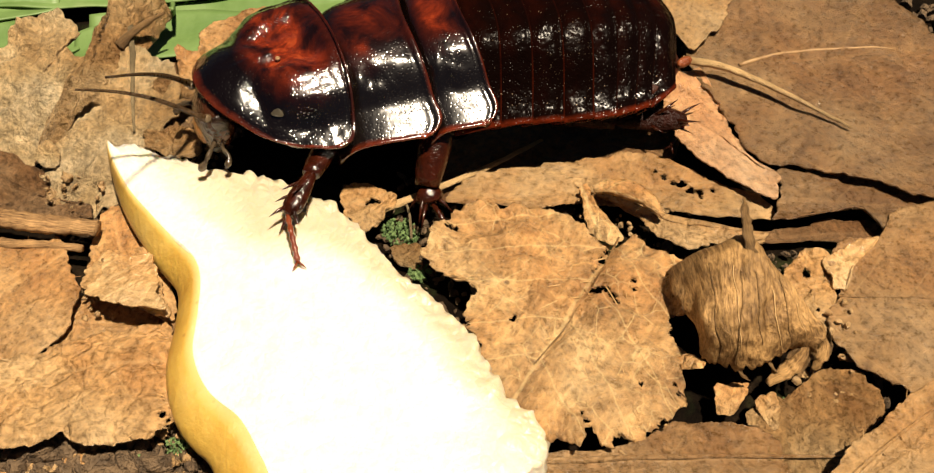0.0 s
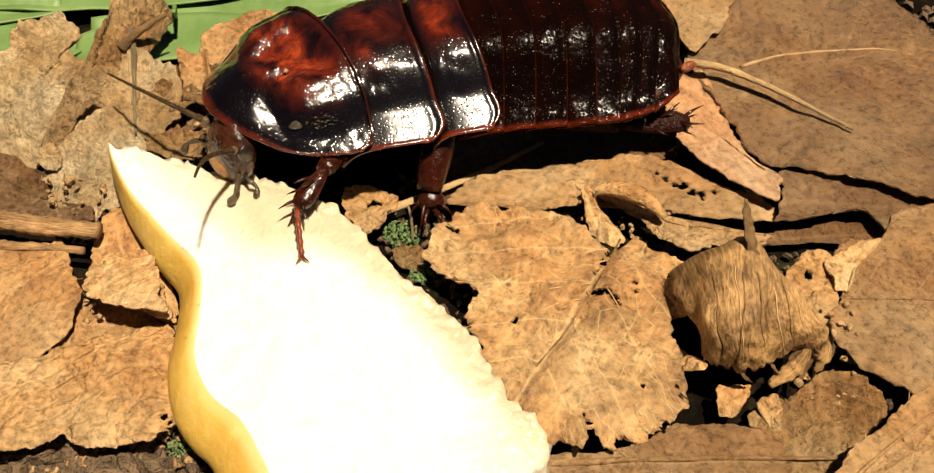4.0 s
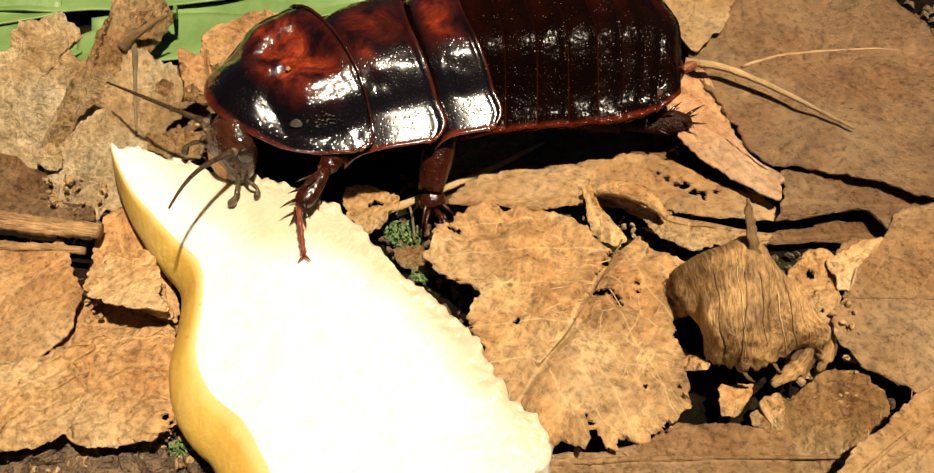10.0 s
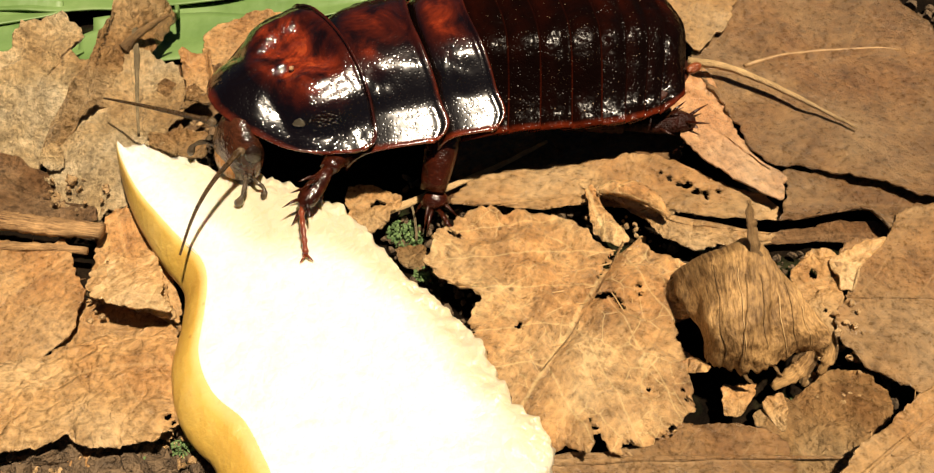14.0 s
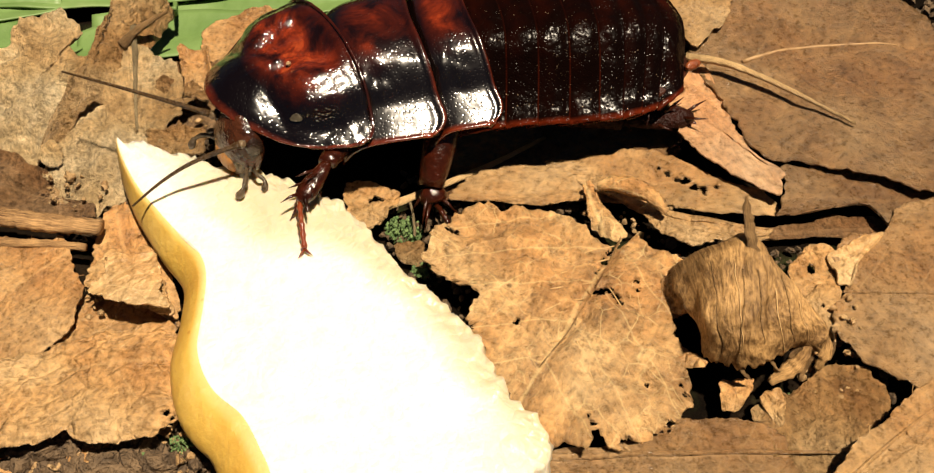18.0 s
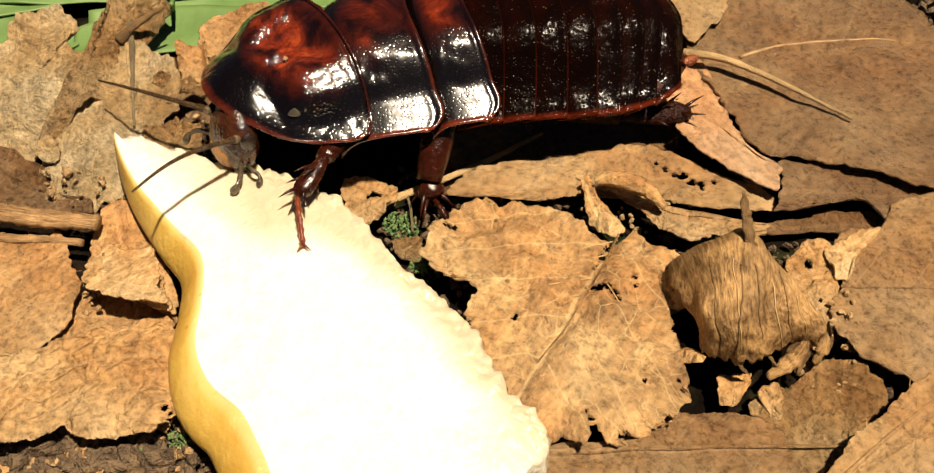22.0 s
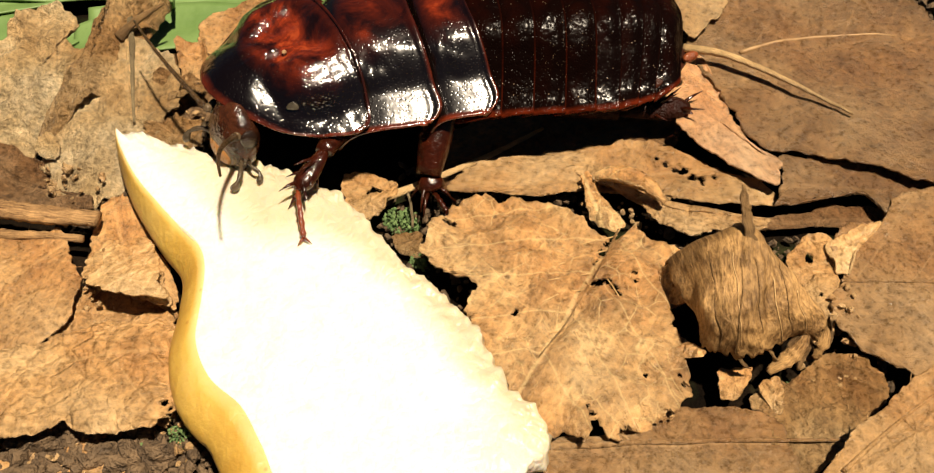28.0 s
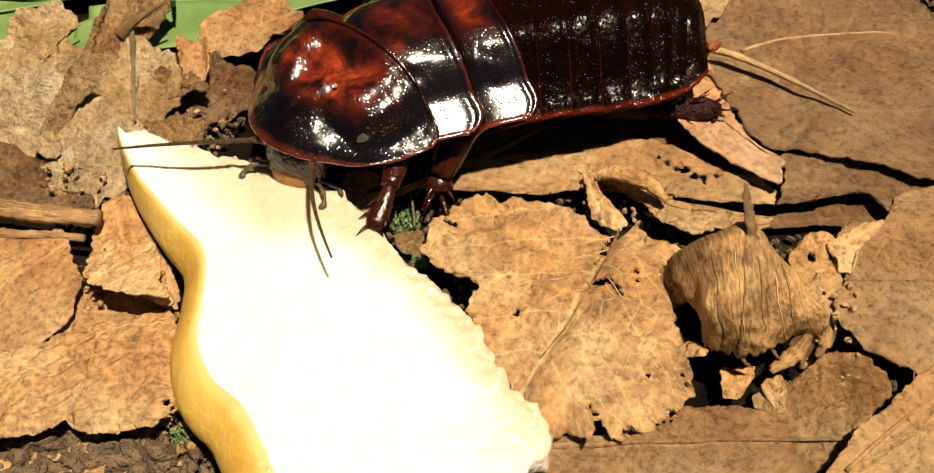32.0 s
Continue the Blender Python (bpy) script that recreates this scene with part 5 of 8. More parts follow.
def body_plate(name, x_front, x_rear, bow, mat, roach, lift=0.0, label="", rough=0.0, seed=0):
    """One tail plate; its hind edge overlaps the next and its sides swing forward by bow."""
    ni, nj = 16, 61
    P, UV = np.zeros((ni, nj, 3)), np.zeros((ni, nj, 2))
    for i in range(ni):
        t = i / (ni - 1)
        for j in range(nj):
            s = 2 * j / (nj - 1) - 1
            x = x_front + (x_rear - x_front) * t + bow * s * s
            xs = max(x, -36)
            w, h, r = half_width(xs), top_height(xs), rim_height(xs)
            ss = s * (1 - 0.05 * (1 - t) ** 2)
            k = min(1.0, max(0.0, (-x - 2.0) / 5))
            g = THORAX(ss) * (1 - k) + ARCH(ss) * k
            z = r + (h - r) * g + lift * t - 1.3 * (1 - t) ** 2
            z -= 0.2 * math.exp(-((t - 0.9) / 0.05) ** 2)
            z += 0.12 * math.sin(math.pi * t)
            z += rough * (0.35 * nz(x, s * 15, 0, 2.2, seed) + 0.2 * nz(x, s * 15, 0, 0.9, seed))
            z -= 0.1 * math.exp(-((abs(s) - 0.62) / 0.12) ** 2 - ((t - 0.4) / 0.3) ** 2)
            P[i, j] = (x, w * ss * (1 + 0.012 * math.sin(math.pi * t)), z)
            UV[i, j] = (t, (s + 1) / 2)
    v, f, u = sheet(P, UV, -0.35)
    return mesh_object(name, v, f, mat, roach, label, u)


def pronotum_height(x, y):
    """Blunt hood: a brim all round, two swellings beside a shallow middle, rising to the hind edge."""
    reach = 15.1 * math.sqrt(max(0.0004, 1 - (max(0.0, x - 0.3) / 13.7) ** (2 / 1.8)))
    e = min(1.0, abs(y) / reach)
    k = ease(-4.5, -0.5, x)
    z = PRON_HIND(e * 14.6) * (1 - k) + PRON_MID(e * 14.6) * k
    f = max(0.0, (x - 0.3) / 13.7)
    rim = 13.2 + 3.8 * f ** 3
    front = rim + (19.9 - 3.0 * f ** 3 - rim) * (1 - e ** 2.1)
    k = ease(2.0, 8.5, x)
    z = z * (1 - k) + front * k
    a = abs(y)
    z -= 0.6 * math.exp(-((a - 11.6) / 1.2) ** 2 - ((x - 2.2) / 2.2) ** 2)
    z -= 0.55 * math.exp(-((a - 6.6) / 2.0) ** 2 - ((x - 7.4) / 0.7) ** 2)
    z -= 0.5 * math.exp(-((a - 2.6) / 0.9) ** 2 - ((x - 4.6) / 1.4) ** 2)
    z -= 0.3 * math.exp(-(y / 0.5) ** 2 - ((x - 6.5) / 3.0) ** 2)
    # two evenly sloping facets: one beside the front edge, one along the shoulder
    w = 0.85 * math.exp(-((x - 9.2) / 1.9) ** 2 - ((a - 6.2) / 2.0) ** 2)
    z = z * (1 - w) + w * (16.75 - 0.11 * (x - 10.0) - 0.56 * (a - 6.5))
    w = 0.8 * math.exp(-((a - 8.9) / 1.1) ** 2) * ease(-5.5, -3.0, x) * (1 - ease(3.0, 5.5, x))
    z = z * (1 - w) + w * (19.45 - 0.11 * x - 0.56 * (a - 8.9))
    return z + 0.14 * nz(x, y, 0, 2.5, 4) + 0.06 * nz(x, y, 0, 0.9, 6)


def build_pronotum(roach):
    """The hood over the head, in the space of the middle of its hind edge."""
    ni, nj = 64, 111
    P, UV = np.zeros((ni, nj, 3)), np.zeros((ni, nj, 2))
    for i in range(ni):
        t = i / (ni - 1)
        for j in range(nj):
            s = 2 * j / (nj - 1) - 1
            ang = math.pi / 2 * s
            # the front edge is a blunt arch, the hind edge nearly straight with rounded corners
            fx, fy = 0.3 + 13.7 * max(0.0, math.cos(ang)) ** 1.8, 15.1 * math.sin(ang)
            bx, by = 0.3 - 4.9 * max(0.0, math.cos(ang)) ** 0.62, 15.1 * math.sin(ang)
            q = 1 - (1 - t) ** 1.25
            x, y = fx + (bx - fx) * q, fy + (by - fy) * q
            z = pronotum_height(x, y)
            z += 0.22 * math.exp(-(t / 0.02) ** 2) + 0.30 * math.exp(-((t - 0.985) / 0.012) ** 2) - 0.22 * math.exp(-((t - 0.94) / 0.025) ** 2)
            P[i, j] = (x, y, z)
            UV[i, j] = (t, (s + 1) / 2)
    v, f, u = sheet(P, UV, -0.45)
    hood = mesh_object("pronotum", v, f, "shell_red", roach, "glossy dark hood with blood-red patches", u)
    for name, mat, cx, cy, rx, ry, thick, label in (("scar", "scar", 6.0, 9.2, 0.8, 0.32, 0.0, "dull grey worn scar"), ("crumb", "leaf_pink", 3.3, 2.6, 0.30, 0.26, 0.12, "pale crumb of leaf")):
        P, UV = np.zeros((7, 28, 3)), np.zeros((7, 28, 2))
        for i in range(7):
            for j in range(28):
                a = 2 * math.pi * j / 28
                r = (0.02 + 0.98 * i / 6) * (1 + 0.3 * nz(math.cos(a) * 2, math.sin(a) * 2, cx, 1.0, 5))
                x, y = cx + 0.84 * rx * r * math.cos(a) + 0.54 * ry * r * math.sin(a), cy + 0.84 * ry * r * math.sin(a) - 0.54 * rx * r * math.cos(a)
                P[i, j] = (x, y, pronotum_height(x, y) + 0.46 + thick)
        v, f, u = sheet(P, UV, thick + 0.15, around=True)
        mesh_object(name, v, f, mat, hood, label, u)
    return hood


def ellipsoid(c, r, seg=20, rings=14, tilt=(0, 0, 0), lump=0.0):
    verts, faces, uvs = [], [], []
    q = Euler([radians(a) for a in tilt]).to_matrix()
    for i in range(rings + 1):
        th = math.pi * i / rings
        for k in range(seg):
            ph = 2 * math.pi * k / seg
            d = Vector((math.sin(th) * math.cos(ph), math.sin(th) * math.sin(ph), math.cos(th)))
            g = 1 + lump * nz(d.x, d.y, d.z, 0.6, 3)
            w = q @ Vector((d.x * r[0] * g, d.y * r[1] * g, d.z * r[2] * g))
            verts.append((c[0] + w.x, c[1] + w.y, c[2] + w.z))
            uvs.append((i / rings, k / seg))
    for i in range(rings):
        for k in range(seg):
            p = (k + 1) % seg
            faces.append((i * seg + k, (i + 1) * seg + k, (i + 1) * seg + p, i * seg + p))
    return verts, faces, uvs


def build_head(roach):
    """Head hanging under the hood; its origin is the neck."""
    head = mesh_object("head", *ellipsoid((0.9, 0, -5.9), (2.8, 4.6, 4.9), tilt=(0, -14, 0), lump=0.06)[:2], "head", roach, "dark red head bent down to feed")
    mesh_object("face_plate", *ellipsoid((2.5, 0, -7.2), (1.4, 3.5, 3.2), tilt=(0, -8, 0))[:2], "face", head, "translucent brown face")
    mesh_object("clypeus", *ellipsoid((3.2, 0, -7.6), (1.0, 2.7, 1.9), 18, 12, (0, -8, 0))[:2], "clypeus", head, "orange upper lip plate")
    mesh_object("labrum", *ellipsoid((2.7, 0, -9.6), (0.8, 2.0, 1.0), 16, 10)[:2], "face", head)
    for sgn in (-1, 1):
        mesh_object("eye", *ellipsoid((0.9, sgn * 4.1, -4.3), (1.2, 0.7, 1.5), 14, 10, (0, 20, 0))[:2], "eye", head, "black kidney-shaped eye")
        mesh_object("antenna_socket", *ellipsoid((2.3, sgn * 3.6, -3.2), (0.65, 0.65, 0.6), 12, 8)[:2], "face", head, "pale antenna socket")
        mesh_object("mandible", *ellipsoid((2.2, sgn * 2.2, -9.4), (1.1, 1.2, 1.2), 12, 8, (sgn * 15, 0, 0))[:2], "eye", head)
        pts = curve_points([(2.2, sgn * 3.0, -7.8), (3.3, sgn * 5.0, -7.3), (4.7, sgn * 6.2, -8.0), (5.7, sgn * 6.0, -9.2)], 14)
        v, f, u = tube(pts, [0.30, 0.34, 0.36, 0.30, 0.24, 0.32, 0.36, 0.32, 0.24, 0.36, 0.50, 0.58, 0.52, 0.2], 8)
        mesh_object("palp", v, f, "palp", head, "", u)
        pts = curve_points([(1.5, sgn * 2.8, -8.2), (1.8, sgn * 5.0, -7.9), (1.5, sgn * 6.4, -8.5), (2.4, sgn * 7.3, -9.2)], 10)
        v, f, u = tube(pts, [0.28, 0.34, 0.30, 0.24, 0.32, 0.30, 0.24, 0.42, 0.48, 0.2], 8)
        mesh_object("palp", v, f, "palp", head, "", u)
    return head


def build_antenna(head, length, bend, sag):
    """Beaded whip along +x from its root."""
    n = 90
    pts = []
    for i in range(n):
        t = i / (n - 1)
        pts.append((length * t, bend * math.sin(math.pi * t), sag * math.sin(math.pi * t)))
    rad = [0.42 if i < 5 else 0.33 - 0.21 * (i / n) for i in range(n)]
    v, f, u = tube(pts, rad, 8, 0.34)
    ob = mesh_object("antenna", v, f, "antenna", head, "thin beaded brown antenna", u)
    return ob


def spines(base, ends, radius=0.3):
    return [tube([base_i, tuple((a + b) / 2 for a, b in zip(base_i, e)), e], [radius, radius * 0.6, 0.04], 6) for base_i, e in zip(base, ends)]


def build_leg(roach, name, root, knee, ankle, foot, stout, seed, label, toe_mat="leg", claw=True, mat="leg"):
    """Leg in four pieces; joints are in the space of the leg, whose origin is its root."""
    leg = new(name)
    leg.parent = roach
    leg.location = Vector(root) * MM
    leg["label"] = label
    k, a, t = (Vector(p) - Vector(root) for p in (knee, ankle, foot))
    o = Vector((0, 0, 0))
    n = 12
    pts = [o.lerp(k, i / (n - 1)) + Vector((0, 0, 0.6 * math.sin(math.pi * i / (n - 1)))) for i in range(n)]
    v, f, u = tube(pts, [stout * (0.85 + 0.45 * math.sin(math.pi * min(1, 0.15 + 0.8 * i / (n - 1)))) for i in range(n)], 12, 0, 0.75)
    mesh_object("femur", v, f, mat, leg, "", u)
    pts = [k.lerp(a, i / (n - 1)) for i in range(n)]
    v, f, u = tube(pts, [stout * (0.55 + 0.5 * math.sin(math.pi * 0.75 * i / (n - 1))) * (1, 0.8, 0.45)[max(0, i - n + 3)] for i in range(n)], 12, 0, 0.7)
    mesh_object("tibia", v, f, mat, leg, "", u)
    rng = random.Random(seed)
    d = (a - k).normalized()
    side = d.cross(Vector((0, 0, 1))).normalized()
    up = side.cross(d)
    for i in range(9):
        f0 = 0.25 + 0.75 * i / 8
        ph = rng.uniform(0, 6.28) if i < 4 else i * 2.2
        w = side * math.cos(ph) + up * math.sin(ph)
        b = k.lerp(a, f0) + w * stout * 0.6
        e = b + w * stout * rng.uniform(0.7, 1.2) + d * stout * rng.uniform(1.1, 2.1)
        v, f, u = tube([b - w * 0.3, b.lerp(e, 0.5), e], [0.34, 0.22, 0.03], 6)
        mesh_object("spine", v, f, "leg", leg, "", u)
    pts = curve_points([a, a.lerp(t, 0.5) + Vector((0, 0, 0.3)), t], 16)
    v, f, u = tube(pts, [0.32 + 0.13 * (i % 3 == 2) for i in range(16)], 8)
    mesh_object("tarsus", v, f, toe_mat, leg, "jointed red foot" if toe_mat == "leg_red" else "", u)
    if claw:
        d2 = (t - a).normalized()
        s2 = d2.cross(Vector((0, 0, 1))).normalized()
        for sgn in (-1, 1):
            v, f, u = tube([t, t + d2 * 0.6 + s2 * sgn * 0.5, t + d2 * 0.9 + s2 * sgn * 0.9 - Vector((0, 0, 0.3))], [0.2, 0.14, 0.03], 6)
            mesh_object("claw", v, f, toe_mat, leg, "", u)
    return leg


def build_cockroach():
    roach = new("cockroach")
    tagged(roach, "glossy wingless dark red-brown cockroach feeding on pear", "cockroach")
    # soft body under the plates
    verts, faces, uvs = [], [], []
    xs = np.linspace(-34.5, 24, 34)
    seg = 28
    for x in xs:
        w = half_width(min(x, 12)) * 0.9 if x < 12 else 10.5 * math.sqrt(max(0.05, 1 - ((x - 11) / 15.5) ** 2))
        h = top_height(min(x, 12)) - 2.5 if x < 12 else 18.0 - (x - 12) * 0.35
        r = rim_height(min(x, 12)) + (0.25 * (x - 12) if x > 12 else 0)
        for k in range(seg):
            th = 2 * math.pi * k / seg
            c, s = math.cos(th), math.sin(th)
            z = r + 0.2 + (h - r) * 0.86 * dome(c) if s > 0 else r - 4.6 * (-s) ** 0.8 * (0.5 + 0.5 * min(1, (x + 36) / 14))
            verts.append((x, w * c * 0.97, z))
            uvs.append((0.5, 0.5))
    for i in range(len(xs) - 1):
        for k in range(seg):
            q = (k + 1) % seg
            faces.append((i * seg + k, i * seg + q, (i + 1) * seg + q, (i + 1) * seg + k))
    faces.append(tuple(range(seg)))
    faces.append(tuple((len(xs) - 1) * seg + k for k in reversed(range(seg))))
    mesh_object("belly", verts, faces, "belly", roach, "", uvs)
    thorax_plate("mesonotum", 18.6, 5.0, roach, "glossy dark middle back plate", 21)
    thorax_plate("metanotum", 6.4, -2.8, roach, "glossy dark hind back plate", 33)
    edges = [-2.4, -7.3, -11.7, -16.1, -20.4, -24.4, -28.0, -31.2]
    for i in range(7):
        body_plate("tergite", edges[i] + 1.4, edges[i + 1], 2.7 if i < 4 else 2.7 + 0.7 * (i - 3), "shell" if i < 4 else "shell_tail", roach, 0.35, "", 0.15 + 0.5 * (i > 3), 11 + i)
    body_plate("end_plate", -30.4, -35.2, 3.5, "shell_tail", roach, 0.1, "rough dirty last plate", 0.8, 40)
    for sgn in (-1, 1):
        v, f, u = ellipsoid((-34.6, sgn * 8.3, 11.2), (1.4, 0.8, 0.7), 12, 8, (0, 0, sgn * 20))
        mesh_object("cercus", v, f, "cercus", roach, "short orange tail feeler", u)
    return roach


roach = build_cockroach()
pron = build_pronotum(roach)
head = build_head(roach)
antenna_far = build_antenna(head, 20.0, 0.6, 0.8)
antenna_near = build_antenna(head, 16.0, -0.9, 0.6)
fl = build_leg(roach, "leg_front", (14.5, 8.2, 9.5), (19.9, 16.3, 12.5), (24.4, 20.7, 11), (25.0, 27.1, 9.3), 1.35, 1, "spiny dark red front leg braced on the pear", 'leg_red')
ml = build_leg(roach, "leg_middle", (1.3, 8.2, 13), (6.5, 17.3, 5.5), (6.3, 18.6, 3.5), (5.3, 22.5, 3.2), 1.9, 2, "stout dark red middle leg", 'leg')
hl = build_leg(roach, "leg_hind", (-14.1, 8.8, 6.5), (-23.1, 11.9, 6), (-33.2, 14.4, 6.2), (-30.6, 16.4, 3.4), 1.75, 3, "spiny hind leg trailing beside the abdomen, darkened for its shade", "leg", True, "leg_shaded")
build_leg(roach, "leg_front", (15.0, -9.0, 12.5), (20.0, -14.0, 14.0), (22.0, -18.0, 8.0), (25.0, -19.0, 4.0), 1.6, 5, "spiny dark red front leg on the far side")
build_leg(roach, "leg_middle", (-2.0, -9.0, 10.0), (0.0, -15.0, 11.5), (-1.0, -19.5, 4.5), (1.0, -22.0, 1.5), 1.9, 6, "stout dark red middle leg on the far side")
build_leg(roach, "leg_hind", (-14.0, -8.0, 9.0), (-22.0, -15.0, 8.5), (-28.0, -18.5, 5.0), (-33.0, -20.0, 2.5), 1.9, 7, "dark spiny hind leg on the far side")

build_ground()
pear = build_pear()
leaf_obs = [build_leaf(d, 3.7 * i + 1) for i, d in enumerate(LEAVES)]
for i, reach, width, bend in ((7, (1, 24), 0.15, 0.8), (4, (2, 24), 0.3, 0.5), (18, (0.5, 10), 0.22, 0.2), (0, (0, 25), 0.36, 2.0), (3, (0, 22), 0.2, 0.0), (6, (0, 36), 0.45, 0.3), (13, (1, 16), 0.45, 0.0)):
    add_midrib(leaf_obs[i], LEAVES[i], reach, width, 3.7 * i + 1, bend)
leaf_h = leaf_obs[7]
add_side_veins(leaf_h, LEAVES[7], [(1.0, -1, 17), (4.0, -1, 19), (9.5, -1, 17), (12.5, -1, 14), (18.5, -1, 11), (2.0, 1, 10), (8.5, 1, 13), (11.0, 1, 15), (17.0, 1, 13)], "rib", 4)
for i, starts in ((0, [(3.0, 1, 16), (8.0, 1, 17), (14.0, 1, 15), (4.0, -1, 15), (10.0, -1, 16), (17.0, -1, 13)]), (3, [(3.0, -1, 10), (8.0, -1, 10), (5.0, 1, 8), (11.0, 1, 9)]), (16, [(3.0, 1, 9), (6.5, 1, 8), (4.0, -1, 9), (8.0, -1, 7)]), (20, [(4.0, -1, 8), (10.0, -1, 8), (16.0, -1, 8), (7.0, 1, 7), (13.0, 1, 7)]), (12, [(4.0, 1, 8), (9.0, 1, 9), (6.0, -1, 8), (12.0, -1, 7)]), (8, [(6.0, 1, 7), (13.0, 1, 7), (21.0, 1, 8)]), (5, [(2.0, 1, 6), (5.0, -1, 7), (8.0, 1, 6)])):
    add_side_veins(leaf_obs[i], LEAVES[i], starts, LEAVES[i]["mat"], 20 + i)
add_side_veins(leaf_obs[4], LEAVES[4], [(4.0, -1, 9), (9.0, -1, 9), (6.0, 1, 9), (12.0, 1, 9)], "leaf_tan", 6)
v, f, u = tube(curve_points([(-9.5, 3.2, 1.6), (-6.5, 2.6, 2.6), (-3.0, 0.8, 2.6), (-0.6, -1.6, 1.6)], 26), [0.4 + 1.15 * math.sin(math.pi * min(1, 0.08 + i / 27)) for i in range(26)], 12, 0.03, 0.75)
v = [(x + 0.25 * nz(x, y, z, 1.2, 4), y + 0.25 * nz(x, y, z, 1.2, 6), z + 0.3 * nz(x, y, z, 1.4, 7)) for x, y, z in v]
mesh_object("rolled_rim", v, f, "leaf_vein", leaf_obs[9], "rolled veined rim", u)
curl = build_curled_leaf()
build_sticks()
build_green()
build_crumbs("soil_crumbs", "loose brown crumbs of soil and rotten leaf", "crumb",
             [(-46, -35, 12, 4, 260, 2.4, 1.4), (-44, -34, 14, 6, 300, 1.2, 0.8), (-6, -8, 9, 12, 160, 1.1, 0.4), (-41, 20, 7, 7, 160, 0.9, 2.0), (-50, 5, 9, 8, 160, 1.4, 1.5), (-32, -38, 9, 6, 180, 1.3, 0.5), (50, -28, 7, 6, 90, 1.0, 0.4), (4, 8, 16, 8, 160, 1.0, 0.4), (60, 45, 30, 9, 160, 1.8, 1.0), (34, -4, 12, 4, 90, 1.0, 0.8)], 3)
build_crumbs("leaf_fragments", "small brown crumbs of broken leaf", "leaf_tan",
             [(47, -18, 2.5, 4, 40, 0.7, 5.0), (44, -25, 4, 3, 60, 0.7, 3.0), (-47, -12, 5, 4, 60, 0.6, 3.2), (-40, 20, 5, 6, 60, 0.7, 4.0), (-55, 6, 5, 4, 60, 0.9, 4.0), (14, -36, 9, 2, 70, 0.6, 3.2), (22, 2, 8, 3, 50, 0.6, 4.0), (-35, -31, 3, 2, 40, 0.7, 2.0), (-44, -35.5, 8, 1.6, 60, 0.7, 1.8), (-33.8, -35, 2.0, 1.5, 30, 0.8, 1.8)], 12)
build_crumbs("moss", "tufts of green moss between the leaves", "moss",
             [(-8.9, 1.0, 2.6, 2.4, 420, 0.34, 0.5), (-38, -35.2, 1.5, 1.0, 140, 0.36, 2.0), (-33.4, -32.8, 1.6, 1.2, 140, 0.36, 1.6), (38.7, -28.7, 0.8, 2.2, 120, 0.3, 2.0), (-6.0, -6.5, 1.6, 1.2, 80, 0.5, 0.6), (-39.5, -35.0, 1.6, 1.4, 90, 0.5, 0.9), (-34, -31.0, 1.8, 1.2, 60, 0.5, 0.7), (37.5, -27.0, 0.9, 2.0, 70, 0.45, 0.6), (33, -5.5, 2.0, 1.0, 50, 0.45, 0.6)], 8)

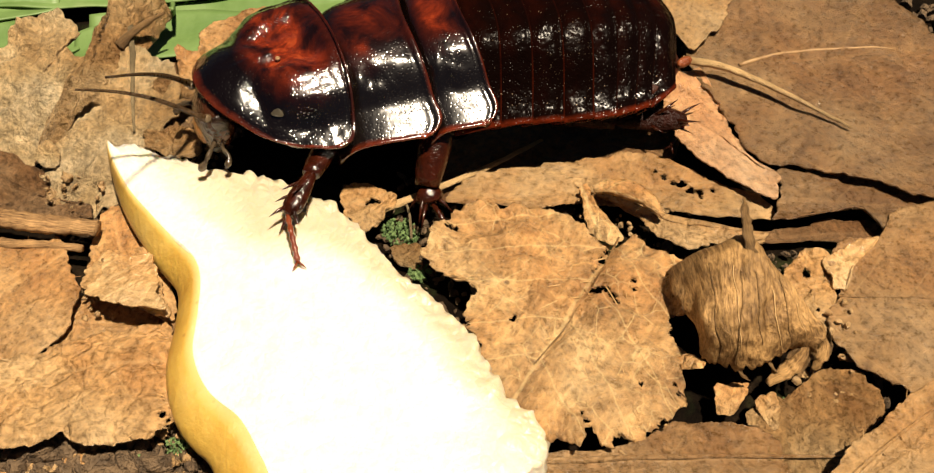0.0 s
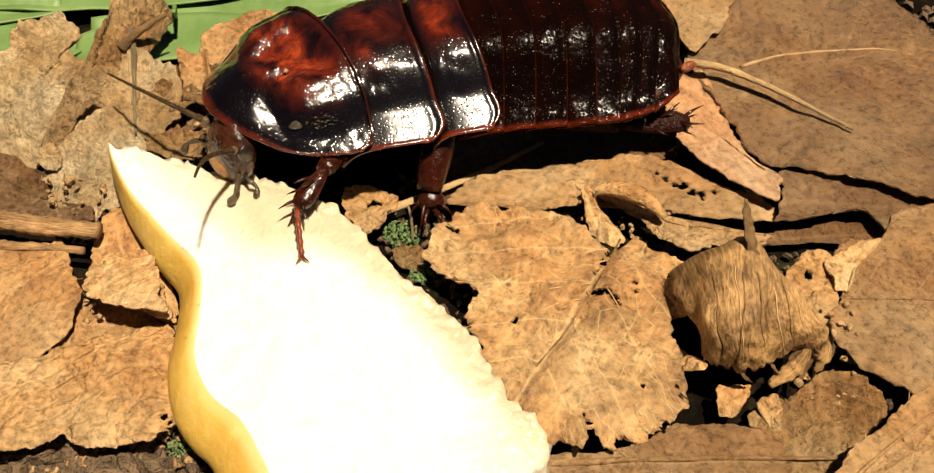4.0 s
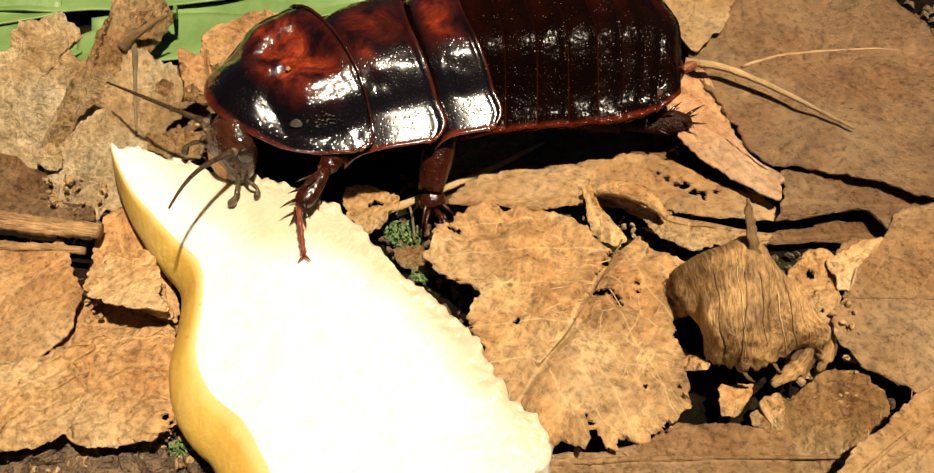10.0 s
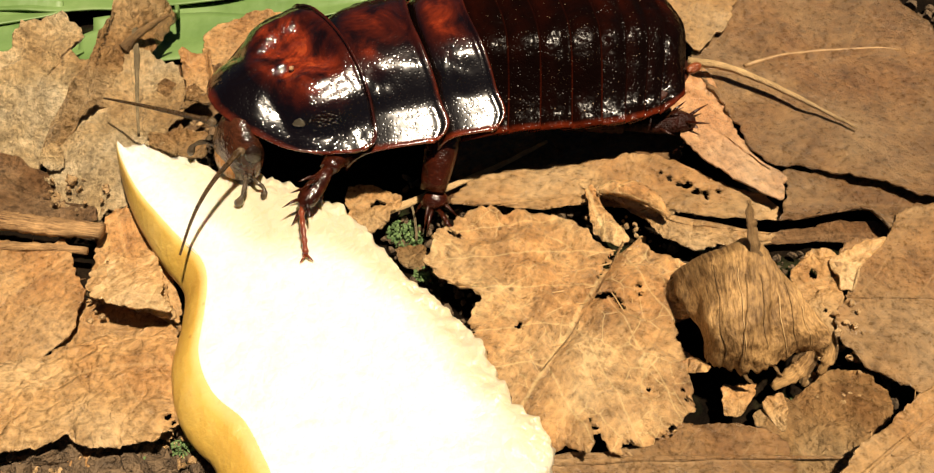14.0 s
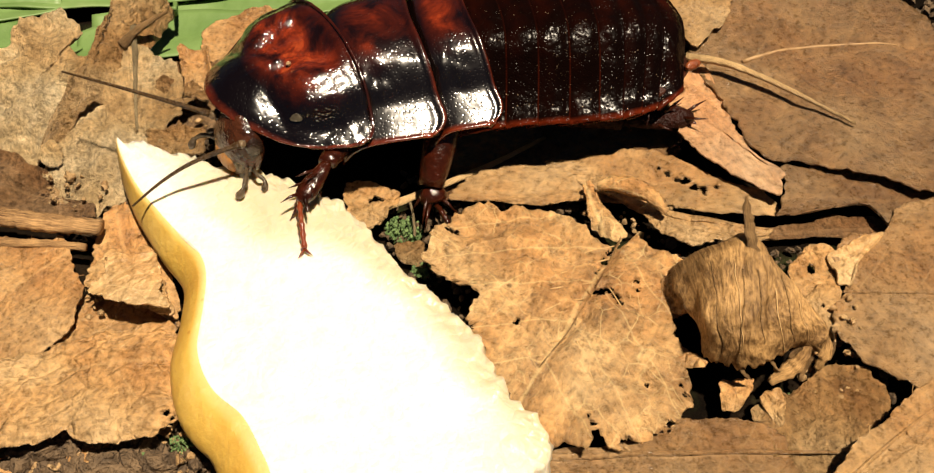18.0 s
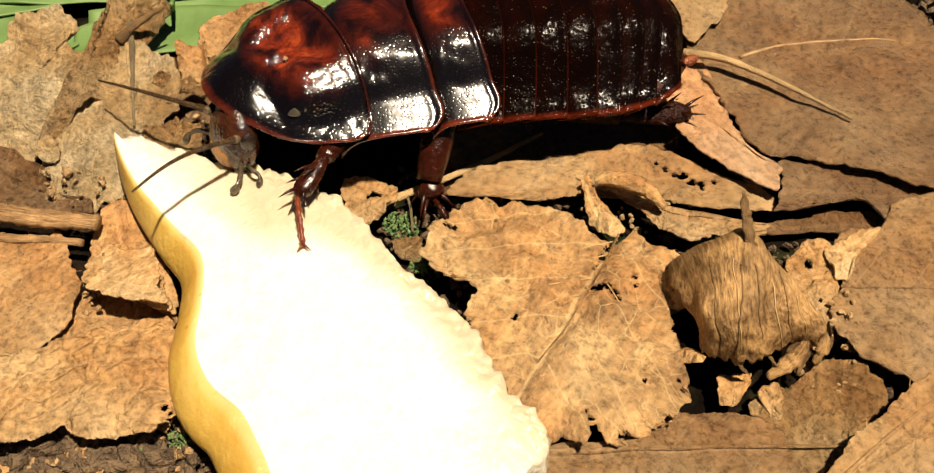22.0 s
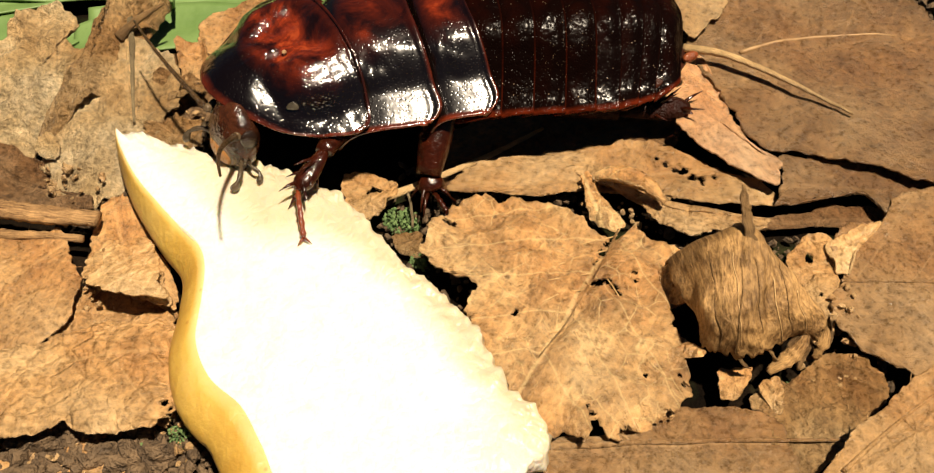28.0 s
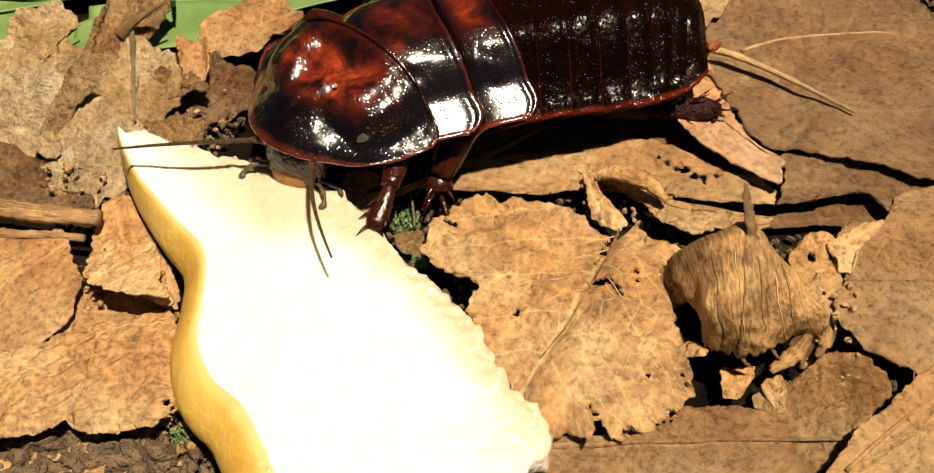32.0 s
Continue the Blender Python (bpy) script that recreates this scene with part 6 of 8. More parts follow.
# seconds, place in metres, turn in degrees
ROACH_ROWS = [
    (0, -0.00357, 0.02274, 0, 0, 0, 195.26),
    (0.5, -0.00354, 0.02266, 0, 0, 0, 195.23),
    (1, -0.00363, 0.02255, 0, 0, 0, 195.05),
    (1.5, -0.00363, 0.02204, 0, 0, 0, 195.7),
    (2, -0.00359, 0.02187, 0, 0, 0, 195.77),
    (2.5, -0.00346, 0.02202, 0, 0, 0, 195.3),
    (3, -0.00339, 0.02221, 0, 0, 0, 195.17),
    (3.5, -0.00334, 0.02231, 0, 0, 0, 194.95),
    (5.5, -0.00339, 0.02213, 0, 0, 0, 195.24),
    (6, -0.00337, 0.0221, 0, 0, 0, 195.26),
    (6.5, -0.00331, 0.0223, 0, 0, 0, 195.04),
    (7, -0.00331, 0.02228, 0, 0, 0, 194.98),
    (7.5, -0.00328, 0.02223, 0, 0, 0, 194.98),
    (8, -0.00331, 0.02209, 0, 0, 0, 195.17),
    (8.5, -0.00334, 0.02203, 0, 0, 0, 195.29),
    (9, -0.0033, 0.0222, 0, 0, 0, 195.01),
    (9.5, -0.00333, 0.0222, 0, 0, 0, 194.98),
    (10, -0.00331, 0.0222, 0, 0, 0, 194.98),
    (10.5, -0.0033, 0.02216, 0, 0, 0, 194.98),
    (11, -0.00321, 0.02213, 0, 0, 0, 194.9),
    (11.5, -0.00315, 0.02228, 0, 0, 0, 194.64),
    (12, -0.0032, 0.02218, 0, 0, 0, 194.75),
    (12.5, -0.00322, 0.02218, 0, 0, 0, 194.63),
    (13, -0.00316, 0.02213, 0, 0, 0, 194.62),
    (13.5, -0.00311, 0.02216, 0, 0, 0, 194.7),
    (14, -0.0031, 0.02207, 0, 0, 0, 194.44),
    (14.5, -0.00309, 0.02204, 0, 0, 0, 194.11),
    (16.5, -0.00303, 0.02227, 0, 0, 0, 193.86),
    (17, -0.00306, 0.02218, 0, 0, 0, 193.88),
    (17.5, -0.00306, 0.02222, 0, 0, 0, 193.83),
    (18, -0.00301, 0.02224, 0, 0, 0, 193.78),
    (18.5, -0.00302, 0.02237, 0, 0, 0, 193.6),
    (19, -0.00302, 0.02227, 0, 0, 0, 193.75),
    (19.5, -0.00304, 0.02226, 0, 0, 0, 193.8),
    (20, -0.00304, 0.02233, 0, 0, 0, 193.73),
    (20.5, -0.00292, 0.02235, 0, 0, 0, 193.7),
    (21, -0.00299, 0.02223, 0, 0, 0, 193.85),
    (21.5, -0.00302, 0.02227, 0, 0, 0, 193.8),
    (22, -0.00297, 0.02243, 0, 0, 0, 193.5),
    (22.5, -0.00292, 0.02267, 0, 0, 0, 193.27),
    (23, -0.00303, 0.0224, 0, 0, 0, 193.44),
    (23.5, -0.00301, 0.02237, 0, 0, 0, 193.71),
    (24, -0.00303, 0.02222, 0, 0, 0, 193.87),
    (24.5, -0.00308, 0.0222, 0, 0, 0, 193.94),
    (25, -0.00326, 0.02173, 0, 0, 0, 194.06),
    (25.5, -0.0032, 0.02192, 0, 0, 0, 193.67),
    (27.5, -0.00305, 0.02259, 0, 0, 0, 192.75),
    (28, -0.00302, 0.02271, 0, 0, 0, 192.6),
    (28.5, -0.00296, 0.02255, 0, 0, 0, 192.86),
    (29, -0.00247, 0.02198, 0, 0, 0, 193.6),
    (29.5, -0.00233, 0.02188, 0, 0, 0, 193.51),
    (30, -0.00208, 0.02162, 0, 0, 0, 193.94),
    (30.5, -0.00148, 0.02086, 0, 0, 0, 196.03),
    (31, -0.00069, 0.02134, 0, 0, 0, 195.68),
    (31.5, 0.00065, 0.02087, 0, 0, 0, 198.43),
    (32, 0.00061, 0.02086, 0, 0, 0, 198.88),
]
PRON_ROWS = [
    (0, 0.02149, 0.00119, 0.0008, 0, -4, 11.75),
    (0.5, 0.02131, 0.00112, 0.0008, 0, -4, 11.12),
    (1, 0.02093, 0.00057, 0.00044, 0, -2, 11.24),
    (1.5, 0.02056, 0.00012, 0, 0, -0.62, 12.57),
    (2, 0.02009, 0.00067, 0, 0, 0, 16.23),
    (2.5, 0.02001, 0.00098, 0, 0, 0, 18.86),
    (3, 0.02001, 0.00116, 0, 0, 0, 19.4),
    (3.5, 0.02011, 0.00131, 0, 0, 0, 19.98),
    (5.5, 0.01986, 0.00107, 0, 0, 0, 19.31),
    (6, 0.01988, 0.00105, 0, 0, 0, 19.32),
    (6.5, 0.01995, 0.00115, 0, 0, 0, 19.45),
    (7, 0.01991, 0.00118, 0, 0, 0, 19.14),
    (7.5, 0.01984, 0.00094, 0, 0, 0, 18.71),
    (8, 0.0198, 0.00076, 0, 0, 0, 17.83),
    (8.5, 0.0196, 0.00072, 0, 0, 0, 17.29),
    (9, 0.01971, 0.00085, 0, 0, 0, 17.93),
    (9.5, 0.01972, 0.00088, 0, 0, 0, 18.1),
    (10, 0.0198, 0.00091, 0, 0, 0, 18.31),
    (10.5, 0.01974, 0.00091, 0, 0, 0, 18.32),
    (11, 0.01989, 0.00109, 0, 0, 0, 18.55),
    (11.5, 0.01999, 0.0011, 0, 0, 0, 19.16),
    (12, 0.01983, 0.00118, 0, 0, 0, 19.21),
    (12.5, 0.01982, 0.00125, 0, 0, 0, 19.11),
    (13, 0.01973, 0.00104, 0, 0, 0, 18.62),
    (13.5, 0.0198, 0.00089, 0, 0, 0, 18.41),
    (14, 0.01982, 0.00093, 0, 0, 0, 18.48),
    (14.5, 0.01992, 0.00086, 0, 0, 0, 18.6),
    (16.5, 0.02019, 0.001, 0, 0, 0, 19.35),
    (17, 0.02001, 0.00091, 0, 0, 0, 19.2),
    (17.5, 0.02005, 0.00104, 0, 0, 0, 19.26),
    (18, 0.02004, 0.00105, 0, 0, 0, 19.38),
    (18.5, 0.0202, 0.0012, 0, 0, 0, 20.12),
    (19, 0.02014, 0.00113, 0, 0, 0, 19.99),
    (19.5, 0.02029, 0.00108, 0, 0, 0, 20.51),
    (20, 0.02026, 0.00122, 0, 0, 0, 20.58),
    (20.5, 0.02027, 0.00115, 0, 0, 0, 20.22),
    (21, 0.02019, 0.00109, 0, 0, 0, 20.15),
    (21.5, 0.02028, 0.00107, 0, 0, 0, 20.88),
    (22, 0.02023, 0.00125, 0, 0, 0, 20.51),
    (22.5, 0.02004, 0.00101, 0, 0, 0, 17.31),
    (23, 0.01978, 0.00059, 0, 0, 0, 16.38),
    (23.5, 0.01965, 0.00057, 0, 0, 0, 15.49),
    (24, 0.01956, 0.00049, 0, 0, 0, 15.13),
    (24.5, 0.01968, 0.00043, 0, 0, 0, 16.08),
    (25, 0.01988, 0.00067, 0, 0, 0, 18.19),
    (25.5, 0.02015, 0.00098, 0, 0, 0, 19.75),
    (27.5, 0.02034, 0.00134, 0, 0, 0, 20.79),
    (28, 0.02028, 0.00145, 0, 0, 0, 20.98),
    (28.5, 0.01994, 0.00158, 0, 0, 0, 20.92),
    (29, 0.01875, 0.00139, -3e-05, 0, 0.86, 20.38),
    (29.5, 0.01824, 0.00139, -7e-05, 0, 1.93, 20.95),
    (30, 0.01781, 0.00177, -9e-05, 0, 3, 21.94),
    (30.5, 0.01717, 0.00169, -0.00011, 0, 4.07, 22.17),
    (31, 0.01744, 0.00229, -0.00013, 0, 5.14, 25.8),
    (31.5, 0.01739, 0.00241, -0.00013, 0, 6, 28.48),
    (32, 0.01782, 0.00282, -0.00013, 0, 6, 31.09),
]
HEAD_ROWS = [
    (0, 0.03188, 0.00415, 0.0198, 0, 4, 10.74),
    (0.5, 0.032, 0.0043, 0.01975, 0, 4, 10.91),
    (1, 0.03227, 0.00714, 0.01863, 0, 2.2, 14.55),
    (1.5, 0.03219, 0.00721, 0.01812, 0, 0, 18.28),
    (2, 0.03098, 0.00704, 0.018, 0, 0, 22.14),
    (2.5, 0.03043, 0.00756, 0.018, 0, 0, 24.25),
    (3, 0.03027, 0.0079, 0.018, 0, 0, 24.45),
    (3.5, 0.03029, 0.00802, 0.018, 0, 0, 24.66),
    (5.5, 0.03036, 0.00824, 0.018, 0, 0, 24.37),
    (6, 0.03038, 0.00805, 0.018, 0, 0, 24.35),
    (6.5, 0.03046, 0.00833, 0.018, 0, 0, 24.57),
    (7, 0.03039, 0.00844, 0.018, 0, 0, 24.64),
    (7.5, 0.03041, 0.00826, 0.018, 0, 0, 24.63),
    (8, 0.03073, 0.00808, 0.018, 0, 0, 24.44),
    (8.5, 0.03052, 0.00793, 0.018, 0, 0, 24.32),
    (9, 0.03055, 0.00823, 0.018, 0, 0, 24.6),
    (9.5, 0.03052, 0.00841, 0.018, 0, 0, 24.66),
    (10, 0.03046, 0.00828, 0.018, 0, 0, 24.68),
    (10.5, 0.03039, 0.00844, 0.018, 0, 0, 24.72),
    (11, 0.03058, 0.00878, 0.018, 0, 0, 24.82),
    (11.5, 0.0305, 0.00881, 0.018, 0, 0, 25.11),
    (12, 0.03029, 0.00853, 0.018, 0, 0, 25.03),
    (12.5, 0.0303, 0.00862, 0.018, 0, 0, 25.17),
    (13, 0.03017, 0.00881, 0.018, 0, 0, 25.2),
    (13.5, 0.03013, 0.00837, 0.018, 0, 0, 25.15),
    (14, 0.02998, 0.0085, 0.018, 0, 0, 25.44),
    (14.5, 0.02984, 0.00787, 0.018, 0, 0, 25.8),
    (16.5, 0.03, 0.00848, 0.018, 0, 0, 26.15),
    (17, 0.0298, 0.00807, 0.018, 0, 0, 26.15),
    (17.5, 0.0297, 0.00824, 0.018, 0, 0, 26.2),
    (18, 0.0296, 0.00844, 0.018, 0, 0, 26.25),
    (18.5, 0.02955, 0.00891, 0.018, 0, 0, 26.44),
    (19, 0.02992, 0.00874, 0.018, 0, 0, 26.28),
    (19.5, 0.02999, 0.00859, 0.018, 0, 0, 26.24),
    (20, 0.02996, 0.00873, 0.018, 0, 0, 26.31),
    (20.5, 0.03005, 0.00869, 0.018, 0, 0, 26.34),
    (21, 0.02995, 0.00845, 0.018, 0, 0, 26.18),
    (21.5, 0.02992, 0.00851, 0.018, 0, 0, 26.24),
    (22, 0.03003, 0.00862, 0.018, 0, 0, 26.54),
    (22.5, 0.03028, 0.00818, 0.018, 0, 0, 26.77),
    (23, 0.0301, 0.00776, 0.018, 0, 0, 26.6),
    (23.5, 0.03037, 0.00723, 0.018, 0, 0, 26.32),
    (24, 0.03027, 0.0076, 0.018, 0, 0, 26.16),
    (24.5, 0.03024, 0.00629, 0.018, 0, 0, 26.1),
    (25, 0.03011, 0.00702, 0.018, 0, 0, 25.97),
    (25.5, 0.03004, 0.00782, 0.018, 0, 0, 26.36),
    (27.5, 0.02994, 0.00945, 0.018, 0, 0, 27.29),
    (28, 0.0299, 0.00973, 0.018, 0, 0, 27.51),
    (28.5, 0.02972, 0.00981, 0.018, 0, 0, 29.23),
    (29, 0.0294, 0.01023, 0.018, 0, 0, 33.24),
    (29.5, 0.02912, 0.01026, 0.01798, 0, 0, 38.57),
    (30, 0.02889, 0.00967, 0.01758, 0, 0, 43.38),
    (30.5, 0.02805, 0.00846, 0.01716, 0, 0, 46.36),
    (31, 0.0279, 0.00899, 0.01691, 0, 0, 47.44),
    (31.5, 0.0272, 0.00883, 0.0169, 0, 0, 45.23),
    (32, 0.02714, 0.00939, 0.0169, 0, 0, 45.29),
]
ANTENNA_FAR_ROWS = [
    (0, 0.0026, -0.0038, -0.0029, 0, -44.9, 50.9),
    (0.5, 0.0026, -0.0038, -0.0029, 0, -45.9, 51.4),
    (1, 0.0026, -0.0038, -0.0029, 0, -1.6, -56.6),
    (1.5, 0.0026, -0.0038, -0.0029, 0, -24, 27.9),
    (2, 0.0026, -0.0038, -0.0029, 0, -18.5, 32.6),
    (2.5, 0.0026, -0.0038, -0.0029, 0, 6.5, 20),
    (3, 0.0026, -0.0038, -0.0029, 0, 15.1, -63.9),
    (3.5, 0.0026, -0.0038, -0.0029, 0, 5.8, -79.6),
    (5.5, 0.0026, -0.0038, -0.0029, 0, 13.1, -59.4),
    (6, 0.0026, -0.0038, -0.0029, 0, 11.9, -68.5),
    (6.5, 0.0026, -0.0038, -0.0029, 0, -9, 10.1),
    (7, 0.0026, -0.0038, -0.0029, 0, -22, 19.1),
    (7.5, 0.0026, -0.0038, -0.0029, 0, 10.7, -71.3),
    (8, 0.0026, -0.0038, -0.0029, 0, 13.4, -50.6),
    (8.5, 0.0026, -0.0038, -0.0029, 0, 13.9, -61.5),
    (9, 0.0026, -0.0038, -0.0029, 0, 0.4, -73.7),
    (9.5, 0.0026, -0.0038, -0.0029, 0, 8.2, -75.4),
    (10, 0.0026, -0.0038, -0.0029, 0, 9.3, -74.9),
    (10.5, 0.0026, -0.0038, -0.0029, 0, 14, -55.1),
    (11, 0.0026, -0.0038, -0.0029, 0, -10.8, 20.7),
    (11.5, 0.0026, -0.0038, -0.0029, 0, -12.6, 28.5),
    (12, 0.0026, -0.0038, -0.0029, 0, 14.2, -62.6),
    (12.5, 0.0026, -0.0038, -0.0029, 0, 12.1, -61.7),
    (13, 0.0026, -0.0038, -0.0029, 0, 7.4, -46.3),
    (13.5, 0.0026, -0.0038, -0.0029, 0, 10.1, -56.6),
    (14, 0.0026, -0.0038, -0.0029, 0, 12.6, -68.1),
    (14.5, 0.0026, -0.0038, -0.0029, 0, 15.5, -61),
    (16.5, 0.0026, -0.0038, -0.0029, 0, -36.9, 27.2),
    (17, 0.0026, -0.0038, -0.0029, 0, -34.3, 22.7),
    (17.5, 0.0026, -0.0038, -0.0029, 0, 5.2, -66),
    (18, 0.0026, -0.0038, -0.0029, 0, -12.2, -50.6),
    (18.5, 0.0026, -0.0038, -0.0029, 0, 2.1, -60.9),
    (19, 0.0026, -0.0038, -0.0029, 0, -1.7, -66.2),
    (19.5, 0.0026, -0.0038, -0.0029, 0, 5.5, -73.5),
    (20, 0.0026, -0.0038, -0.0029, 0, -3.5, -68.7),
    (20.5, 0.0026, -0.0038, -0.0029, 0, 10.1, -73.7),
    (21, 0.0026, -0.0038, -0.0029, 0, 12.8, -61.3),
    (21.5, 0.0026, -0.0038, -0.0029, 0, 6.1, -39.6),
    (22, 0.0026, -0.0038, -0.0029, 0, 10, -69.4),
    (22.5, 0.0026, -0.0038, -0.0029, 0, -3.8, -71.4),
    (23, 0.0026, -0.0038, -0.0029, 0, -15.3, -70.4),
    (23.5, 0.0026, -0.0038, -0.0029, 0, -4.5, -67),
    (24, 0.0026, -0.0038, -0.0029, 0, -22.6, 12),
    (24.5, 0.0026, -0.0038, -0.0029, 0, -33.3, 24.3),
    (25, 0.0026, -0.0038, -0.0029, 0, -6.2, -69.3),
    (25.5, 0.0026, -0.0038, -0.0029, 0, -19, -52.1),
    (27.5, 0.0026, -0.0038, -0.0029, 0, -8.1, -88.1),
    (28, 0.0026, -0.0038, -0.0029, 0, -5.1, -92.6),
    (28.5, 0.0026, -0.0038, -0.0029, 0, 2.3, -91),
    (29, 0.0026, -0.0038, -0.0029, 0, -17.9, 15.2),
    (29.5, 0.0026, -0.0038, -0.0029, 0, 1.3, 5.9),
    (30, 0.0026, -0.0038, -0.0029, 0, -37.1, 6.1),
    (30.5, 0.0026, -0.0038, -0.0029, 0, -47, 1.7),
    (31, 0.0026, -0.0038, -0.0029, 0, -16.5, -9.2),
    (31.5, 0.0026, -0.0038, -0.0029, 0, -22, -24),
    (32, 0.0026, -0.0038, -0.0029, 0, 5.9, -65.7),
]
ANTENNA_NEAR_ROWS = [
    (0, 0.0026, 0.0038, -0.0029, 0, -28.2, -19.4),
    (0.5, 0.0026, 0.0038, -0.0029, 0, -24.8, -16.4),
    (1, 0.0026, 0.0038, -0.0029, 0, -13.8, 47.8),
    (1.5, 0.0026, 0.0038, -0.0029, 0, 9.0, 37.5),
    (2, 0.0026, 0.0038, -0.0029, 0, -0.9, 37.1),
    (2.5, 0.0026, 0.0038, -0.0029, 0, -25.7, 50.4),
    (3, 0.0026, 0.0038, -0.0029, 0, -27.5, 36.5),
    (3.5, 0.0026, 0.0038, -0.0029, 0, -33.5, 53.0),
    (5.5, 0.0026, 0.0038, -0.0029, 0, -33.5, 19.5),
    (6, 0.0026, 0.0038, -0.0029, 0, -28.3, 56.2),
    (6.5, 0.0026, 0.0038, -0.0029, 0, -22.8, 46.9),
    (7, 0.0026, 0.0038, -0.0029, 0, -22.8, 42.8),
    (7.5, 0.0026, 0.0038, -0.0029, 0, -31.6, 42.6),
    (8, 0.0026, 0.0038, -0.0029, 0, -21.3, 55.2),
    (8.5, 0.0026, 0.0038, -0.0029, 0, 4.9, 42.1),
    (9, 0.0026, 0.0038, -0.0029, 0, 17.8, 29.5),
    (9.5, 0.0026, 0.0038, -0.0029, 0, 5.8, 31.7),
    (10, 0.0026, 0.0038, -0.0029, 0, -20.0, 34.6),
    (10.5, 0.0026, 0.0038, -0.0029, 0, -27.5, 42.3),
    (11, 0.0026, 0.0038, -0.0029, 0, -18.6, 38.4),
    (11.5, 0.0026, 0.0038, -0.0029, 0, -20.9, 36.1),
    (12, 0.0026, 0.0038, -0.0029, 0, -22.3, 39.4),
    (12.5, 0.0026, 0.0038, -0.0029, 0, -3.2, 33.9),
    (13, 0.0026, 0.0038, -0.0029, 0, 17.1, 28.0),
    (13.5, 0.0026, 0.0038, -0.0029, 0, 9.6, 23.9),
    (14, 0.0026, 0.0038, -0.0029, 0, 10.0, 29.8),
    (14.5, 0.0026, 0.0038, -0.0029, 0, -28.9, 26.6),
    (16.5, 0.0026, 0.0038, -0.0029, 0, -6.8, 12.9),
    (17, 0.0026, 0.0038, -0.0029, 0, -1.7, 7.7),
    (17.5, 0.0026, 0.0038, -0.0029, 0, -2.2, 8.0),
    (18, 0.0026, 0.0038, -0.0029, 0, 18.4, -16.2),
    (18.5, 0.0026, 0.0038, -0.0029, 0, -5.6, 9.2),
    (19, 0.0026, 0.0038, -0.0029, 0, -3.8, 7.7),
    (19.5, 0.0026, 0.0038, -0.0029, 0, -7.0, 12.7),
    (20, 0.0026, 0.0038, -0.0029, 0, -9.0, 13.4),
    (20.5, 0.0026, 0.0038, -0.0029, 0, -20.0, 14.5),
    (21, 0.0026, 0.0038, -0.0029, 0, -14.9, 12.9),
    (21.5, 0.0026, 0.0038, -0.0029, 0, -15.7, 13.3),
    (22, 0.0026, 0.0038, -0.0029, 0, -12.6, 11.6),
    (22.5, 0.0026, 0.0038, -0.0029, 0, -3.6, 13.2),
    (23, 0.0026, 0.0038, -0.0029, 0, 12.5, 21.6),
    (23.5, 0.0026, 0.0038, -0.0029, 0, 10.9, 23.0),
    (24, 0.0026, 0.0038, -0.0029, 0, -26.2, 39.8),
    (24.5, 0.0026, 0.0038, -0.0029, 0, -10.1, 41.3),
    (25, 0.0026, 0.0038, -0.0029, 0, -8.0, 40.8),
    (25.5, 0.0026, 0.0038, -0.0029, 0, -33.8, 39.7),
    (27.5, 0.0026, 0.0038, -0.0029, 0, -29.1, 56.3),
    (28, 0.0026, 0.0038, -0.0029, 0, -28.1, 57.0),
    (28.5, 0.0026, 0.0038, -0.0029, 0, -21.9, 34.9),
    (29, 0.0026, 0.0038, -0.0029, 0, -12.7, 40.6),
    (29.5, 0.0026, 0.0038, -0.0029, 0, -9.8, 54.0),
    (30, 0.0026, 0.0038, -0.0029, 0, 22.3, 47.0),
    (30.5, 0.0026, 0.0038, -0.0029, 0, -3.2, 51.3),
    (31, 0.0026, 0.0038, -0.0029, 0, -3.5, 48.2),
    (31.5, 0.0026, 0.0038, -0.0029, 0, 18.0, 40.4),
    (32, 0.0026, 0.0038, -0.0029, 0, 3.2, 39.1),
]
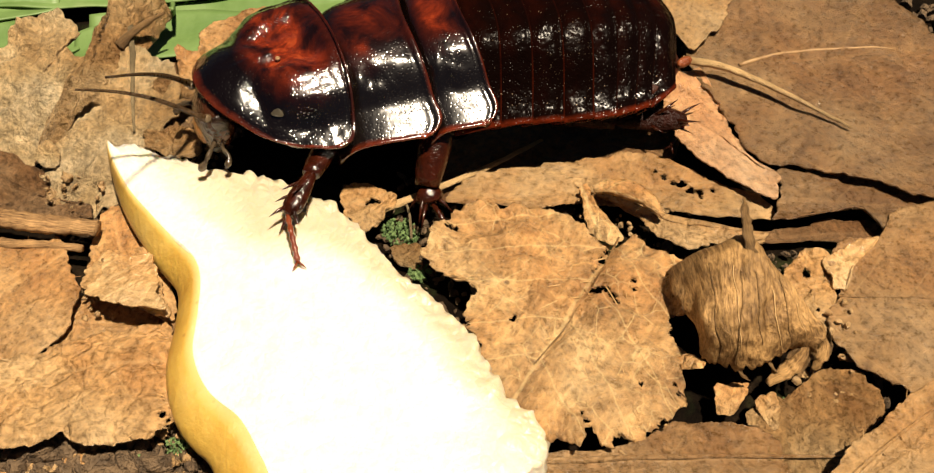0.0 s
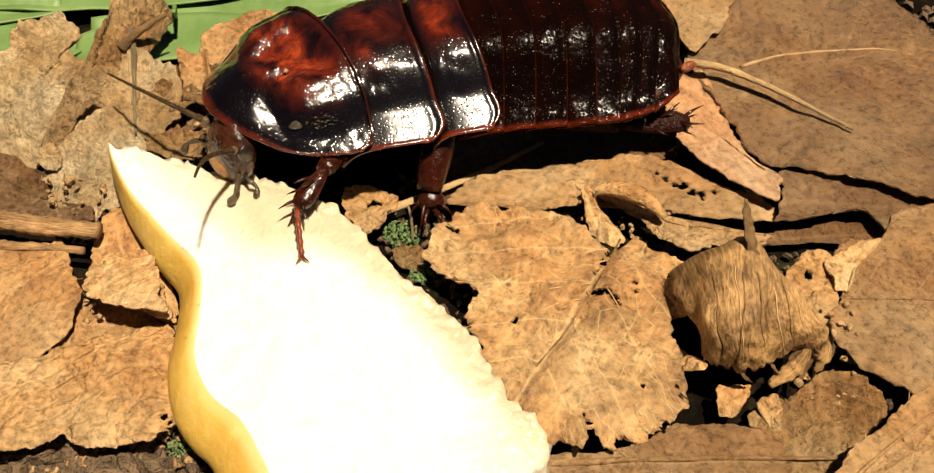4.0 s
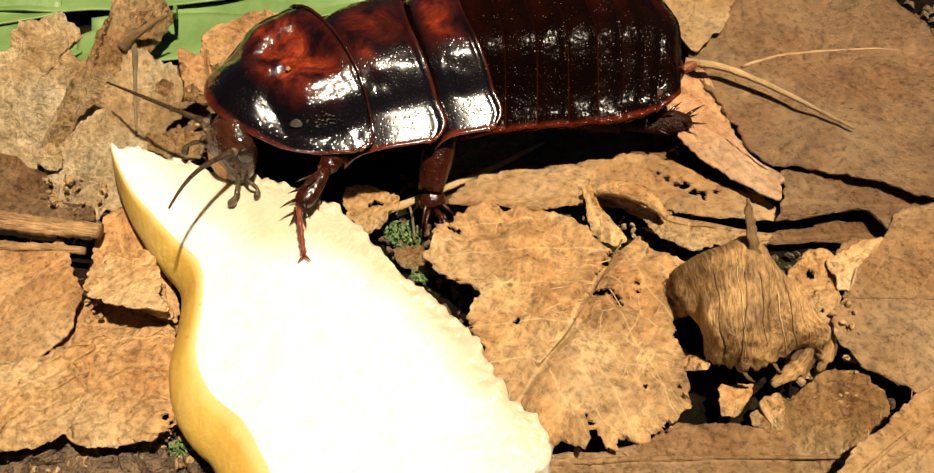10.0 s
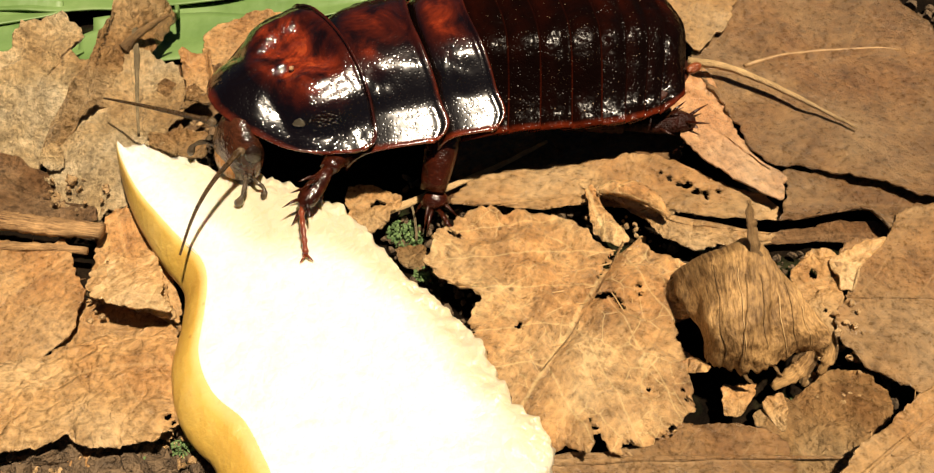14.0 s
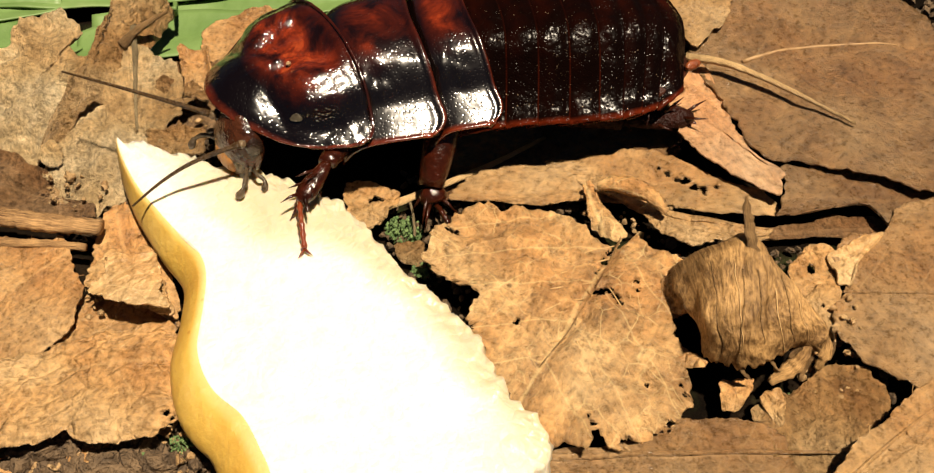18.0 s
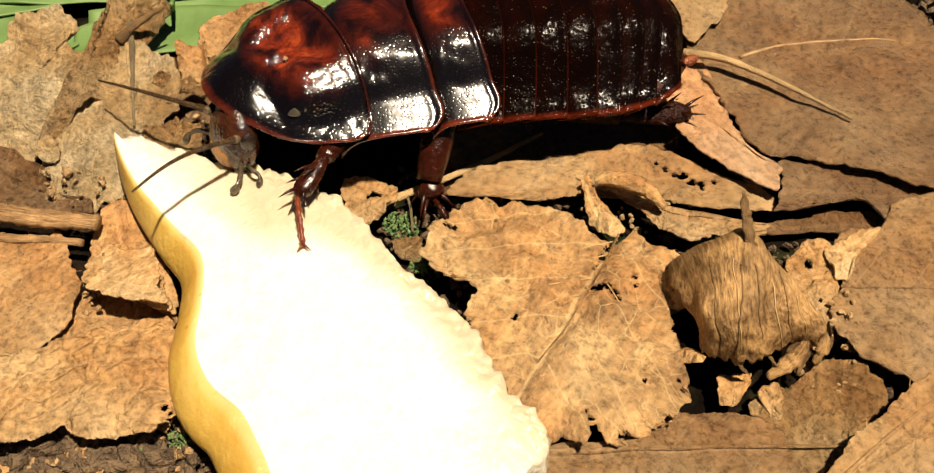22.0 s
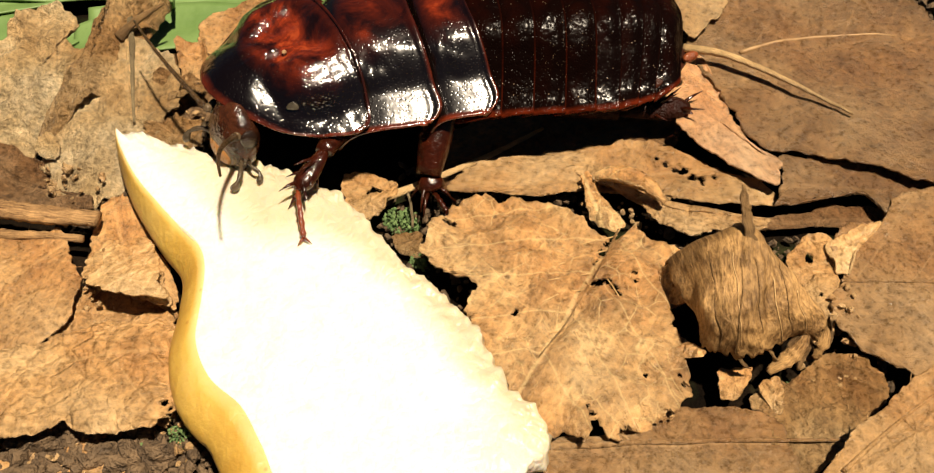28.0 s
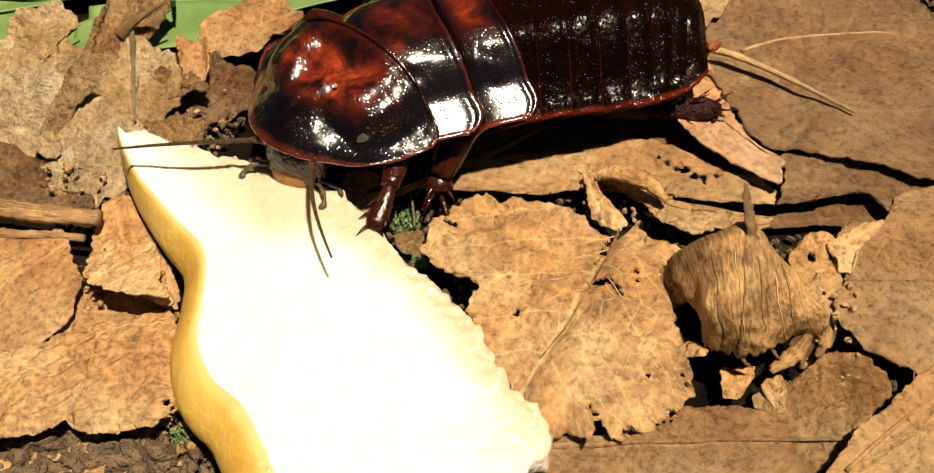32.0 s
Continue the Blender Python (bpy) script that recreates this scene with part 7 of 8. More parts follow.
FL_ROWS = [
    (0, 0.0171, 0.00906, 0.0095, -0.01, 0.07, 5.94),
    (0.5, 0.017, 0.00904, 0.0095, -0.01, 0.07, 5.66),
    (1, 0.01661, 0.00847, 0.0095, 0.01, 0.06, 5.8),
    (1.5, 0.01605, 0.00792, 0.0095, -0, 0.04, 3.69),
    (2, 0.0151, 0.00817, 0.0095, -0.01, 0.02, 0.71),
    (2.5, 0.01468, 0.00824, 0.0095, -0.01, 0.01, 0.18),
    (3, 0.0146, 0.00837, 0.0095, -0.01, 0, -0.03),
    (3.5, 0.01464, 0.00847, 0.0095, -0, 0, 0.23),
    (5.5, 0.01447, 0.00829, 0.0095, -0.01, -0, -0.38),
    (6, 0.01449, 0.00827, 0.0095, -0.01, -0, -0.42),
    (6.5, 0.01455, 0.00835, 0.0095, -0, 0, -0.07),
    (7, 0.01454, 0.00841, 0.0095, -0, 0, -0.05),
    (7.5, 0.01452, 0.00822, 0.0095, 0, 0, 0.04),
    (8, 0.0146, 0.00811, 0.0095, -0, 0, -0.01),
    (8.5, 0.01447, 0.00812, 0.0095, -0, -0, -0.45),
    (9, 0.0145, 0.0082, 0.0095, -0, -0, -0.01),
    (9.5, 0.01448, 0.00821, 0.0095, 0, 0, 0.05),
    (10, 0.01453, 0.00822, 0.0095, -0, 0, 0.11),
    (10.5, 0.01448, 0.00822, 0.0095, -0, 0, -0.05),
    (11, 0.0146, 0.00838, 0.0095, -0.01, 0, -0.1),
    (11.5, 0.01462, 0.00833, 0.0095, 0, 0, 0.38),
    (12, 0.01445, 0.00841, 0.0095, -0, -0, -0.24),
    (12.5, 0.01445, 0.00849, 0.0095, -0, 0, -0.09),
    (13, 0.01442, 0.00833, 0.0095, -0, -0, -0.12),
    (13.5, 0.01453, 0.0082, 0.0095, 0, -0, 0.05),
    (14, 0.01454, 0.00822, 0.0095, 0, 0, 0.39),
    (14.5, 0.01462, 0.00814, 0.0095, 0.01, 0.01, 1.2),
    (16.5, 0.0148, 0.00822, 0.0095, 0.01, 0.01, 1.89),
    (17, 0.01464, 0.00813, 0.0095, 0.01, 0.01, 1.61),
    (17.5, 0.01467, 0.00827, 0.0095, 0.01, 0.01, 1.62),
    (18, 0.01464, 0.00826, 0.0095, 0.01, 0.01, 1.56),
    (18.5, 0.01471, 0.00834, 0.0095, 0.01, 0.01, 2.03),
    (19, 0.01466, 0.00829, 0.0095, 0.01, 0.01, 1.65),
    (19.5, 0.01475, 0.00819, 0.0095, 0.01, 0.01, 1.93),
    (20, 0.01471, 0.00832, 0.0095, 0.01, 0.01, 1.86),
    (20.5, 0.01477, 0.00828, 0.0095, 0.01, 0.01, 1.8),
    (21, 0.0147, 0.00823, 0.0095, 0.01, 0.01, 1.55),
    (21.5, 0.01469, 0.00814, 0.0095, 0.01, 0.01, 1.83),
    (22, 0.01469, 0.00836, 0.0095, 0.02, 0.01, 2.01),
    (22.5, 0.01491, 0.00842, 0.0095, 0.02, 0.02, 2.86),
    (23, 0.01477, 0.00807, 0.0095, 0.02, 0.02, 2.77),
    (23.5, 0.01475, 0.00813, 0.0095, 0.02, 0.01, 2.15),
    (24, 0.01471, 0.00808, 0.0095, 0.01, 0.01, 1.82),
    (24.5, 0.01471, 0.00794, 0.0095, 0.02, 0.01, 1.97),
    (25, 0.01463, 0.00799, 0.0095, 0, 0.02, 1.7),
    (25.5, 0.0147, 0.00815, 0.0095, 0.01, 0.02, 2.29),
    (27.5, 0.01477, 0.00842, 0.0095, 0.03, 0.02, 3.68),
    (28, 0.01468, 0.00851, 0.0095, 0.03, 0.02, 3.6),
    (28.5, 0.01435, 0.00864, 0.0095, 0.02, 0.01, 1.98),
    (29, 0.01351, 0.00861, 0.0095, -0, -0.03, -2.72),
    (29.5, 0.01327, 0.00869, 0.0095, -0.01, -0.03, -3.64),
    (30, 0.01307, 0.00913, 0.0095, -0.03, -0.05, -6.31),
    (30.5, 0.01275, 0.00917, 0.0095, -0.07, -0.1, -12.92),
    (31, 0.01289, 0.00964, 0.0095, 3.85, -2.17, 0.74),
    (31.5, 0.01277, 0.00968, 0.0095, -9.22, 5.86, 6.04),
    (32, 0.01287, 0.00987, 0.0095, -9.44, 5.91, 5.36),
]
ML_ROWS = [
    (0, 0.0013, 0.0082, 0.013, 0.98, 0.03, 0.45),
    (0.5, 0.0013, 0.0082, 0.013, 0.84, 0.04, 0.41),
    (1, 0.0013, 0.0082, 0.013, 0.73, 0.37, 0.84),
    (1.5, 0.0013, 0.0082, 0.013, -0.24, 0.15, 0.12),
    (2, 0.0013, 0.0082, 0.013, -0.56, 0.11, -0.06),
    (2.5, 0.0013, 0.0082, 0.013, -0.28, 0.15, 0.11),
    (3, 0.0013, 0.0082, 0.013, 0.03, 0.03, 0.05),
    (3.5, 0.0013, 0.0082, 0.013, 0.21, 0.05, 0.16),
    (5.5, 0.0013, 0.0082, 0.013, -0.12, 0.03, -0.01),
    (6, 0.0013, 0.0082, 0.013, -0.19, -0.01, -0.09),
    (6.5, 0.0013, 0.0082, 0.013, 0.16, -0.05, -0.01),
    (7, 0.0013, 0.0082, 0.013, 0.14, 0.01, 0.07),
    (7.5, 0.0013, 0.0082, 0.013, 0.05, -0.03, -0.02),
    (8, 0.0013, 0.0082, 0.013, -0.22, -0.06, -0.18),
    (8.5, 0.0013, 0.0082, 0.013, -0.31, -0.06, -0.21),
    (9, 0.0013, 0.0082, 0.013, 0.01, -0, 0),
    (9.5, 0.0013, 0.0082, 0.013, 0.02, 0.07, 0.11),
    (10, 0.0013, 0.0082, 0.013, 0.01, 0.04, 0.06),
    (10.5, 0.0013, 0.0082, 0.013, -0.06, 0.04, 0.03),
    (11, 0.0013, 0.0082, 0.013, -0.13, -0.05, -0.12),
    (11.5, 0.0013, 0.0082, 0.013, 0.13, -0.04, -0.01),
    (12, 0.0013, 0.0082, 0.013, -0.05, 0.01, 0),
    (12.5, 0.0013, 0.0082, 0.013, -0.01, 0.13, 0.18),
    (13, 0.0013, 0.0082, 0.013, -0.12, 0.05, 0.02),
    (13.5, 0.0013, 0.0082, 0.013, -0.11, -0.1, -0.19),
    (14, 0.0013, 0.0082, 0.013, -0.23, 0.11, 0.06),
    (14.5, 0.0013, 0.0082, 0.013, -0.23, 0.34, 0.4),
    (16.5, 0.0013, 0.0082, 0.013, 0.18, 0.29, 0.5),
    (17, 0.0013, 0.0082, 0.013, 0.03, 0.37, 0.56),
    (17.5, 0.0013, 0.0082, 0.013, 0.11, 0.39, 0.62),
    (18, 0.0013, 0.0082, 0.013, 0.15, 0.34, 0.55),
    (18.5, 0.0013, 0.0082, 0.013, 0.4, 0.43, 0.79),
    (19, 0.0013, 0.0082, 0.013, 0.2, 0.35, 0.59),
    (19.5, 0.0013, 0.0082, 0.013, 0.18, 0.36, 0.6),
    (20, 0.0013, 0.0082, 0.013, 0.32, 0.38, 0.69),
    (20.5, 0.0013, 0.0082, 0.013, 0.3, 0.19, 0.41),
    (21, 0.0013, 0.0082, 0.013, 0.1, 0.25, 0.41),
    (21.5, 0.0013, 0.0082, 0.013, 0.19, 0.32, 0.55),
    (22, 0.0013, 0.0082, 0.013, 0.48, 0.37, 0.75),
    (22.5, 0.0013, 0.0082, 0.013, 0.9, 0.35, 0.89),
    (23, 0.0013, 0.0082, 0.013, 0.48, 0.54, 0.99),
    (23.5, 0.0013, 0.0082, 0.013, 0.37, 0.32, 0.62),
    (24, 0.0013, 0.0082, 0.013, 0.09, 0.32, 0.5),
    (24.5, 0.0013, 0.0082, 0.013, 0.07, 0.36, 0.55),
    (25, 0.0013, 0.0082, 0.013, -0.69, 0.81, 0.88),
    (25.5, 0.0013, 0.0082, 0.013, -0.31, 0.88, 1.15),
    (27.5, 0.0013, 0.0082, 0.013, 0.92, 0.96, 1.8),
    (28, 0.0013, 0.0082, 0.013, 1.12, 0.96, 1.89),
    (28.5, 0.0013, 0.0082, 0.013, 0.78, 0.74, 1.42),
    (29, 0.0013, 0.0082, 0.013, -0.51, -0.36, -0.73),
    (29.5, 0.0013, 0.0082, 0.013, -0.72, -0.52, -1.04),
    (30, 0.0013, 0.0082, 0.013, -1.36, -1.16, -2.21),
    (30.5, 0.0013, 0.0082, 0.013, -3.36, -3.54, -6.23),
    (31, 0.0013, 0.0082, 0.013, -2.59, -4.84, -7.88),
    (31.5, 0.0013, 0.0082, 0.013, -4.16, -9.19, -14.43),
    (32, 0.0013, 0.0082, 0.013, -4.25, -9.43, -14.79),
]
HL_ROWS = [
    (0, -0.0141, 0.0088, 0.0065, 0.04, 0, -1.76),
    (0.5, -0.0141, 0.0088, 0.0065, 0.04, 0, -1.52),
    (1, -0.0141, 0.0088, 0.0065, 0.03, 0.01, -0.88),
    (1.5, -0.0141, 0.0088, 0.0065, 0.02, 0.01, -0.71),
    (2, -0.0141, 0.0088, 0.0065, 0.01, 0.01, -0.42),
    (2.5, -0.0141, 0.0088, 0.0065, 0, 0.01, -0.02),
    (3, -0.0141, 0.0088, 0.0065, 0.01, 0, -0.3),
    (3.5, -0.0141, 0.0088, 0.0065, 0.01, 0, -0.19),
    (5.5, -0.0141, 0.0088, 0.0065, 0.01, 0, -0.21),
    (6, -0.0141, 0.0088, 0.0065, 0, 0, -0.17),
    (6.5, -0.0141, 0.0088, 0.0065, 0.01, -0, -0.33),
    (7, -0.0141, 0.0088, 0.0065, 0, 0, -0.15),
    (7.5, -0.0141, 0.0088, 0.0065, 0, -0, -0.05),
    (8, -0.0141, 0.0088, 0.0065, -0, -0, -0),
    (8.5, -0.0141, 0.0088, 0.0065, 0, -0, -0.07),
    (9, -0.0141, 0.0088, 0.0065, 0, 0, -0.03),
    (9.5, -0.0141, 0.0088, 0.0065, -0, 0, 0.04),
    (10, -0.0141, 0.0088, 0.0065, -0, 0, 0.03),
    (10.5, -0.0141, 0.0088, 0.0065, -0, 0, 0.13),
    (11, -0.0141, 0.0088, 0.0065, -0.01, -0, 0.33),
    (11.5, -0.0141, 0.0088, 0.0065, -0.01, -0, 0.38),
    (12, -0.0141, 0.0088, 0.0065, -0.01, -0, 0.48),
    (12.5, -0.0141, 0.0088, 0.0065, -0.02, 0, 0.67),
    (13, -0.0141, 0.0088, 0.0065, -0.02, -0, 0.8),
    (13.5, -0.0141, 0.0088, 0.0065, -0.02, -0.01, 0.59),
    (14, -0.0141, 0.0088, 0.0065, -0.03, 0, 1.27),
    (14.5, -0.0141, 0.0088, 0.0065, -0.05, 0.01, 1.94),
    (16.5, -0.0141, 0.0088, 0.0065, -0.04, 0, 1.73),
    (17, -0.0141, 0.0088, 0.0065, -0.05, 0.01, 1.96),
    (17.5, -0.0141, 0.0088, 0.0065, -0.05, 0.01, 1.94),
    (18, -0.0141, 0.0088, 0.0065, -0.05, 0, 1.94),
    (18.5, -0.0141, 0.0088, 0.0065, -0.05, 0.01, 1.93),
    (19, -0.0141, 0.0088, 0.0065, -0.05, 0, 1.91),
    (19.5, -0.0141, 0.0088, 0.0065, -0.04, 0, 1.88),
    (20, -0.0141, 0.0088, 0.0065, -0.04, 0.01, 1.8),
    (20.5, -0.0141, 0.0088, 0.0065, -0.04, -0, 1.79),
    (21, -0.0141, 0.0088, 0.0065, -0.04, 0, 1.86),
    (21.5, -0.0141, 0.0088, 0.0065, -0.04, 0, 1.84),
    (22, -0.0141, 0.0088, 0.0065, -0.05, 0, 1.95),
    (22.5, -0.0141, 0.0088, 0.0065, -0.04, 0, 1.71),
    (23, -0.0141, 0.0088, 0.0065, -0.05, 0.01, 2.13),
    (23.5, -0.0141, 0.0088, 0.0065, -0.04, 0, 1.73),
    (24, -0.0141, 0.0088, 0.0065, -0.04, 0, 1.86),
    (24.5, -0.0141, 0.0088, 0.0065, -0.04, 0.01, 1.81),
    (25, -0.0141, 0.0088, 0.0065, -0.06, 0.02, 2.86),
    (25.5, -0.0141, 0.0088, 0.0065, -0.07, 0.02, 3),
    (27.5, -0.0141, 0.0088, 0.0065, -0.06, 0.02, 2.83),
    (28, -0.0141, 0.0088, 0.0065, -0.06, 0.02, 2.78),
    (28.5, -0.0141, 0.0088, 0.0065, -0.06, 0.01, 2.73),
    (29, -0.0141, 0.0088, 0.0065, -0.08, -0.02, 2.86),
    (29.5, -0.0141, 0.0088, 0.0065, -0.09, -0.03, 3.24),
    (30, -0.0141, 0.0088, 0.0065, -0.1, -0.04, 3.15),
    (30.5, -0.0141, 0.0088, 0.0065, -0.08, -0.11, 1.44),
    (31, -0.0141, 0.0088, 0.0065, -0.08, -0.17, 0.53),
    (31.5, -0.0141, 0.0088, 0.0065, -0.02, -0.32, -3.57),
    (32, -0.0141, 0.0088, 0.0065, -0, -0.33, -4.41),
]
PEAR_ROWS = [
    (0, -0.02001, -0.01598, 0, 0, 0, 0.093),
    (0.5, -0.02, -0.016, 0, 0, 0, 0.11),
    (1, -0.02004, -0.01595, 0, 0, 0, 0.064),
    (1.5, -0.0201, -0.01589, 0, 0, 0, -0.013),
    (2, -0.02008, -0.01593, 0, 0, 0, -0.012),
    (2.5, -0.02004, -0.01599, 0, 0, 0, 0.039),
    (3, -0.02003, -0.01601, 0, 0, 0, 0.07),
    (3.5, -0.02003, -0.01602, 0, 0, 0, 0.077),
    (5.5, -0.01999, -0.01601, 0, 0, 0, 0.058),
    (6, -0.02, -0.016, 0, 0, 0, 0.018),
    (6.5, -0.02002, -0.01599, 0, 0, 0, -0.003),
    (7, -0.02, -0.01599, 0, 0, 0, 0.016),
    (7.5, -0.01998, -0.016, 0, 0, 0, 0.058),
    (8, -0.01998, -0.016, 0, 0, 0, 0.056),
    (8.5, -0.02, -0.01599, 0, 0, 0, 0.023),
    (9, -0.02, -0.01599, 0, 0, 0, -0.007),
    (9.5, -0.02, -0.016, 0, 0, 0, -0.062),
    (10, -0.01999, -0.01602, 0, 0, 0, -0.185),
    (10.5, -0.01995, -0.01606, 0, 0, 0, -0.342),
    (11, -0.01993, -0.01609, 0, 0, 0, -0.466),
    (11.5, -0.01991, -0.0161, 0, 0, 0, -0.552),
    (12, -0.01988, -0.0161, 0, 0, 0, -0.641),
    (12.5, -0.01988, -0.01609, 0, 0, 0, -0.751),
    (13, -0.01988, -0.0161, 0, 0, 0, -0.833),
    (13.5, -0.01988, -0.0161, 0, 0, 0, -0.882),
    (14, -0.01986, -0.0161, 0, 0, 0, -0.891),
    (14.5, -0.01982, -0.01609, 0, 0, 0, -0.864),
    (16.5, -0.01987, -0.01607, 0, 0, 0, -1.07),
    (17, -0.01983, -0.0161, 0, 0, 0, -1.073),
    (17.5, -0.0198, -0.01613, 0, 0, 0, -1.083),
    (18, -0.01978, -0.01614, 0, 0, 0, -1.096),
    (18.5, -0.01979, -0.01614, 0, 0, 0, -1.125),
    (19, -0.0198, -0.01614, 0, 0, 0, -1.147),
    (19.5, -0.01981, -0.01613, 0, 0, 0, -1.154),
    (20, -0.0198, -0.01613, 0, 0, 0, -1.152),
    (20.5, -0.01979, -0.01613, 0, 0, 0, -1.156),
    (21, -0.01979, -0.01612, 0, 0, 0, -1.158),
    (21.5, -0.01979, -0.0161, 0, 0, 0, -1.165),
    (22, -0.0198, -0.01608, 0, 0, 0, -1.195),
    (22.5, -0.0198, -0.01609, 0, 0, 0, -1.227),
    (23, -0.01979, -0.01611, 0, 0, 0, -1.24),
    (23.5, -0.01978, -0.01613, 0, 0, 0, -1.249),
    (24, -0.01978, -0.01615, 0, 0, 0, -1.25),
    (24.5, -0.01979, -0.01614, 0, 0, 0, -1.261),
    (25, -0.0198, -0.01613, 0, 0, 0, -1.283),
    (25.5, -0.01979, -0.01613, 0, 0, 0, -1.278),
    (27.5, -0.01972, -0.01619, 0, 0, 0, -1.39),
    (28, -0.01973, -0.01616, 0, 0, 0, -1.436),
    (28.5, -0.01974, -0.01614, 0, 0, 0, -1.5),
    (29, -0.01974, -0.01614, 0, 0, 0, -1.528),
    (29.5, -0.01973, -0.01612, 0, 0, 0, -1.514),
    (30, -0.01972, -0.01612, 0, 0, 0, -1.521),
    (30.5, -0.01974, -0.01612, 0, 0, 0, -1.564),
    (31, -0.01974, -0.01612, 0, 0, 0, -1.62),
    (31.5, -0.01973, -0.01612, 0, 0, 0, -1.686),
    (32, -0.01972, -0.01611, 0, 0, 0, -1.731),
]
LEAF_H_ROWS = [
    (0, 0.0117, -0.01609, 0.005, 0, 0, -0.076),
    (0.5, 0.01172, -0.0161, 0.005, 0, 0, -0.12),
    (1, 0.01172, -0.01611, 0.005, 0, 0, -0.1),
    (1.5, 0.01171, -0.01611, 0.005, 0, 0, -0.078),
    (2, 0.01169, -0.01611, 0.005, 0, 0, -0.11),
    (2.5, 0.01169, -0.01611, 0.005, 0, 0, -0.091),
    (3, 0.01169, -0.0161, 0.005, 0, 0, -0.036),
    (3.5, 0.01169, -0.01611, 0.005, 0, 0, -0.015),
    (5.5, 0.01168, -0.01609, 0.005, 0, 0, 0.139),
    (6, 0.01168, -0.0161, 0.005, 0, 0, 0.054),
    (6.5, 0.01168, -0.0161, 0.005, 0, 0, 0.01),
    (7, 0.01169, -0.01609, 0.005, 0, 0, 0.05),
    (7.5, 0.01172, -0.01609, 0.005, 0, 0, 0.132),
    (8, 0.01172, -0.01609, 0.005, 0, 0, 0.134),
    (8.5, 0.0117, -0.01609, 0.005, 0, 0, 0.056),
    (9, 0.0117, -0.0161, 0.005, 0, 0, -0.017),
    (9.5, 0.0117, -0.01613, 0.005, 0, 0, -0.049),
    (10, 0.0117, -0.01623, 0.005, 0, 0, 0.015),
    (10.5, 0.01168, -0.01639, 0.005, 0, 0, 0.189),
    (11, 0.01166, -0.01653, 0.005, 0, 0, 0.349),
    (11.5, 0.01164, -0.01661, 0.005, 0, 0, 0.435),
    (12, 0.01163, -0.01666, 0.005, 0, 0, 0.516),
    (12.5, 0.0116, -0.01672, 0.005, 0, 0, 0.606),
    (13, 0.01158, -0.01676, 0.005, 0, 0, 0.689),
    (13.5, 0.01157, -0.0168, 0.005, 0, 0, 0.733),
    (14, 0.01158, -0.01684, 0.005, 0, 0, 0.754),
    (14.5, 0.01161, -0.01685, 0.005, 0, 0, 0.771),
    (16.5, 0.01157, -0.01693, 0.005, 0, 0, 0.703),
    (17, 0.01158, -0.01694, 0.005, 0, 0, 0.763),
    (17.5, 0.01158, -0.01695, 0.005, 0, 0, 0.821),
    (18, 0.01158, -0.01695, 0.005, 0, 0, 0.893),
    (18.5, 0.01157, -0.01696, 0.005, 0, 0, 0.954),
    (19, 0.01156, -0.01697, 0.005, 0, 0, 0.976),
    (19.5, 0.01156, -0.01698, 0.005, 0, 0, 0.979),
    (20, 0.01158, -0.01699, 0.005, 0, 0, 0.988),
    (20.5, 0.0116, -0.01699, 0.005, 0, 0, 0.994),
    (21, 0.0116, -0.01701, 0.005, 0, 0, 0.958),
    (21.5, 0.01159, -0.01701, 0.005, 0, 0, 0.877),
    (22, 0.01157, -0.01702, 0.005, 0, 0, 0.825),
    (22.5, 0.01157, -0.01703, 0.005, 0, 0, 0.856),
    (23, 0.01157, -0.01705, 0.005, 0, 0, 0.914),
    (23.5, 0.01158, -0.01706, 0.005, 0, 0, 0.938),
    (24, 0.01157, -0.01705, 0.005, 0, 0, 0.937),
    (24.5, 0.01154, -0.01702, 0.005, 0, 0, 0.937),
    (25, 0.01153, -0.01702, 0.005, 0, 0, 0.931),
    (25.5, 0.01153, -0.01703, 0.005, 0, 0, 0.916),
    (27.5, 0.01155, -0.01714, 0.005, 0, 0, 1.076),
    (28, 0.01155, -0.01715, 0.005, 0, 0, 1.104),
    (28.5, 0.01154, -0.01719, 0.005, 0, 0, 1.16),
    (29, 0.01154, -0.01721, 0.005, 0, 0, 1.195),
    (29.5, 0.01154, -0.01721, 0.005, 0, 0, 1.212),
    (30, 0.01154, -0.0172, 0.005, 0, 0, 1.237),
    (30.5, 0.01153, -0.0172, 0.005, 0, 0, 1.235),
    (31, 0.01151, -0.01723, 0.005, 0, 0, 1.264),
    (31.5, 0.01149, -0.01727, 0.005, 0, 0, 1.346),
    (32, 0.01149, -0.01731, 0.005, 0, 0, 1.375),
]
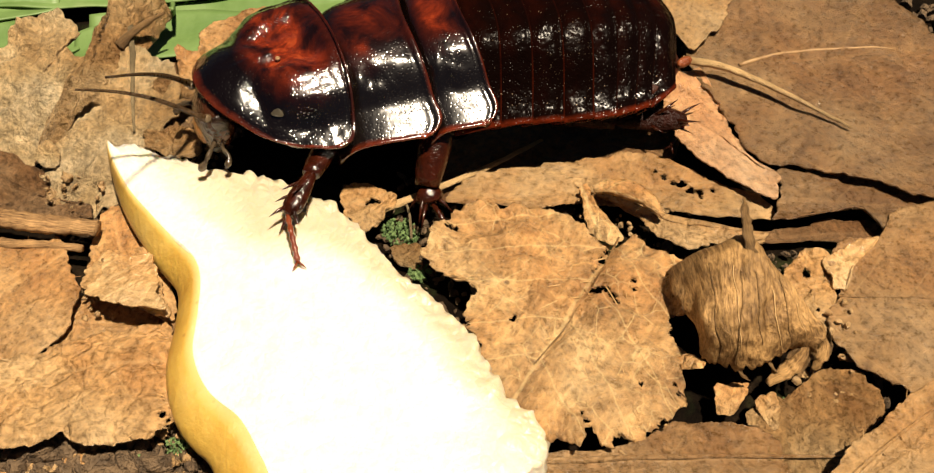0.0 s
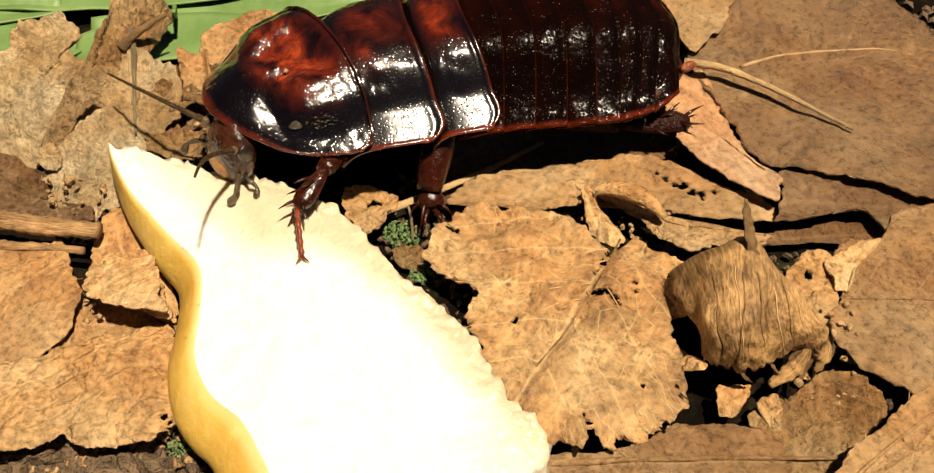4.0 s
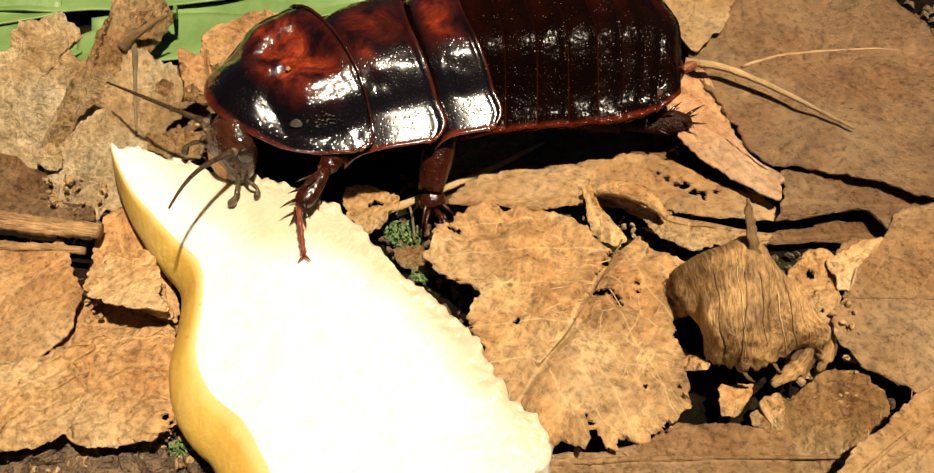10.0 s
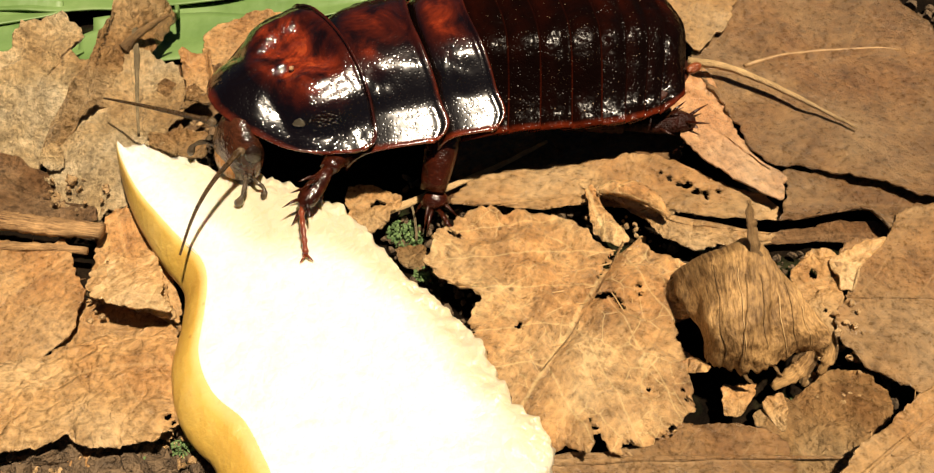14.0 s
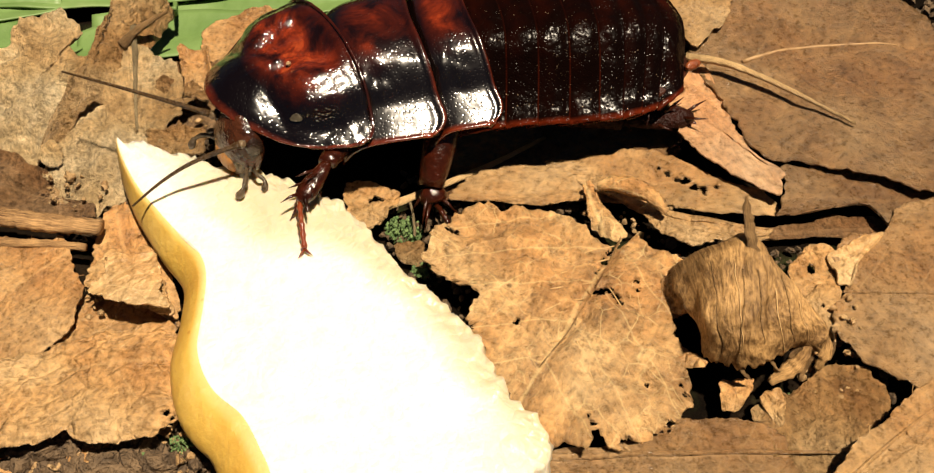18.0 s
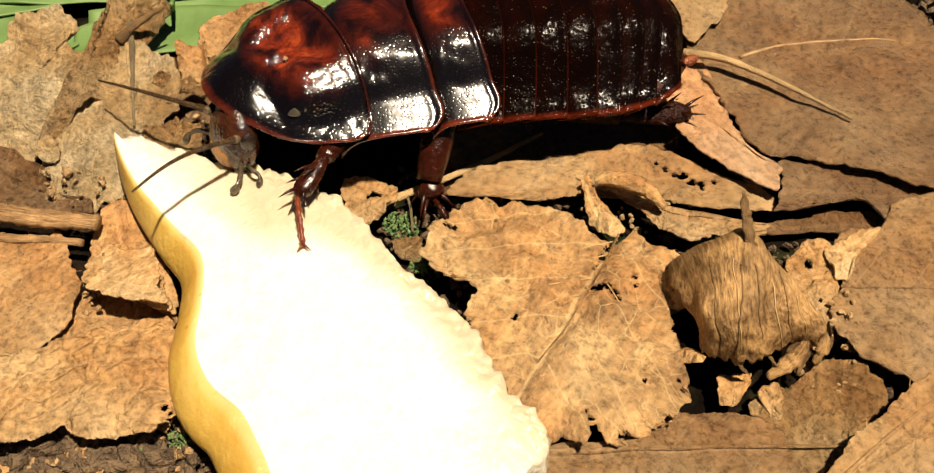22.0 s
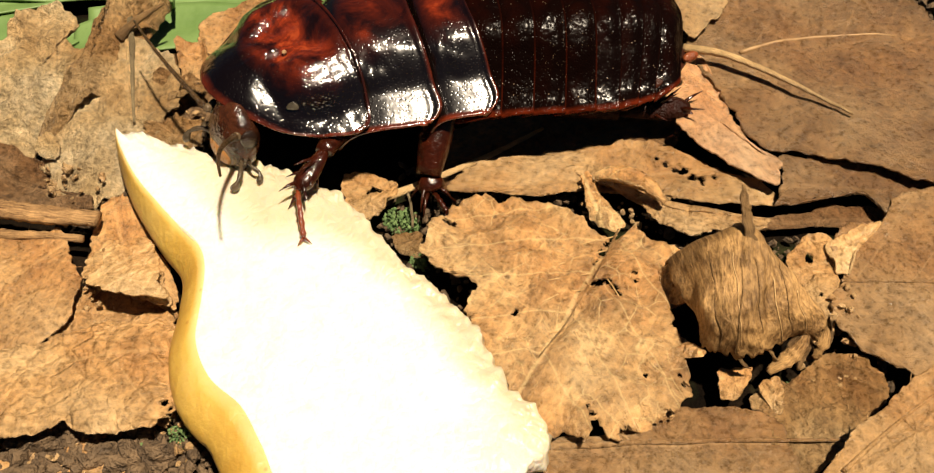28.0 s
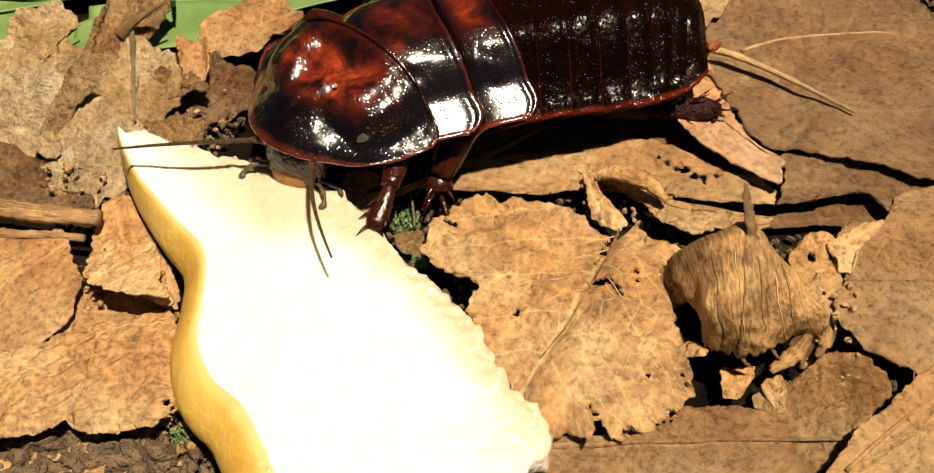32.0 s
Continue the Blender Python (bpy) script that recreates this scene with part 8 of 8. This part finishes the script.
CURL_ROWS = [
    (0, 0.03546, -0.01911, 0, 0, 0, -0.064),
    (0.5, 0.03548, -0.0191, 0, 0, 0, -0.064),
    (1, 0.03549, -0.01909, 0, 0, 0, -0.068),
    (1.5, 0.03548, -0.01909, 0, 0, 0, -0.153),
    (2, 0.03546, -0.0191, 0, 0, 0, -0.283),
    (2.5, 0.03545, -0.01911, 0, 0, 0, -0.285),
    (3, 0.03545, -0.01909, 0, 0, 0, -0.18),
    (3.5, 0.03546, -0.01908, 0, 0, 0, -0.12),
    (5.5, 0.03548, -0.01907, 0, 0, 0, -0.088),
    (6, 0.03548, -0.01905, 0, 0, 0, -0.026),
    (6.5, 0.03549, -0.01902, 0, 0, 0, 0.001),
    (7, 0.0355, -0.01903, 0, 0, 0, 0.017),
    (7.5, 0.03551, -0.01905, 0, 0, 0, 0.043),
    (8, 0.03551, -0.01904, 0, 0, 0, 0.046),
    (8.5, 0.0355, -0.01903, 0, 0, 0, 0.036),
    (9, 0.03551, -0.01902, 0, 0, 0, 0.011),
    (9.5, 0.0355, -0.01904, 0, 0, 0, 0.003),
    (10, 0.03546, -0.01914, 0, 0, 0, 0.028),
    (10.5, 0.03538, -0.01929, 0, 0, 0, 0.024),
    (11, 0.03531, -0.0194, 0, 0, 0, -0.012),
    (11.5, 0.03528, -0.01944, 0, 0, 0, -0.014),
    (12, 0.03526, -0.01945, 0, 0, 0, -0.023),
    (12.5, 0.03522, -0.01946, 0, 0, 0, -0.155),
    (13, 0.03516, -0.01948, 0, 0, 0, -0.388),
    (13.5, 0.03513, -0.01951, 0, 0, 0, -0.494),
    (14, 0.03514, -0.01952, 0, 0, 0, -0.417),
    (14.5, 0.03516, -0.01951, 0, 0, 0, -0.295),
    (16.5, 0.03512, -0.01952, 0, 0, 0, -0.394),
    (17, 0.03512, -0.01954, 0, 0, 0, -0.354),
    (17.5, 0.0351, -0.01956, 0, 0, 0, -0.391),
    (18, 0.03508, -0.01955, 0, 0, 0, -0.44),
    (18.5, 0.03507, -0.01954, 0, 0, 0, -0.463),
    (19, 0.03507, -0.01951, 0, 0, 0, -0.458),
    (19.5, 0.03508, -0.01949, 0, 0, 0, -0.384),
    (20, 0.0351, -0.0195, 0, 0, 0, -0.24),
    (20.5, 0.03514, -0.01953, 0, 0, 0, -0.13),
    (21, 0.03515, -0.01955, 0, 0, 0, -0.107),
    (21.5, 0.03512, -0.01956, 0, 0, 0, -0.159),
    (22, 0.03509, -0.01957, 0, 0, 0, -0.26),
    (22.5, 0.03507, -0.01957, 0, 0, 0, -0.334),
    (23, 0.03508, -0.01956, 0, 0, 0, -0.312),
    (23.5, 0.0351, -0.01956, 0, 0, 0, -0.269),
    (24, 0.03511, -0.01957, 0, 0, 0, -0.253),
    (24.5, 0.03508, -0.01957, 0, 0, 0, -0.339),
    (25, 0.03505, -0.01957, 0, 0, 0, -0.452),
    (25.5, 0.03504, -0.01957, 0, 0, 0, -0.507),
    (27.5, 0.03502, -0.01963, 0, 0, 0, -0.101),
    (28, 0.03502, -0.01965, 0, 0, 0, -0.124),
    (28.5, 0.03501, -0.01968, 0, 0, 0, -0.176),
    (29, 0.03499, -0.01968, 0, 0, 0, -0.198),
    (29.5, 0.03499, -0.01966, 0, 0, 0, -0.126),
    (30, 0.035, -0.01963, 0, 0, 0, -0.043),
    (30.5, 0.03501, -0.01962, 0, 0, 0, -0.026),
    (31, 0.035, -0.01963, 0, 0, 0, -0.059),
    (31.5, 0.03498, -0.01964, 0, 0, 0, -0.068),
    (32, 0.03497, -0.01964, 0, 0, 0, -0.044),
]


def motions():
    walk(roach, [(r[0], pose(*r[1:])) for r in ROACH_ROWS])
    walk(pron, [(r[0], pose(*r[1:])) for r in PRON_ROWS])
    walk(head, [(r[0], pose(*r[1:])) for r in HEAD_ROWS])
    walk(antenna_far, [(r[0], pose(*r[1:])) for r in ANTENNA_FAR_ROWS])
    walk(antenna_near, [(r[0], pose(*r[1:])) for r in ANTENNA_NEAR_ROWS])
    walk(fl, [(r[0], pose(*r[1:])) for r in FL_ROWS])
    walk(ml, [(r[0], pose(*r[1:])) for r in ML_ROWS])
    walk(hl, [(r[0], pose(*r[1:])) for r in HL_ROWS])
    walk(pear, [(r[0], pose(*r[1:])) for r in PEAR_ROWS])
    walk(leaf_h, [(r[0], pose(*r[1:])) for r in LEAF_H_ROWS])
    walk(curl, [(r[0], pose(*r[1:])) for r in CURL_ROWS])


motions()
